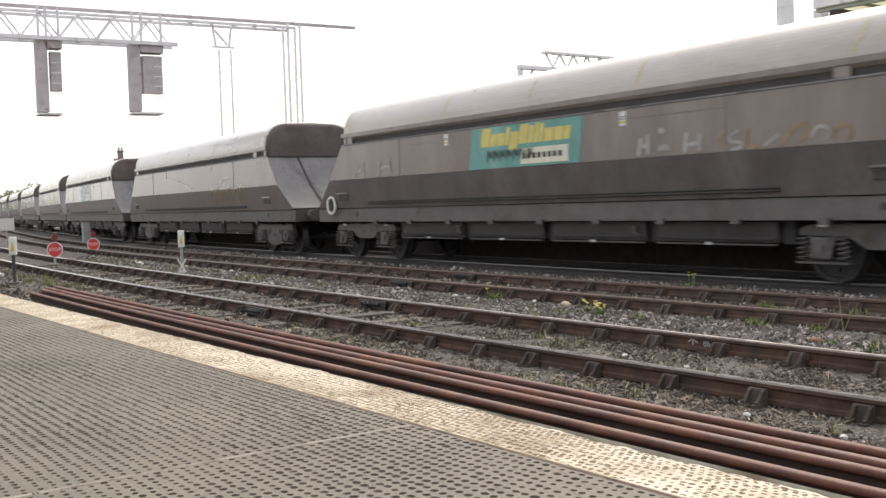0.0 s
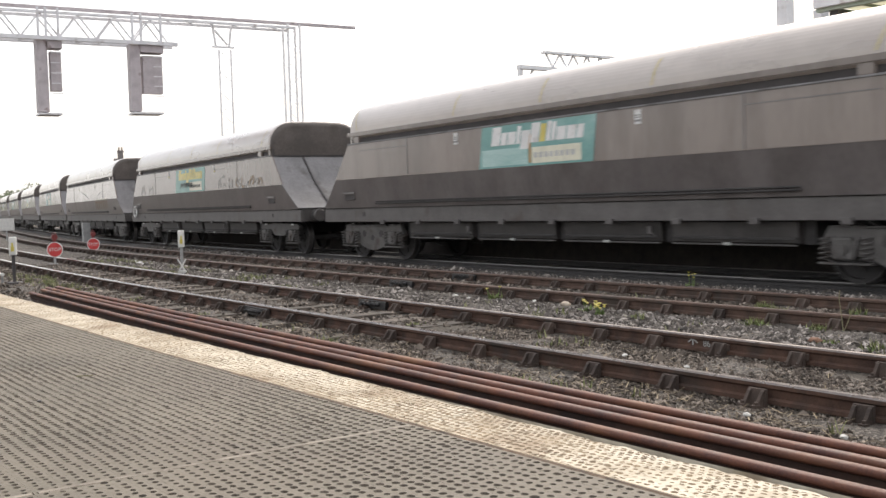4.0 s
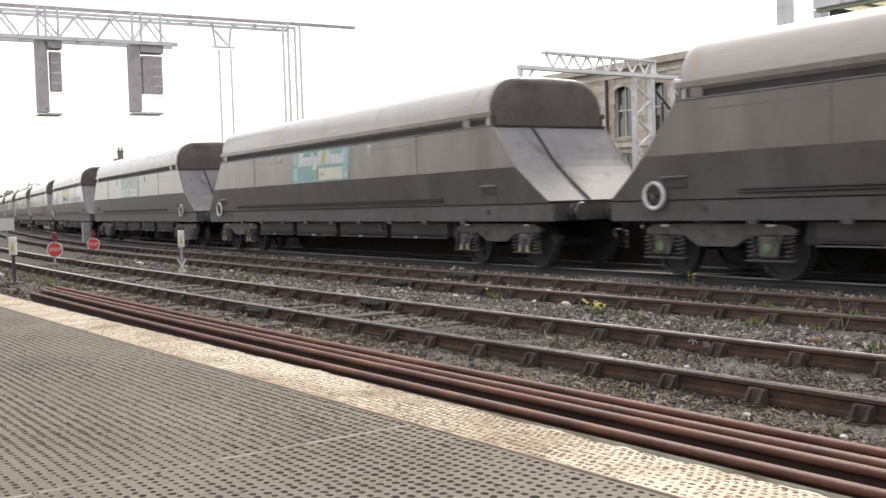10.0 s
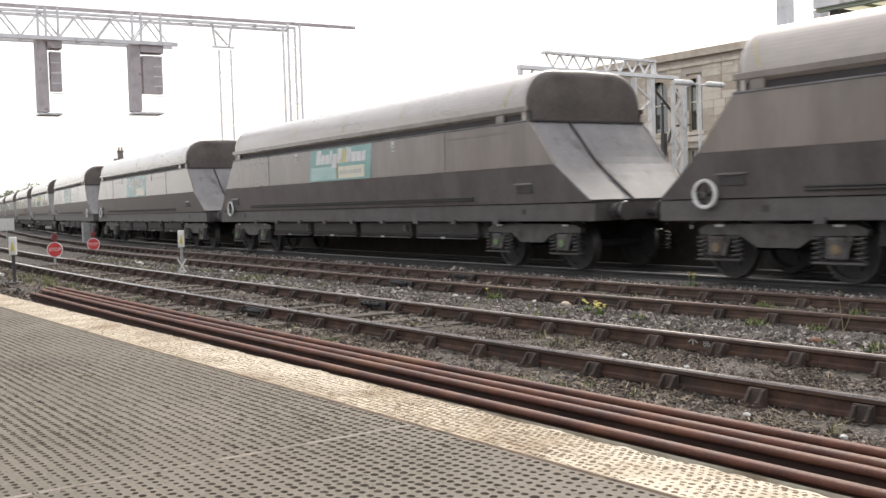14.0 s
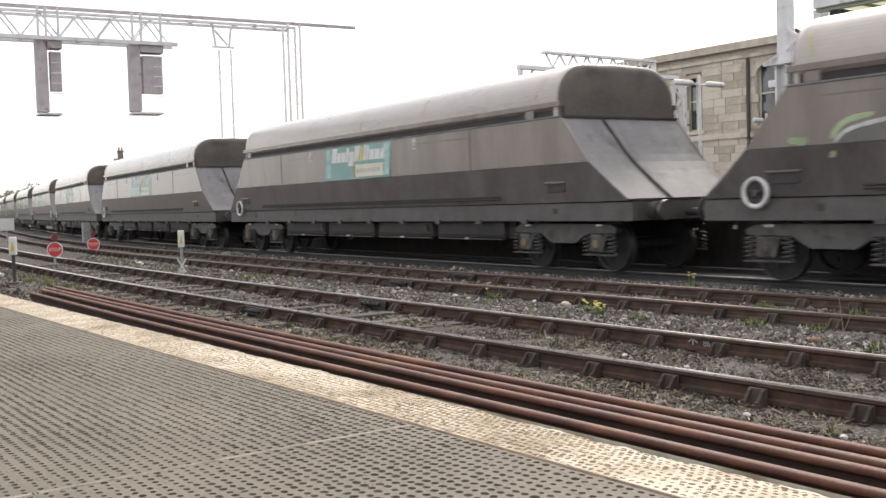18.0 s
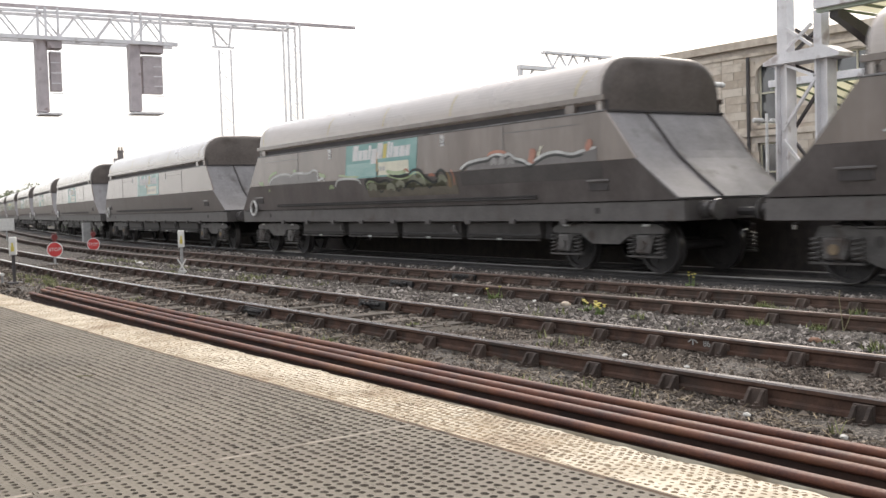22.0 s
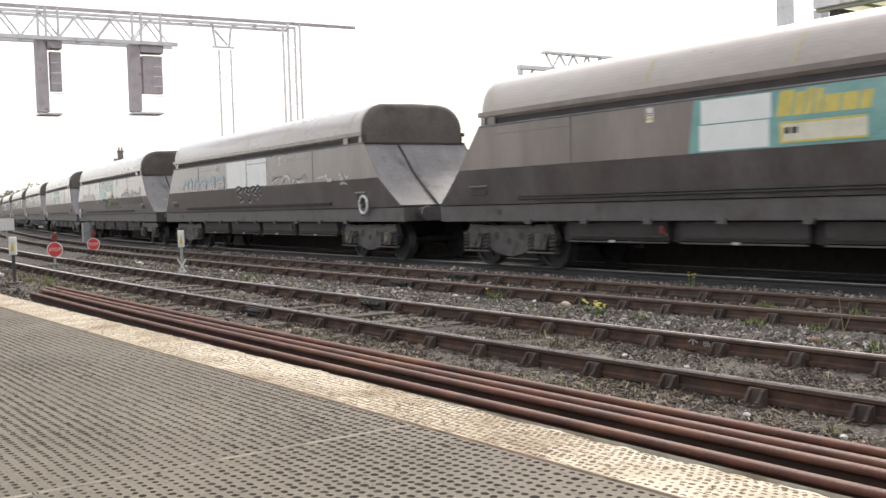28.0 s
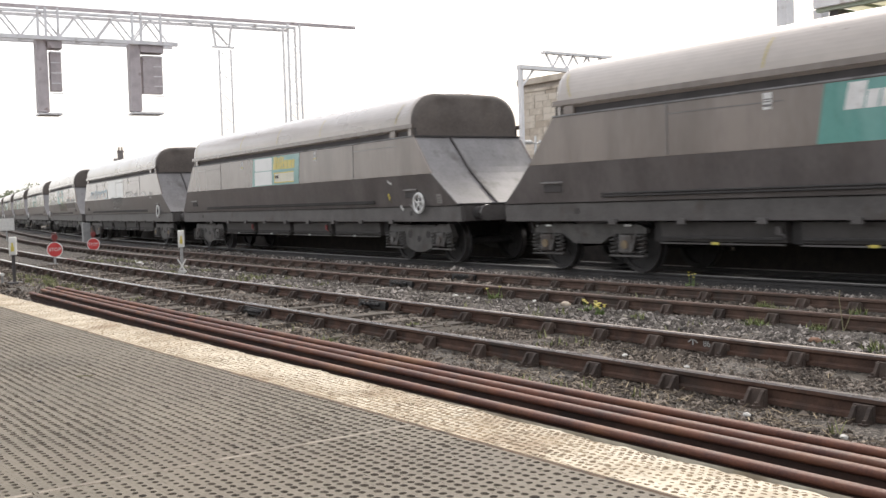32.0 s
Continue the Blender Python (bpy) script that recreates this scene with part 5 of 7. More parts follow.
        line("spray_blue", 0.12, bb, (-5.86, 2.24), (-5.68, 2.30), (-5.53, 2.22), (-5.52, 1.97))
        line("spray_blue", 0.13, bb, (-5.25, 1.97), (-5.18, 2.20), (-4.98, 2.34), (-4.80, 2.20), (-4.78, 1.97))
        line("spray_blue", 0.12, bb, (-4.62, 2.12), (-4.45, 2.26), (-4.20, 2.28), (-4.05, 2.20), (-4.06, 1.97))
        line("spray_blue", 0.13, bb, (-3.95, 2.2), (-3.61, 2.24), (-3.30, 2.28), (-3.14, 2.20), (-3.16, 1.97))
        line("spray_blue", 0.13, bb, (-2.95, 2.22), (-2.78, 2.28), (-2.40, 2.29), (-2.27, 2.20), (-2.26, 1.97))
        line("spray_blue", 0.06, bb, (-2.85, 1.94), (-2.5, 1.95), (-2.2, 1.94))
        for x in (-6.05, -5.02, -4.2, -3.4, -2.6):
            line("chalk", 0.045, hb, (x - 0.08, 2.10), (x, 2.16), (x + 0.14, 2.15))
        line("chalk", 0.05, hb, (-7.2, 2.02), (-6.9, 2.06), (-6.6, 2.0))
        for wd, mt, dz in ((0.065, "spray_dark", 0.0), (0.045, "chalk", 0.055)):
            lb = "dark sprayed swirl" if mt == "spray_dark" else "thin pale outline"
            line(mt, wd, lb, (-1.19, 1.87 - dz), (-0.97, 1.94 - dz), (-0.72, 1.88 - dz), (-0.91, 1.80 - dz), (-1.13, 1.74 - dz), (-0.92, 1.66 - dz), (-0.76, 1.56 - dz), (-1.05, 1.50 - dz))
            line(mt, wd, lb, (-0.54, 1.80 - dz), (-0.34, 1.91 - dz), (-0.14, 1.88 - dz), (-0.30, 1.78 - dz), (-0.08, 1.70 - dz), (-0.10, 1.52 - dz), (-0.32, 1.50 - dz))
            line(mt, wd, lb, (0.08, 1.84 - dz), (0.28, 1.92 - dz), (0.46, 1.84 - dz), (0.22, 1.76 - dz), (0.48, 1.66 - dz), (0.42, 1.54 - dz))
            line(mt, wd, lb, (0.54, 1.88 - dz), (0.68, 1.94 - dz), (0.80, 1.88 - dz), (0.70, 1.78 - dz), (0.85, 1.66 - dz))
        wb = "small white scribble"
        line("chalk", 0.05, wb, (1.75, 1.92), (1.9, 1.99), (2.24, 2.08), (2.48, 2.08), (2.46, 1.93))
        line("spray_dark", 0.03, "thin dark outline", (1.8, 2.02), (2.1, 2.12), (2.5, 2.12))
        line("chalk", 0.07, wb, (2.56, 1.94), (2.62, 2.06), (2.87, 2.13), (3.08, 2.02), (3.05, 1.93))
        line("chalk", 0.05, wb, (3.25, 1.93), (3.46, 2.02), (3.75, 1.97), (4.1, 2.10))
        line("spray_dark", 0.03, "thin dark outline", (3.4, 2.04), (3.75, 2.0), (4.12, 2.15))
        line("chalk", 0.06, wb, (3.53, 1.96), (3.8, 1.94), (4.09, 1.98), (4.12, 2.08))
        line("chalk", 0.05, wb, (4.87, 1.99), (5.1, 2.02), (5.31, 2.02))
        line("chalk", 0.09, wb, (5.34, 2.05), (5.46, 2.02), (5.50, 1.93), (5.77, 1.93))
        line("chalk", 0.07, wb, (6.18, 2.06), (6.3, 2.0), (6.26, 1.93), (6.44, 1.95))
        line("chalk", 0.07, wb, (6.5, 2.04), (6.62, 1.95), (6.74, 2.03))
        line("chalk", 0.06, wb, (6.2, 1.80), (6.4, 1.83), (6.6, 1.79))
    if n == 8:
        for key, wd, lb, pts in (("white", 0.07, "white paint splash", ((6.70, 1.22), (6.80, 1.12))), ("white", 0.05, "white paint splash", ((6.28, 1.80), (6.38, 1.74), (6.46, 1.73))),
                                 ("yellow", 0.08, "yellow paint daub", ((6.25, 1.50), (6.22, 1.42), (6.28, 1.38))), ("spray_tan", 0.07, "brown paint run", ((6.30, 1.36), (6.29, 1.28))),
                                 ("chalk", 0.04, "pale chalk mark", ((7.18, 1.24), (7.20, 1.18)))):
            bm = B()
            stroke(bm, list(pts), wd, y=-1.46)
            part("paint_splash", bm, M[key], w, lb)
        bm = B()
        stroke(bm, [(8.42, 1.25), (8.42, 1.45)], 0.20, y=-1.46)
        plate = part("load_plate", bm, M["side_pale"], w, "grey load plate")
        for z in (1.29, 1.34, 1.39):
            bm = B()
            stroke(bm, [(8.36, z), (8.48, z)], 0.018, y=-1.464)
            part("plate_bar", bm, M["lower"], plate, "dark bar of unreadable print")
    return w


WAGONS = {n: build_wagon(n) for n in range(-8, 11)}


def travel(t):
    """How far the train has rolled at t seconds."""
    way = 0.0
    for i in range(8):
        u = min(max(t - 4 * i, 0.0), 4.0)
        way += SPEED[i] * u + (SPEED[i + 1] - SPEED[i]) * u * u / 8
    return way


def wagon_s(n, t):
    """Where wagon n's middle is at t seconds."""
    return MID0 + n * PITCH - travel(t)


def motions():
    """The train rolls away along the bend; the wheels turn with it."""
    for n, w in WAGONS.items():
        rows = []
        for i in range(33):
            s = wagon_s(n, i)
            rows.append((float(i), spot(s, DT)))
        walk(w, rows)
    steps = int(travel(32.0) * 0.988 / 0.456 / radians(70)) + 1
    for n, w in WAGONS.items():
        for o in w.children:
            if o.name.startswith("wheelset"):
                base = o.matrix_basis.translation.copy()
                rows = []
                for i in range(steps + 1):
                    t = 32.0 * i / steps
                    turn = -travel(t) * 0.988 / 0.456
                    rows.append((t, Matrix.Translation(base) @ Matrix.Rotation(turn, 4, "Y")))
                walk(o, rows)

# ---- the gantry over the tracks ----
def bar(bm, a, b, w=0.05):
    """A straight square bar between two places."""
    a, b = Vector(a), Vector(b)
    q = (b - a).to_track_quat("Z", "Y").to_matrix().to_4x4()
    box(bm, -w / 2, w / 2, -w / 2, w / 2, 0, (b - a).length, m=Matrix.Translation(a) @ q)


def build_gantry():
    S = -36.5
    o = spot(S, 0)
    g = thing("signal_gantry", o, "pale steel lattice gantry spanning the tracks with signals hung below", "gantry")
    for nm, z, w, y1 in (("top_pipe", 8.36, 0.11, 19.9), ("top_chord", 8.14, 0.09, 17.2), ("bottom_chord", 7.27, 0.13, 12.6)):
        for x in (-0.35, 0.35) if nm != "top_pipe" else (0,):
            bm = B()
            box(bm, x - w / 2, x + w / 2, -2.2, y1, z - w / 2, z + w / 2)
            part(nm, bm, M["steel_dim" if nm == "top_pipe" else "steel_pale"], g, "grey steel chord")
    y, i = -2.0, 0
    while y < 12.2:
        for x in (-0.35, 0.35):
            bm = B()
            bar(bm, (x, y, 7.30 if i % 2 else 8.12), (x, y + 0.62, 8.12 if i % 2 else 7.30), 0.05)
            part("lattice_bar", bm, M["steel_pale"], g)
        if i % 3 == 0:
            bm = B()
            bar(bm, (-0.35, y, 7.27), (0.35, y + 0.3, 7.27), 0.05)
            part("cross_tie", bm, M["steel_pale"], g)
        y += 0.62
        i += 1
    y = 12.2
    while y < 16.8:
        bm = B()
        bar(bm, (0.35, y, 8.12), (0.35, y + 0.4, 7.95 if y < 14 else 8.0), 0.04)
        part("lattice_bar", bm, M["steel_pale"], g)
        y += 0.8
    # hung signals: post, cage, back board
    for ya, yb, zb in ((7.78, 8.62, 4.67), (10.92, 12.1, 4.75)):
        bm = B()
        box(bm, -0.25, 0.25, ya, ya + 0.36, zb + 0.1, 7.25, bevel=0.02)
        h = part("hanging_post", bm, M["steel_dim"], g, "brown-grey hanging box post")
        bm = B()
        box(bm, -0.3, 0.3, ya + 0.36, yb, 6.95, 7.22)
        part("hanger_plate", bm, M["steel_dim"], h)
        bm = B()
        box(bm, -0.15, 0.15, ya + 0.45, yb - 0.02, 5.5, 6.85, bevel=0.02)
        part("signal_case", bm, M["steel_dim"], h, "grey back of a signal case")
        bm = B()
        box(bm, -0.4, 0.4, ya, yb - 0.1, zb, zb + 0.06)
        part("foot_plate", bm, M["steel_pale"], h, "pale foot plate")
        for k in range(5):
            bm = B()
            bar(bm, (0.28, yb - 0.38, 6.8 - 0.35 * k), (0.28, yb - 0.02, 6.8 - 0.35 * k), 0.03)
            part("ladder_rung", bm, M["steel_pale"], h)
        for yy in (7.85, 8.1, 8.5) if ya < 9 else (11.0, 11.3, 12.0):
            bm = B()
            bar(bm, (0.38, yy, 7.25), (0.38, yy, 8.3), 0.075)
            part("guard_post", bm, M["steel_pale"], h)
    # drop frame and the leg beyond the train
    bm = B()
    for a, b in (((0, 14.05, 8.05), (0, 14.15, 7.3)), ((0, 14.75, 8.05), (0, 14.65, 7.3)), ((0, 14.1, 7.95), (0, 14.6, 7.4)), ((0, 14.0, 7.32), (0, 14.85, 7.32))):
        bar(bm, a, b, 0.07)
    part("drop_frame", bm, M["mast_white"], g, "pale steel drop frame")
    # leg colour is whitened as if washed out by the sky behind
    for y in (16.93, 17.42):
        for x in (-0.25, 0.25):
            bm = B()
            box(bm, x - 0.035, x + 0.035, y - 0.035, y + 0.035, -0.3, 8.3)
            part("leg_post", bm, M["mast_white"], g, "pale steel leg post")
    for k in range(16):
        z = 0.6 + 0.48 * k
        for x in (-0.25, 0.25):
            bm = B()
            bar(bm, (x, 16.93 if k % 2 else 17.42, z), (x, 17.42 if k % 2 else 16.93, z + 0.48), 0.025)
            part("leg_brace", bm, M["mast_white"], g)
    for y in (-2.0, -1.5):
        bm = B()
        box(bm, -0.3, 0.3, y - 0.06, y + 0.06, 0.6, 8.3)
        part("near_leg", bm, M["steel_dim"], g, "steel leg on the platform")


def build_mast():
    g = thing("overhead_mast", spot(-45.3, 17.3), "pale slender lattice mast beyond the train", "mast")
    for y in (-0.28, 0.28):
        bm = B()
        box(bm, -0.035, 0.035, y - 0.035, y + 0.035, -0.3, 8.6)
        part("mast_post", bm, M["mast_white"], g, "pale steel post")
    for k in range(17):
        bm = B()
        s = 0.28 if k % 2 else -0.28
        bar(bm, (0, -s, 0.4 + 0.48 * k), (0, s, 0.88 + 0.48 * k), 0.025)
        part("mast_brace", bm, M["mast_white"], g)


build_gantry()
build_mast()


# ---- far platform, piers and canopies ----
def build_far_platform():
    bm = B()
    # stretch beyond s -40 is added to darken the view under the train
    sweep(bm, [(0, 0), (0.06, -0.12), (0.06, -1.15), (16, -1.15), (16, 0)], 15.42, -100, 12, 1.5, 0.90)
    pf = solid("platform_far", bm, M["brickface"], "far platform behind the train, face darkened for shade", "platform", kind="structure")
    for i in range(56):
        bm = B()
        s0 = -40 + 0.92 * i
        sweep(bm, [(-0.03, 0.004), (0.35, 0.004), (0.35, 0.06), (-0.03, 0.06)], 15.42, s0, s0 + 0.905, 0.9, 0.90)
        part("edge_stone", bm, M["grey"], pf, "grey platform edge stone")
    bm = B()
    sweep(bm, [(-0.03, 0.004), (0.35, 0.004), (0.35, 0.06), (-0.03, 0.06)], 15.42, -100, -40.01, 1.5, 0.90)
    part("edge_course", bm, M["grey"], pf, "grey platform edge stones")


def build_pier():
    """Twin steel stanchions with zig-zag bracing and a cap."""
    g = thing("steel_pier", spot(-12.45, 17.5), "pale grey twin-post steel pier with zig-zag bracing", "pier")
    for x in (-0.42, 0.50):
        bm = B()
        box(bm, x - 0.095, x + 0.10, -0.03, 0.03, 0.9, 3.80)
        post = part("stanchion", bm, M["steel_pale"], g, "pale grey riveted stanchion")
        for sx in (-0.14, 0.10):
            bm = B()
            box(bm, x + sx, x + sx + 0.045, -0.15, 0.15, 0.9, 3.80)
            part("flange", bm, M["steel_pale"], post)
    bm = B()
    prism(bm, [(-0.26, 3.80), (0.26, 3.80), (0.26, 3.875), (-0.26, 3.875)], -0.76, 0.98)
    vs = [bm.verts.new((x, y, z)) for x, z in ((-0.74, 3.879), (-0.48, 3.99), (0.62, 4.05), (0.96, 3.879)) for y in (-0.24, 0.24)]
    for i in range(3):
        bm.faces.new((vs[2 * i], vs[2 * i + 1], vs[2 * i + 3], vs[2 * i + 2]))
    bm.faces.new(vs[0::2])
    bm.faces.new(vs[1::2][::-1])
    part("cap", bm, M["steel_pale"], g, "pale steel cap beam")
    for x, w in ((-0.40, 0.24), (0.42, 0.18)):
        bm = B()
        box(bm, x - w / 2, x + w / 2, -0.12, 0.12, 4.0, 5.9 if x < 0 else 4.75)
        part("upper_post", bm, M["steel_pale"], g, "pale upper post")
    for k, (xa, za, xb, zb) in enumerate(((-0.36, 2.50, 0.38, 3.42), (-0.36, 2.30, 0.36, 1.46), (-0.35, 0.95, 0.33, 1.36), (0.36, 3.50, -0.30, 3.78), (-0.28, 4.08, 0.32, 4.50), (-0.28, 4.50, 0.32, 4.08))):
        for y in (-0.16, 0.16):
            bm = B()
            bar(bm, (xa, y, za), (xb, y, zb), 0.055)
            part("brace", bm, M["steel_pale"] if y < 0 else M["dark_steel"], g, "steel brace")


def build_canopy(name, x0, x1, y0, y1, z, rise, label, n, bracket):
    g = thing(name, Matrix(), label, "canopy")
    bm = B()
    box(bm, x0, x1, y0 - 0.10, y0, z + 0.02, z + 0.24, bevel=0.01)
    part("gutter", bm, M["steel_pale"], g, "pale steel gutter")
    bm = B()
    box(bm, x0, x1, y0 + 0.003, y0 + 0.12, z - 0.04, z + 0.2)
    part("edge_beam", bm, M["cmint"], g, "pale green edge beam")
    k = int((x1 - x0) / 0.55)
    for i in range(k):
        xa = x0 + (x1 - x0) * i / k
        bm = B()
        v = [(xa + 0.05, y0 + 0.13, z + 0.1), (xa + (x1 - x0) / k - 0.01, y0 + 0.13, z + 0.1), (xa + (x1 - x0) / k - 0.01, y1, z + 0.1 + rise), (xa + 0.05, y1, z + 0.1 + rise)]
        a = [bm.verts.new(p) for p in v]
        b = [bm.verts.new((p[0], p[1], p[2] + 0.04)) for p in v]
        bm.faces.new(a[::-1])
        bm.faces.new(b)
        for i2 in range(4):
            bm.faces.new((a[i2], a[(i2 + 1) % 4], b[(i2 + 1) % 4], b[i2]))
        part("roof_board", bm, M["ccream"], g, "cream roof board")
        bm = B()
        bar(bm, (xa, y0 + 0.13, z + 0.08), (xa, y1, z + 0.08 + rise), 0.045)
        part("rafter", bm, M["cgreen"], g, "green rafter")
    if bracket:
        for xb in np.arange(x0 + 0.3, x1, 5.0):
            bm = B()
            m = 12
            up, lo = [], []
            for i in range(m + 1):
                f = i / m
                y = y0 + 0.1 + (y1 - y0 - 0.3) * f
                up.append((y, z + 0.02 - 0.95 * math.sin(f * math.pi / 2) ** 1.2))
                lo.append((y, z - 0.16 - 0.22 * f - 1.05 * math.sin(f * math.pi / 2) ** 1.2))
            prism(bm, up + lo[::-1], xb - 0.09, xb + 0.09)
            part("bracket", bm, M["dark_steel"], g, "dark curved steel bracket")
            bm = B()
            tube(bm, (xb, y1 - 0.2, 0.9), (xb, y1 - 0.2, z + rise), 0.13, 14)
            part("column", bm, M["steel_pale"], g, "pale steel column")
    else:
        for xb in np.arange(x0 + 0.4, x1, 4.2):
            bm = B()
            tube(bm, (xb, y0 + 0.6, 0.9), (xb, y0 + 0.6, z + 0.1), 0.09, 12)
            part("column", bm, M["steel_pale"], g, "pale steel column")


def build_truss():
    """White lattice cross girder with a column and an arched brace."""
    g = thing("cross_girder", Matrix(), "white-painted lattice cross girder on the far platform", "girder")
    X, Z = -22.7, 5.0
    for nm, z, h in (("bottom_flange", Z + 0.05, 0.11), ("top_flange", Z + 0.55, 0.07)):
        bm = B()
        box(bm, X - 0.1, X + 0.1, 20.3 if h < 0.1 else 19.35, 25.05 if h < 0.1 else 26.1, z, z + h)
        part(nm, bm, M["mast_white"], g, "white steel flange")
    y, i = 20.4, 0
    while y < 24.9:
        bm = B()
        bar(bm, (X, y, Z + 0.16 if i % 2 else Z + 0.57), (X, y + 0.28, Z + 0.57 if i % 2 else Z + 0.16), 0.05)
        part("lattice_bar", bm, M["mast_white"], g)
        y += 0.28
        i += 1
    bm = B()
    box(bm, X - 0.07, X + 0.07, 19.36, 19.46, 0.9, Z + 0.045)
    part("end_column", bm, M["mast_white"], g, "slim white end column")
    bm = B()
    bar(bm, (X, 19.46, 4.55), (X, 19.9, 5.04), 0.05)
    part("end_stay", bm, M["mast_white"], g)
    bm = B()
    box(bm, X - 0.08, X + 0.08, 24.97, 25.05, Z + 0.16, Z + 0.55)
    part("end_post", bm, M["mast_white"], g)
    # lattice column under the girder's end
    for y, w in ((24.1, 0.09), (24.88, 0.17)):
        bm = B()
        box(bm, X - 0.09, X + 0.09, y - w / 2, y + w / 2, 0.9, Z)
        part("column_post", bm, M["white"], g, "white column post")
    for k in range(7):
        bm = B()
        a, b = (24.1, 24.88) if k % 2 else (24.88, 24.1)
        bar(bm, (X, a, 1.2 + 0.52 * k), (X, b, 1.2 + 0.52 * (k + 1)), 0.055)
        part("column_brace", bm, M["white"], g)
    c = thing("lattice_column", pose(X, 26.15, 0), "white lattice column with dark branching braces", "column")
    for y, w in ((-0.23, 0.06), (0.25, 0.19)):
        bm = B()
        box(bm, -0.08, 0.08, y - w / 2, y + w / 2, 0.9, 4.85)
        part("column_post", bm, M["white"], c, "white column post")
    for k in range(9):
        bm = B()
        a, b = (-0.21, 0.16) if k % 2 else (0.16, -0.21)
        bar(bm, (0, a, 1.05 + 0.42 * k), (0, b, 1.05 + 0.42 * (k + 1)), 0.045)
        part("column_brace", bm, M["white"], c)
    for a, b in (((-0.35, 3.0), (0.02, 3.9)), ((0.02, 3.9), (-0.95, 4.7)), ((-0.1, 3.75), (0.12, 4.75)), ((-0.6, 3.15), (-0.6, 4.3)), ((-0.1, 3.55), (0.75, 3.6))):
        bm = B()
        bar(bm, (-0.14, a[0], a[1]), (-0.14, b[0], b[1]), 0.06)
        part("dark_brace", bm, M["dark_steel"], c, "dark iron brace")
    bm = B()
    box(bm, -0.12, 0.0, -0.72, -0.56, 0.9, 3.3)
    part("dark_post", bm, M["dark_steel"], c, "dark iron post")


def lamp_post(x, y, z, arm, label):
    g = thing("platform_lamp", pose(x, y, 0), label, "lamp post", "white platform lamps")
    bm = B()
    tube(bm, (0, 0, 0.9), (0, 0, z + 0.25), 0.065, 12, 0.05)
    part("post", bm, M["white"], g, "white round post")
    for sd in (-1, 1):
        bm = B()
        tube(bm, (0, 0, z - 0.05), (0, sd * arm * 0.4, z), 0.03, 8)
        tube(bm, (0, sd * arm * 0.26, z), (0, sd * arm * 0.34, z), 0.045, 12, 0.085)
        tube(bm, (0, sd * arm * 0.34, z), (0, sd * arm * 0.94, z), 0.085, 12)
        tube(bm, (0, sd * arm * 0.94, z), (0, sd * arm, z), 0.085, 12, 0.06)
        part("lamp_arm", bm, M["white"], g, "white lamp housing")


build_far_platform()
build_pier()
build_canopy("station_canopy", -11.4, 3.0, 17.0, 21.6, 4.62, 0.0, "platform canopy with cream boards and green frame", 1, True)
build_canopy("far_canopy", -19.6, 2.0, 26.8, 30.6, 4.45, -0.75, "cream-boarded canopy along the stone building", 2, False)
g = thing("canopy_column", pose(-17.4, 27.4, 0), "dark iron canopy column with a curved bracket", "column")
bm = B()
tube(bm, (0, 0, 0.9), (0, 0, 3.6), 0.145, 14, 0.12)
box(bm, -0.2, 0.2, -0.2, 0.2, 0.9, 1.15, bevel=0.02)
part("shaft", bm, M["dark_steel"], g, "dark iron shaft")
bm = B()
up = [(0.1 + 1.9 * f, 3.10 + 0.55 * f ** 1.6) for f in (0, 0.2, 0.4, 0.6, 0.8, 1.0)]
lo = [(x, z - 0.34 + 0.10 * i / 5) for i, (x, z) in enumerate(up)]
va = [[bm.verts.new((x, y, z)) for x, z in up + lo[::-1]] for y in (-0.07, 0.07)]
bm.faces.new(va[0])
bm.faces.new(va[1][::-1])
for i in range(12):
    bm.faces.new((va[0][i], va[0][(i + 1) % 12], va[1][(i + 1) % 12], va[1][i]))
part("bracket", bm, M["dark_steel"], g, "dark curved bracket")
build_truss()
lamp_post(-19.8, 23.75, 4.5, 1.1, "white T-shaped platform lamp post")
lamp_post(-30.2, 26.5, 3.5, 0.70, "small white T-shaped platform lamp post")
lamp_post(-22.25, 30.2, 3.77, 0.75, "small white T-shaped platform lamp post")


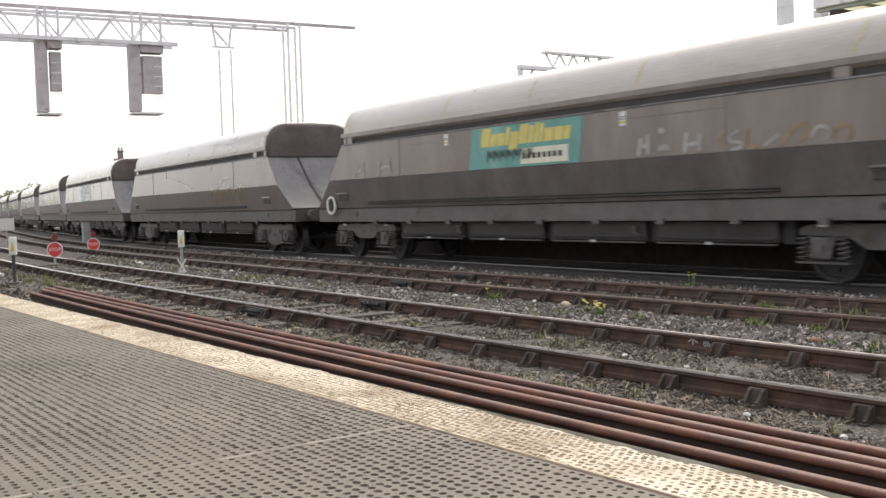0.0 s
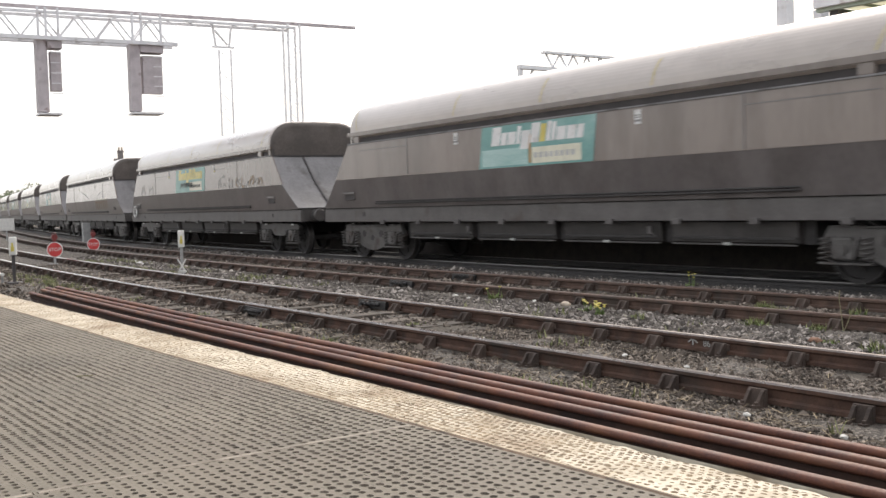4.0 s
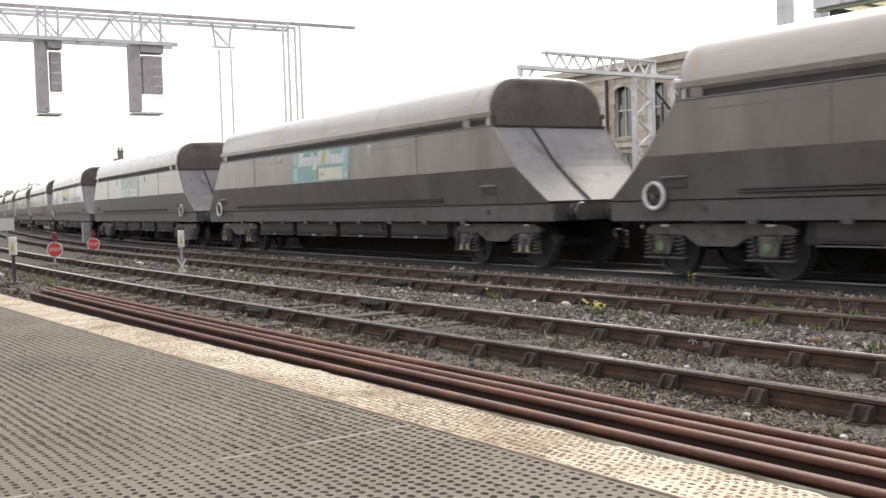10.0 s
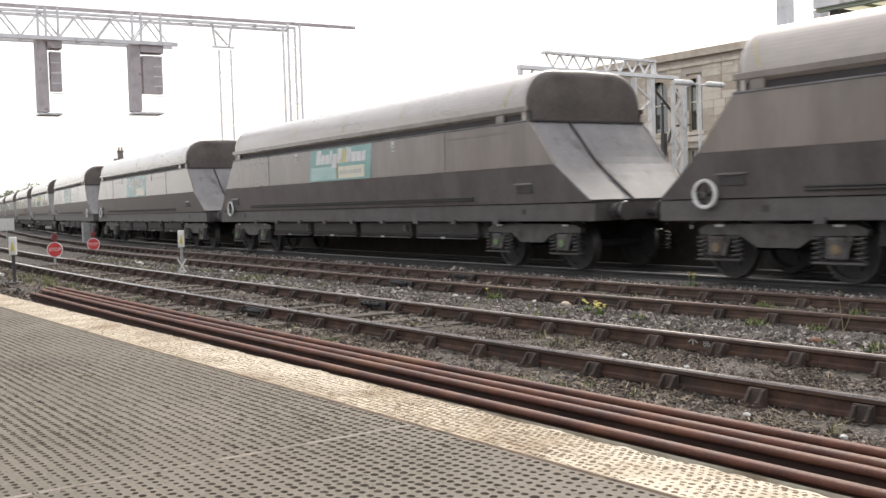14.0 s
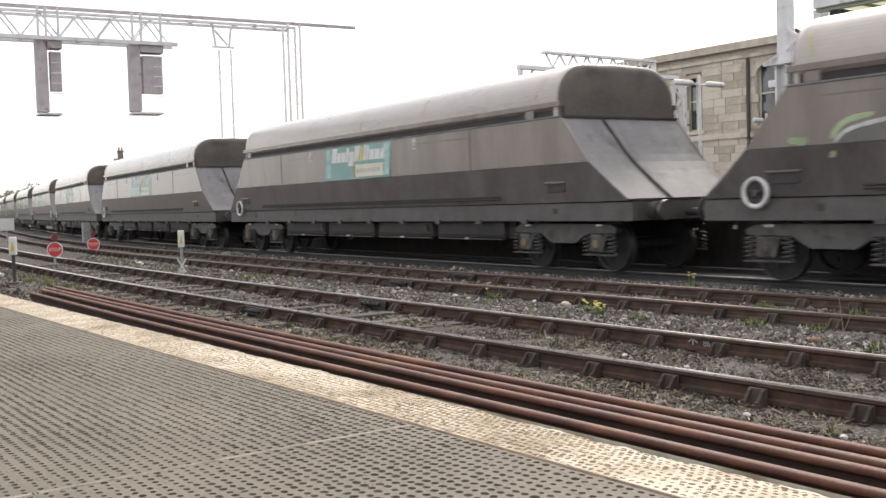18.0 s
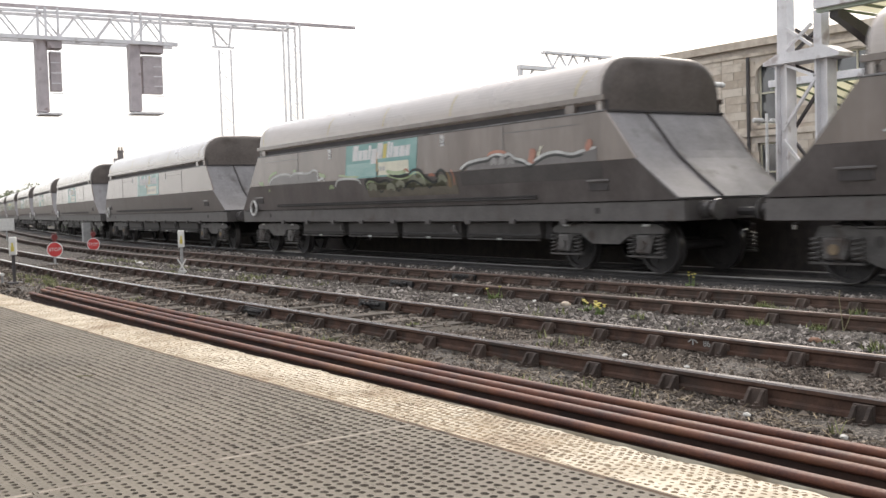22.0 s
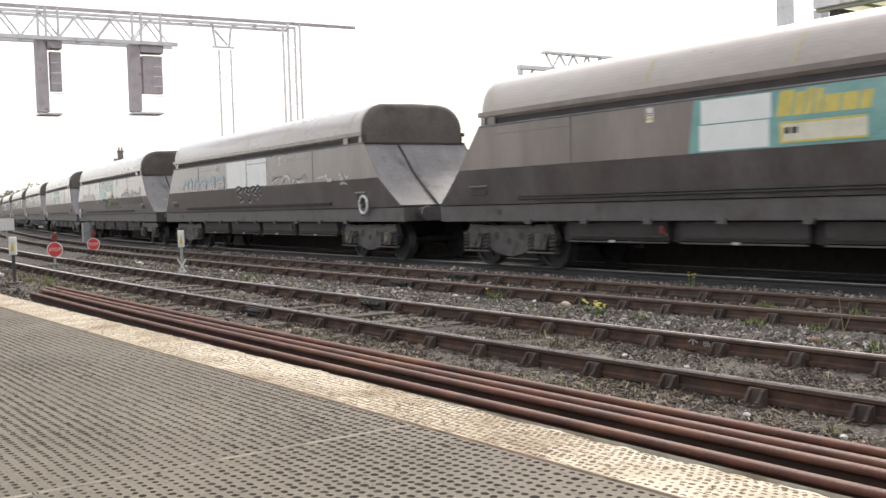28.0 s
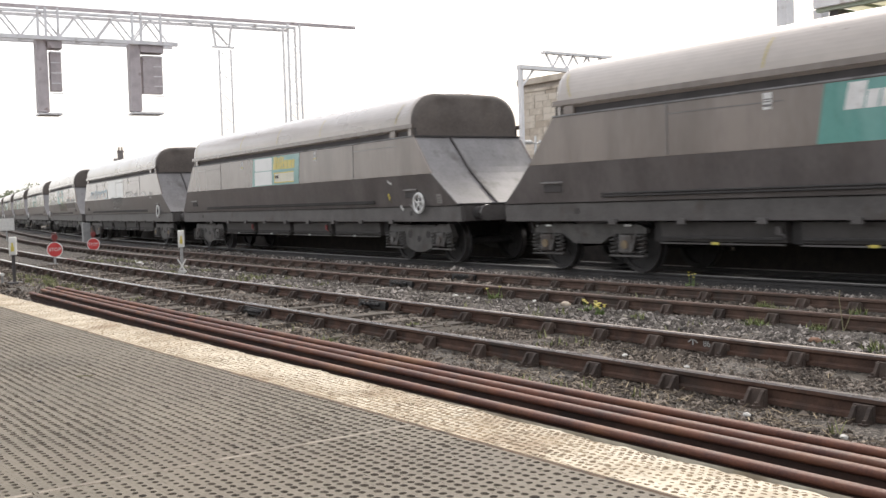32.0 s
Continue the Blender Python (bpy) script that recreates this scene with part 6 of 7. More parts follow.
# ---- the stone station building ----
def build_station(X0, X1, Y, H):
    g = thing("station_building", Matrix(), "long two-storey sandstone station building with arched openings", "building")
    # openings: edge and width
    bays = [(-34.25, 2.1), (-30.95, 1.1), (-28.9, 0.95), (-27.0, 0.80), (-23.7, 1.6)] + [(-20.6 + 3.1 * i, 1.7) for i in range(9)]
    # wall with real openings: piers, bands
    bm = B()
    t = 0.45
    lo, ho, lo2, ho2 = 0.9, 3.1, 3.75, 6.0
    edges = [X0] + [v for b, w in bays for v in (b, b + w)] + [X1]
    for i in range(0, len(edges), 2):
        box(bm, edges[i], edges[i + 1], Y, Y + t, -0.2, H)
    for b, w in bays:
        box(bm, b, b + w, Y + 0.002, Y + t - 0.002, ho, lo2)
        box(bm, b, b + w, Y + 0.002, Y + t - 0.002, ho2, H)
        box(bm, b, b + w, Y + 0.002, Y + t - 0.002, -0.2, lo)
    wall = part("wall", bm, M["mortar"], g, "weathered sandstone wall")
    rng = random.Random(8)
    # block faces on the stretch that shows between the wagons
    blocks = {}
    for bw in (0.55, 0.75, 0.95):
        q = B()
        box(q, 0, bw - 0.02, -0.03, 0.0, 0, 0.285)
        blocks[bw] = mesh_of("stone_block", q, M["stone"])
    count = 0
    for i in range(0, len(edges), 2):
        if edges[i] > -18 or count > 285:
            continue
        z = 1.0
        while z < H - 0.3:
            x = edges[i] + 0.01
            while x < edges[i + 1] - 0.3:
                room = edges[i + 1] - x
                bw = rng.choice([q for q in blocks if q <= room + 0.02] or [0.55])
                part("stone_block", blocks[bw], None, wall, m=pose(x, Y - 0.001, z))
                count += 1
                x += bw
            z += 0.30
    for b, w in bays:
        for z0, z1, nm in ((lo, ho, "door"), (lo2, ho2, "window")):
            bm = B()
            box(bm, b + 0.03, b + w - 0.03, Y + 0.20, Y + 0.23, z0, z1)
            win = part(nm, bm, M["glass"], g, "dark glazing")
            bm = B()
            for a in (b + 0.02, b + w / 2 - 0.03, b + w - 0.08):
                box(bm, a, a + 0.06, Y + 0.15, Y + 0.195, z0, z1)
            for zz in (z0, (z0 + z1) / 2, z1 - 0.06):
                box(bm, b + 0.085, b + w - 0.085, Y + 0.152, Y + 0.193, zz, zz + 0.06)
            part("frame", bm, M["wood_cream"], win, "cream window frame")
        bm = B()
        m = 10
        for i in range(m):
            a0, a1 = math.pi * i / m, math.pi * (i + 1) / m
            pts = []
            for r, a in ((w / 2, a0), (w / 2 + 0.24, a0), (w / 2 + 0.24, a1), (w / 2, a1)):
                pts.append((b + w / 2 + r * math.cos(a), ho2 - 0.45 + r * 0.62 * math.sin(a)))
            va = [bm.verts.new((p[0], Y - 0.06, p[1])) for p in pts]
            vb = [bm.verts.new((p[0], Y + 0.02, p[1])) for p in pts]
            bm.faces.new(va)
            for k in range(4):
                bm.faces.new((va[k], va[(k + 1) % 4], vb[(k + 1) % 4], vb[k]))
        bmesh.ops.remove_doubles(bm, verts=bm.verts, dist=0.001)
        part("arch", bm, M["stone"], g, "sandstone window arch")
        bm = B()
        box(bm, b - 0.12, b + w + 0.12, Y - 0.09, Y - 0.036, lo2 - 0.14, lo2 - 0.01)
        part("sill", bm, M["stone"], g, "sandstone sill")
    for z, h, dp in ((3.35, 0.2, 0.10), (H - 0.38, 0.12, 0.08), (H - 0.05, 0.28, 0.22)):
        bm = B()
        box(bm, X0 - 0.1, X1, Y - dp, Y - 0.035, z, z + h)
        part("string_course", bm, M["stone"], g, "sandstone string course")
    bm = B()
    prism(bm, [(Y - 0.1, H + 0.235), (Y + 4.2, H + 0.36), (Y + 8.8, H + 0.235)], X0 - 0.1, X1)
    part("roof", bm, M["slate"], g, "low slate roof")
    bm = B()
    box(bm, X0, X1, Y + t, Y + 8.4, -0.2, H + 0.2)
    part("rear_block", bm, M["mortar"], g)
    for b, w in bays[1::3]:
        bm = B()
        tube(bm, (b - 0.30, Y - 0.10, 0.9), (b - 0.30, Y - 0.10, H - 0.40), 0.065, 10)
        part("downpipe", bm, M["dark_steel"], g, "dark iron downpipe")


build_station(-36.9, 8.0, 31.6, 6.65)


# ---- far left: sheds and wooded bank ----
def build_house():
    g = thing("distant_house", pose(-178.7, 64.7, 0, 0, 0, 71), "distant house with a grey chimney above the train", "house")
    bm = B()
    box(bm, -5, 5, -4, 4, -0.2, 8.2)
    part("wall", bm, M["stone"], g, "stone walls")
    bm = B()
    prism(bm, [(-4.4, 8.1), (0, 10.8), (4.4, 8.1)], -5.3, 5.3)
    part("roof", bm, M["slate"], g, "grey slate roof")
    bm = B()
    box(bm, -4.6, -3.6, -0.55, 0.55, 10.0, 12.2, bevel=0.04)
    box(bm, -4.7, -3.5, -0.65, 0.65, 11.9, 12.1)
    ch = part("chimney", bm, M["slate"], g, "grey chimney stack")
    for x in (-4.35, -3.85):
        bm = B()
        tube(bm, (x, 0, 12.2), (x, 0, 12.75), 0.18, 10)
        part("chimney_pot", bm, M["stone"], ch, "buff chimney pot")


def clump_cloud(centres, sizes, seed, per):
    """Many small leaf clumps round each centre, as one mesh's vertices and faces."""
    rng = np.random.default_rng(seed)
    vs, fs = [], []
    for c, r in zip(centres, sizes):
        for _ in range(per):
            v = rng.normal(size=3)
            v /= np.linalg.norm(v)
            p = np.array(c) + v * np.array((r, r, r * 0.8)) * rng.uniform(0.45, 1.0)
            e = r * rng.uniform(0.05, 0.11)
            b = len(vs)
            for _k in range(3):
                a = p + rng.normal(size=3) * e
                q = p + rng.normal(size=3) * e
                w = p + rng.normal(size=3) * e
                vs += [tuple(a), tuple(q), tuple(w)]
                fs.append((b, b + 1, b + 2))
                b += 3
    return vs, fs


def build_wood():
    rng = random.Random(5)
    cs, rs = [], []
    for i in range(110):
        f = rng.random()
        x = -330 + 130 * f + rng.uniform(-12, 12)
        y = 40 + 150 * f + rng.uniform(-15, 25)
        r = rng.uniform(2.6, 4.4)
        cs.append((x, y, r * 0.8 + rng.uniform(0, 4.5)))
        rs.append(r)
    vs, fs = clump_cloud(cs, rs, 4, 240)
    me = bpy.data.meshes.new("far_wood")
    me.from_pydata(vs, [], fs)
    me.materials.append(M["hill"])
    tagged(new("far_wood", me), "distant wooded bank beyond the line", "trees", kind="stuff")


build_house()
build_wood()


# ---- small things by the tracks ----
def build_stop_sign(s, d, z, post_base):
    g = thing("stop_sign", spot(s, d, 0, 0), "round red stop sign with a lamp, standing in the track", "sign", "stop boards on the sidings")
    q = pose(0, 0, z, 0, 90, -25)
    bm = B()
    tube(bm, q @ Vector((0, 0, -0.012)), q @ Vector((0, 0, 0.0)), 0.225, 32)
    disc = part("disc", bm, M["white"], g, "white-rimmed disc")
    bm = B()
    tube(bm, q @ Vector((0, 0, 0.001)), q @ Vector((0, 0, 0.006)), 0.20, 32)
    part("face", bm, M["red"], disc, "red face")
    cu = bpy.data.curves.new("stop_word", "FONT")
    cu.body, cu.size, cu.align_x, cu.align_y, cu.extrude = "STOP", 0.145, "CENTER", "CENTER", 0.002
    cu.materials.append(M["white"])
    word = new("lettering", cu)
    word.parent = disc
    word.matrix_basis = pose(0, 0, z, 0, 0, -25) @ Matrix.Translation((0.010, 0, 0)) @ pose(0, 0, 0, 90, 0, 90)
    tagged(word, "white word STOP")
    bm = B()
    box(bm, -0.045, -0.015, -0.03, 0.03, post_base, z - 0.1)
    box(bm, -0.12, 0.08, -0.16, 0.16, post_base, post_base + 0.03)
    part("stand", bm, M["grey"], g, "short grey stand")
    bm = B()
    tube(bm, (-0.03, 0.0, z + 0.22), (-0.03, 0, z + 0.30), 0.05, 12)
    tube(bm, (-0.08, 0.0, z + 0.36), (0.05, 0, z + 0.36), 0.085, 16)
    torus(bm, (-0.03, 0, z + 0.43), 0.06, 0.008, "x", 14, 5)
    part("lamp", bm, M["lamp_red"], g, "dark red lamp")


build_stop_sign(-30.2, 7.0, 0.25, -0.18)
build_stop_sign(-36.9, 9.5, 0.16, -0.18)


def ground_signal(s, d, label, lattice):
    g = thing("ground_signal", spot(s, d, 0, 70), label, "signal", "white trackside boxes")
    bm = B()
    box(bm, -0.07, 0.07, -0.08, 0.08, 0.44, 0.82, bevel=0.02)
    h = part("head", bm, M["box_white"], g, "white enamelled box")
    bm = B()
    box(bm, -0.03, 0.035, -0.088, -0.081, 0.52, 0.62)
    box(bm, -0.015, 0.02, -0.088, -0.081, 0.62, 0.70)
    part("mark", bm, M["yellow"], h, "faded yellow mark")
    bm = B()
    tube(bm, (0, 0, -0.17), (0, 0, 0.44), 0.035, 10)
    part("post", bm, M["grey"] if lattice else M["dark_steel"], g, "slim steel post")
    if lattice:
        for a, b in (((-0.09, -0.1, -0.12), (0.09, -0.1, 0.18)), ((0.09, -0.1, -0.12), (-0.09, -0.1, 0.18))):
            bm = B()
            bar(bm, a, b, 0.03)
            part("strut", bm, M["box_white"], g, "pale strut")
        bm = B()
        box(bm, -0.075, 0.075, -0.075, 0.075, -0.18, -0.08, bevel=0.015)
        part("base", bm, M["box_white"], g, "pale base")
    else:
        bm = B()
        box(bm, -0.14, 0.14, -0.14, 0.14, -0.2, -0.12, bevel=0.015)
        part("base", bm, M["dark_steel"], g, "dark base plate")


ground_signal(-21.95, 8.07, "white ground signal box on a short post in the grass", True)
ground_signal(-22.3, 4.6, "white ground signal box on a dark post", False)

g = thing("pipe_rail", spot(-23.6, 4.45), "short white pipe rail on the ballast", "pipe")
bm = B()
tube(bm, (-1.6, 0, 0.02), (0.9, 0, 0.02), 0.03, 10)
part("pipe", bm, M["box_white"], g, "white pipe")
for x in (-1.5, 0.8):
    bm = B()
    tube(bm, (x, 0, -0.2), (x, 0, 0.02), 0.025, 8)
    part("pipe_leg", bm, M["grey"], g)

g = thing("notice_board", spot(-62.2, 9.0), "pale blank notice board on a post", "sign")
bm = B()
box(bm, -0.02, 0.02, -0.42, 0.42, 0.42, 1.12, bevel=0.006)
part("board", bm, M["box_white"], g, "pale board")
bm = B()
tube(bm, (-0.05, 0, -0.2), (-0.05, 0, 1.0), 0.04, 10)
part("post", bm, M["grey"], g)

g = thing("relay_cabinet", spot(-50.0, 11.6), "grey lineside relay cabinet", "cabinet")
bm = B()
box(bm, -0.2, 0.2, -0.18, 0.18, -0.18, 0.82, bevel=0.02)
part("body", bm, M["grey"], g, "grey steel body")
bm = B()
box(bm, 0.2, 0.215, -0.15, 0.15, -0.05, 0.74, bevel=0.005)
part("door", bm, M["grey"], g)


# ---- weeds, flowers, litter ----
def leaf_mesh(name, n, length, width, spread, material, seed, droop=0.5):
    rng = np.random.default_rng(seed)
    vs, fs = [], []
    for _ in range(n):
        a = rng.uniform(0, 2 * math.pi)
        ln, w = length * rng.uniform(0.5, 1.1), width * rng.uniform(0.6, 1.2)
        r0 = spread * rng.uniform(0, 1) ** 0.7
        out = rng.uniform(0.25, 0.9)
        ca, sa = math.cos(a), math.sin(a)
        b0 = rng.uniform(0, 2 * math.pi)
        bx, by = r0 * math.cos(b0), r0 * math.sin(b0)
        b = len(vs)
        for f, ww in ((0, 0.5), (0.5, 1.0), (1.0, 0.08)):
            h = ln * (f * (1 - out * 0.5) - droop * out * f * f * 0.5)
            x = ln * out * f
            for sd in (-1, 1):
                vs.append((bx + x * ca - sd * w * ww * sa / 2, by + x * sa + sd * w * ww * ca / 2, max(h, 0.002)))
        fs += [(b, b + 1, b + 3, b + 2), (b + 2, b + 3, b + 5, b + 4)]
    me = bpy.data.meshes.new(name)
    me.from_pydata(vs, [], fs)
    me.materials.append(material)
    return me


def flower_clump(s, d, heads, seed, label, h=0.16, z=None):
    rng = random.Random(seed)
    g = thing("flower_clump", spot(s, d, ZG if z is None else z), label, "flowers", "yellow wildflowers in the ballast")
    part("leaves", leaf_mesh("leaves", 26, 0.13, 0.025, 0.08, M["leaf"], seed), None, g, "small green leaves")
    for i in range(heads):
        x, y, hh = rng.uniform(-0.11, 0.11), rng.uniform(-0.08, 0.08), h * rng.uniform(0.7, 1.1)
        bm = B()
        tube(bm, (x * 0.6, y * 0.6, 0), (x, y, hh), 0.004, 5)
        st = part("stem", bm, M["leaf"], g)
        bm = B()
        for k in range(9):
            a = 2 * math.pi * k / 9
            q = pose(x, y, hh, 0, 0, math.degrees(a))
            v = [bm.verts.new(q @ Vector(p)) for p in ((0, -0.006, 0), (0.026, -0.008, 0.012), (0.026, 0.008, 0.012), (0, 0.006, 0))]
            bm.faces.new(v)
        tube(bm, (x, y, hh - 0.004), (x, y, hh + 0.008), 0.012, 8)
        part("flower_head", bm, M["petal"], st, "yellow petals")


flower_clump(-8.9, 8.68, 9, 1, "yellow wildflowers growing between the tracks", 0.14)
flower_clump(-9.35, 8.86, 6, 2, "yellow wildflowers growing between the tracks", 0.14)
flower_clump(-10.6, 12.2, 6, 3, "tall yellow wildflowers beside the train's track", 0.22)
flower_clump(-11.6, 9.12, 3, 4, "small weed with dull flowers between the tracks", 0.18)


def weed(s, d, n, length, seed, label, spread=0.09):
    g = thing("weed_tuft", spot(s, d, ZG), label, "weed", "weeds in the ballast")
    part("blades", leaf_mesh("blades", n, length, 0.012, spread, M["grass"], seed, 0.4), None, g, "thin green blades")
    part("leaves", leaf_mesh("leaves", n // 3, length * 0.6, 0.03, spread, M["leaf"], seed + 50), None, g, "small green leaves")


for i, (s, d, n, ln) in enumerate(((-6.88, 9.06, 80, 0.15), (-6.2, 9.15, 60, 0.12), (-5.03, 8.28, 34, 0.17), (-7.9, 10.5, 70, 0.14), (-7.6, 10.35, 50, 0.10), (-6.7, 10.6, 40, 0.14), (-5.6, 8.45, 50, 0.07), (-11.56, 9.12, 40, 0.16),
                                   (-6.05, 5.05, 40, 0.10), (-9.3, 5.15, 30, 0.09), (-9.8, 6.6, 30, 0.08), (-4.75, 8.05, 22, 0.15), (-8.35, 8.75, 30, 0.12), (-12.9, 5.2, 30, 0.08))):
    weed(s, d, n, ln, 100 + i, "green weed tuft growing in the ballast", 0.12)
bm = B()
for a, b in (((0, 0, 0), (-0.06, 0.02, 0.34)), ((0, 0, 0), (0.10, 0.02, 0.25)), ((-0.06, 0.02, 0.34), (-0.05, 0.02, 0.42))):
    tube(bm, a, b, 0.006, 5, 0.004)
g = thing("dry_stalk", spot(-5.95, 9.22, ZG), "dry pale weed stalk standing in the ballast", "weed")
part("stalk", bm, M["dry"], g)


def build_grass():
    """Thin grass along the middle strip and by the far signals."""
    rng = np.random.default_rng(12)
    vs, fs = [], []
    spots = []
    for s0, s1, d0, d1, n in ((-32, -16, 7.6, 8.9, 650), (-26, -16, 4.95, 5.5, 80), (-24, -19, 4.7, 5.4, 40), (-14, -4, 7.7, 8.9, 25), (-13, -3, 4.95, 5.5, 12), (-13, -5, 6.0, 6.9, 12), (-11, -4, 9.7, 10.5, 20)):
        for _ in range(n):
            s, d = rng.uniform(s0, s1), rng.uniform(d0, d1)
            if noise.noise((s * 0.55, d * 0.9, 4)) > -0.05:
                spots.append((s, d))
    for s, d in spots:
        o = at(s, d, ZG)
        for _ in range(7):
            a, ln, w = rng.uniform(0, 6.28), rng.uniform(0.04, 0.11), rng.uniform(0.006, 0.012)
            x, y = o.x + rng.normal() * 0.04, o.y + rng.normal() * 0.04
            lean = rng.uniform(0.2, 0.8) * ln
            b = len(vs)
            ca, sa = math.cos(a), math.sin(a)
            vs += [(x - w * sa, y + w * ca, o.z), (x + w * sa, y - w * ca, o.z), (x + lean * ca, y + lean * sa, o.z + ln)]
            fs.append((b, b + 1, b + 2))
    me = bpy.data.meshes.new("grass")
    me.from_pydata(vs, [], fs)
    me.materials.append(M["grass"])
    tagged(new("grass", me), "thin rough grass between the tracks", "grass", kind="stuff")


build_grass()


def build_straw():
    """Dead stems and straw lying about, thickest between the spare rails and the near track."""
    rng = np.random.default_rng(31)
    vs, fs = [], []
    for s0, s1, d0, d1, n in ((-12, -2.5, 4.76, 5.62, 1500), (-9, -2.5, 5.85, 7.1, 350), (-14, -4, 7.4, 9.2, 420), (-13, -4, 10.9, 11.4, 120)):
        for _ in range(n):
            s, d = rng.uniform(s0, s1), rng.uniform(d0, d1)
            if noise.noise((s * 1.1, d * 1.6, 9)) < -0.02:
                continue
            o = at(s, d, ZG + rng.uniform(0.012, 0.035))
            a, ln, w = rng.uniform(0, 6.28), rng.uniform(0.03, 0.12), rng.uniform(0.0022, 0.0045)
            ca, sa, up = math.cos(a), math.sin(a), rng.uniform(-0.01, 0.03)
            b = len(vs)
            vs += [(o.x - w * sa, o.y + w * ca, o.z), (o.x + w * sa, o.y - w * ca, o.z), (o.x + ln * ca + w * sa, o.y + ln * sa - w * ca, o.z + up), (o.x + ln * ca - w * sa, o.y + ln * sa + w * ca, o.z + up)]
            fs.append((b, b + 1, b + 2, b + 3))
    me = bpy.data.meshes.new("straw")
    me.from_pydata(vs, [], fs)
    me.materials.append(M["straw"])
    tagged(new("straw", me), "dead straw and stems lying on the ballast", "straw", kind="stuff")


build_straw()


def build_stones():
    """Loose ballast: many small angular stones, each with its own shape."""
    rng = np.random.default_rng(21)
    base = np.array([(1, 0, 0), (-1, 0, 0), (0, 1, 0), (0, -1, 0), (0, 0, 1), (0, 0, -1)], float)
    tri = np.array([(0, 2, 4), (2, 1, 4), (1, 3, 4), (3, 0, 4), (2, 0, 5), (1, 2, 5), (3, 1, 5), (0, 3, 5)])
    for name, zones, m, label in (
        ("ballast_stones", ((-12, 0.5, 7.32, 9.25, 30000, 0.0165, 0.0), (-12, 0.5, 7.4, 9.2, 1100, 0.027, 0.0), (-34, -12, 7.4, 9.2, 9000, 0.027, 0.0), (-13, 0.5, 10.9, 11.75, 5000, 0.021, 0.0), (-40, -13, 10.9, 11.75, 3000, 0.032, 0.0), (-17, 0.5, 12.05, 12.42, 4200, 0.020, 0.012), (-17, 0.5, 12.42, 12.8, 260, 0.016, 0.018), (-40, -17, 12.1, 12.6, 2000, 0.026, 0.018)), M["stones"], "loose grey ballast stones between the tracks"),
        ("track_stones", ((-9, 0.5, 4.78, 7.32, 42000, 0.0120, 0.0), (-14, 0.5, 4.85, 7.3, 900, 0.023, 0.0), (-30, -9, 4.85, 7.3, 9000, 0.023, 0.0), (-14, 0.5, 9.25, 10.9, 11000, 0.0185, 0.0), (-30, -14, 9.2, 10.95, 5000, 0.027, 0.0), (-20, 0.5, 2.6, 4.85, 5000, 0.022, 0.0), (-28, -17, 1.3, 5.4, 2500, 0.03, 0.0)), M["stones_rusty"], "rust-stained small stones in the tracks")):
        V, F = [], []
        k = 0
        for s0, s1, d0, d1, n, r, dz in zones:
            s = rng.uniform(s0, s1, n)
            d = rng.uniform(d0, d1, n)
            a = s / RM
            px, py = (RC - d) * np.sin(a), RC - (RC - d) * np.cos(a)
            size = r * np.exp(rng.normal(0, 0.33, n))
            sc = size[:, None] * rng.uniform(0.6, 1.25, (n, 3)) * np.array((1, 1, 0.75))
            pts = base[None] * sc[:, None, :] * rng.uniform(0.75, 1.25, (n, 6, 3)) + rng.normal(0, 0.22, (n, 6, 3)) * size[:, None, None]
            ang = rng.uniform(0, 2 * np.pi, n)
            ca, sa = np.cos(ang), np.sin(ang)
            x = pts[..., 0] * ca[:, None] - pts[..., 1] * sa[:, None]
            y = pts[..., 0] * sa[:, None] + pts[..., 1] * ca[:, None]
            z = pts[..., 2] + ZG + dz + size[:, None] * 0.25
            V.append(np.stack([x + px[:, None], y + py[:, None], z], -1).reshape(-1, 3))
            F.append((tri[None] + 6 * np.arange(n)[:, None, None] + k).reshape(-1, 3))
            k += 6 * n
        V, F = np.concatenate(V), np.concatenate(F)
        me = bpy.data.meshes.new(name)
        me.from_pydata(V.tolist(), [], F.tolist())
        me.materials.append(m)
        tagged(new(name, me), label, "stones", kind="stuff")


build_stones()


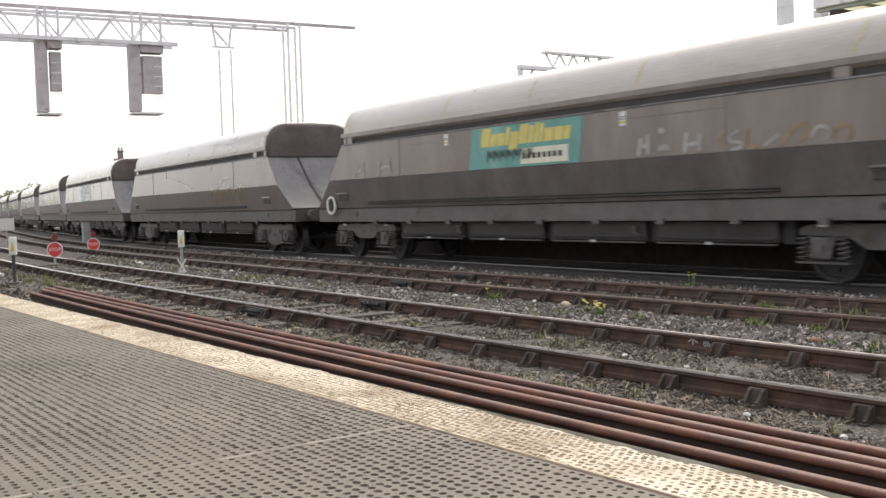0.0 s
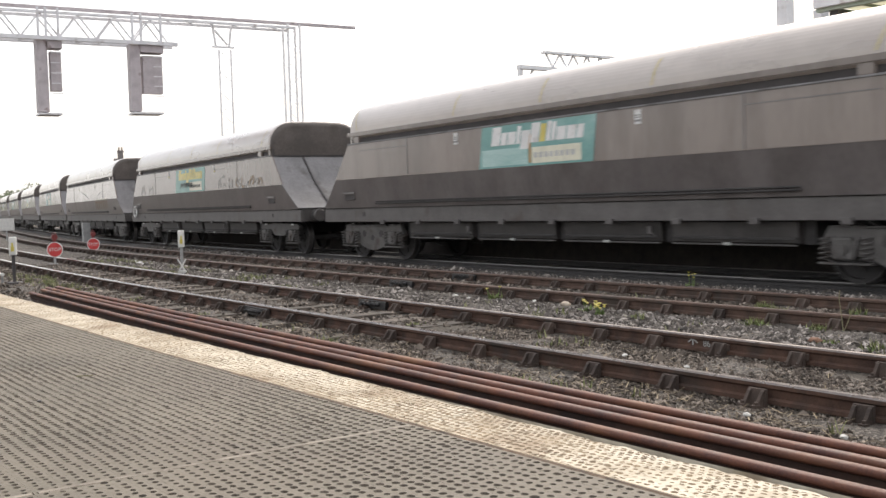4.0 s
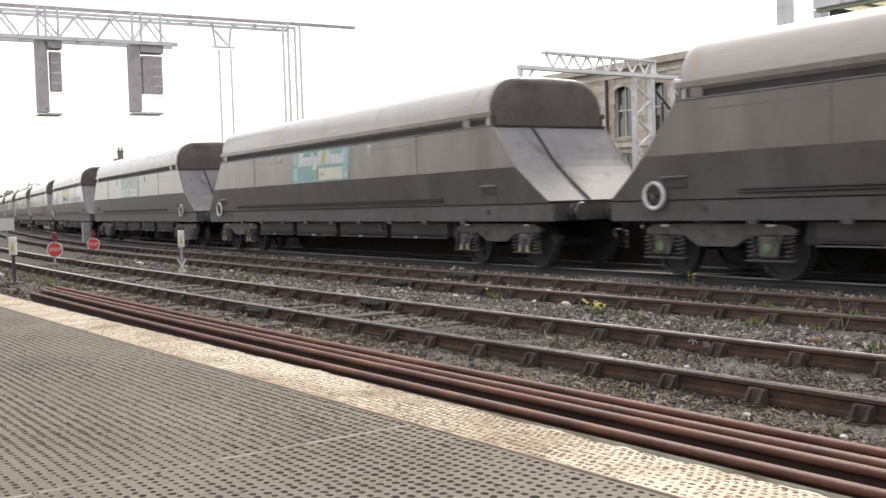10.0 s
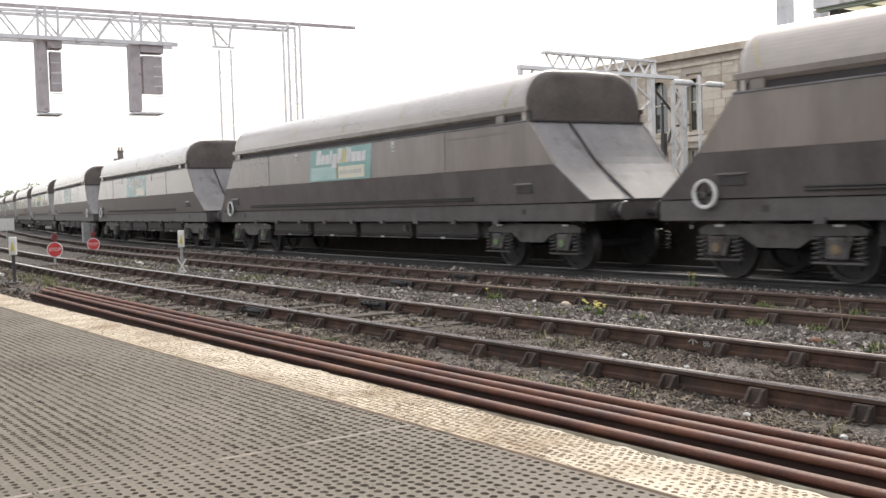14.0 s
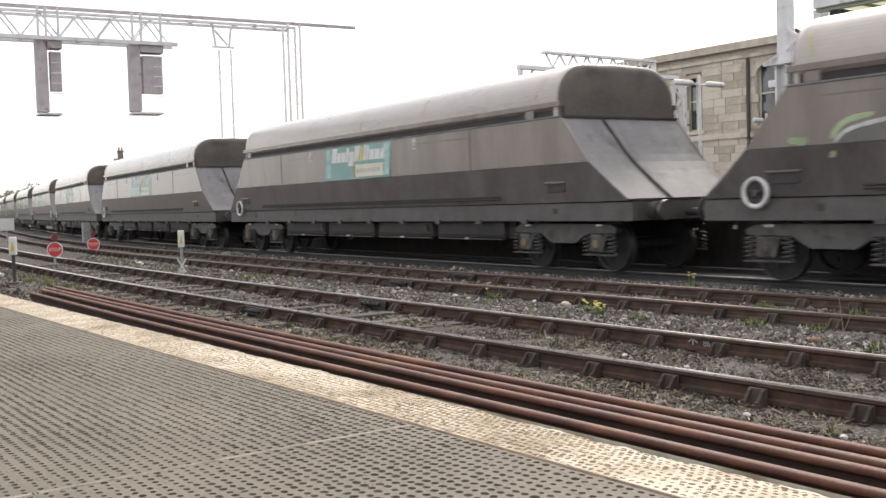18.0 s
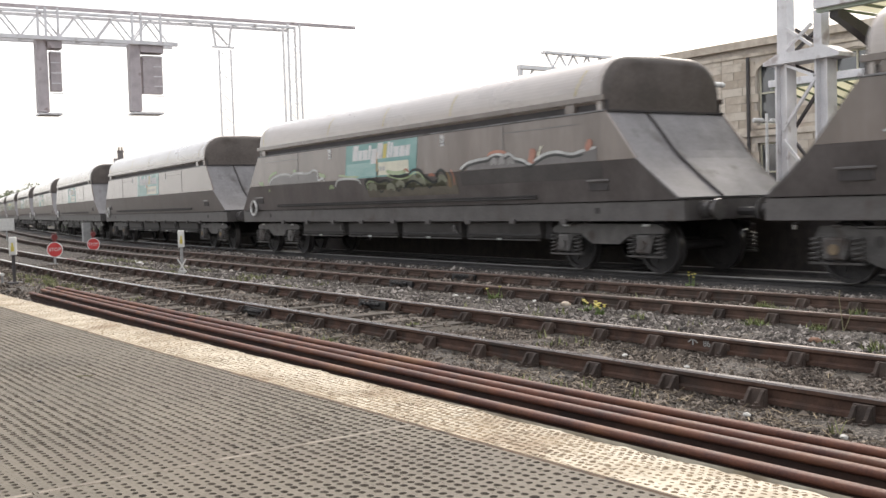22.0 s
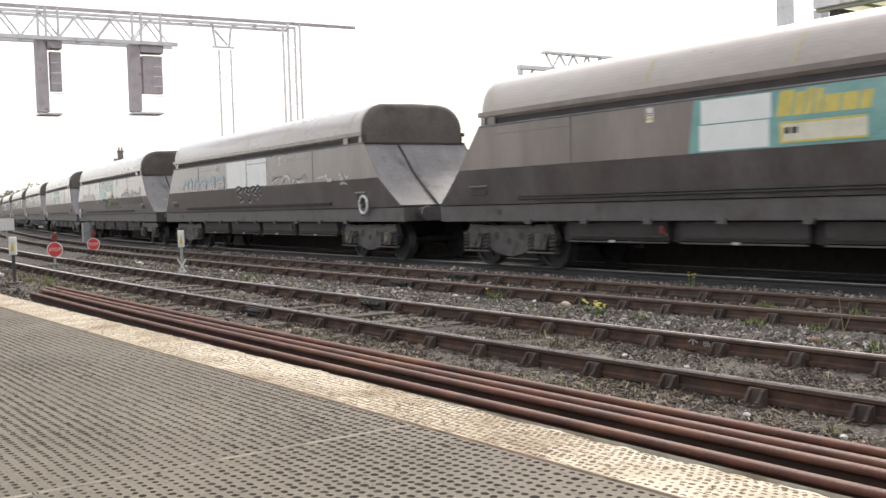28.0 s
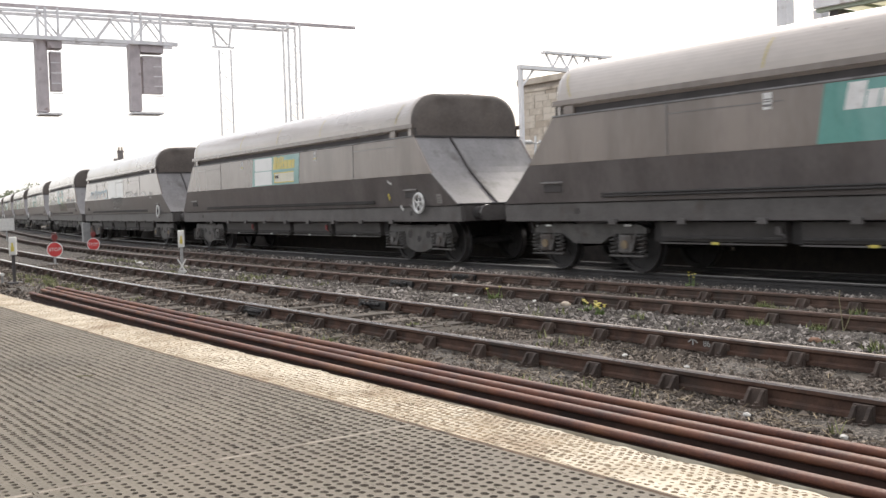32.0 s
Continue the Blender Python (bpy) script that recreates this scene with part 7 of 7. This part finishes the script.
def litter(s, d, size, seed, label, material):
    bm = B()
    bmesh.ops.create_icosphere(bm, subdivisions=2, radius=size)
    for v in bm.verts:
        v.co = Vector((v.co.x, v.co.y * 0.8, v.co.z * 0.55)) * (1 + 0.35 * noise.noise(v.co * (1.3 / size) + Vector((seed, 0, 0))))
    solid("pale_stone", bm, material, label, "stone", "pale lumps on the ballast", m=spot(s, d, ZG + size * 0.35, seed * 40))


for i, (px_s, px_d, size) in enumerate(((-10.75, 9.2, 0.045), (-11.9, 10.4, 0.045), (-3.35, 5.25, 0.03), (-4.1, 5.35, 0.03), (-11.9, 8.9, 0.04), (-6.4, 6.6, 0.03), (-5.6, 6.5, 0.03), (-4.9, 6.3, 0.035), (-8.2, 6.4, 0.035), (-12.4, 9.0, 0.045), (-27.6, 8.7, 0.08), (-26.9, 8.6, 0.06), (-28.6, 8.85, 0.07))):
    litter(px_s, px_d, size, i + 1, "pale stone lying on the ballast", M["debris"])

litter(-10.0, 9.1, 0.085, 3, "brownish lump of stone on the ballast", M["stone"])
litter(-5.72, 8.42, 0.06, 5, "broken piece of orange-red brick on the ballast", M["brick_bit"])

# specks on the platform
bm = B()
tube(bm, at(-2.275, 0.658, ZP + 0.003), at(-2.252, 0.688, ZP + 0.004), 0.0014, 6, 0.0010)
solid("twig", bm, M["dry"], "short dark twig lying on the platform pavers", "twig")
bm = B()
bmesh.ops.create_icosphere(bm, subdivisions=2, radius=0.0045)
for v in bm.verts:
    v.co.z *= 0.45
solid("pebble", bm, M["dark_steel"], "tiny dark pebble on the platform pavers", "stone", m=spot(-2.03, 0.515, ZP + 0.002))

# chalked number on the web of a rail
mark = bpy.data.curves.new("rail_mark", "FONT")
mark.body, mark.size, mark.extrude = "86", 0.085, 0.0008
mark.materials.append(M["chalk"])
word = new("chalk_number", mark)
word.parent = bpy.data.objects["track_near"]
word.matrix_basis = spot(-6.03, D1 + GAUGE - 0.014, -0.100) @ pose(0, 0, 0, 90, 0, 0)
tagged(word, "chalked white number")
bm = B()
for a, b in (((-6.20, -0.075), (-6.145, -0.042)), ((-6.145, -0.042), (-6.09, -0.075)), ((-6.145, -0.10), (-6.145, -0.046))):
    bar(bm, at(a[0], D1 + GAUGE - 0.016, a[1]), at(b[0], D1 + GAUGE - 0.016, b[1]), 0.009)
part("chalk_arrow", bm, M["chalk"], bpy.data.objects["track_near"], "chalked white arrow")

motions()
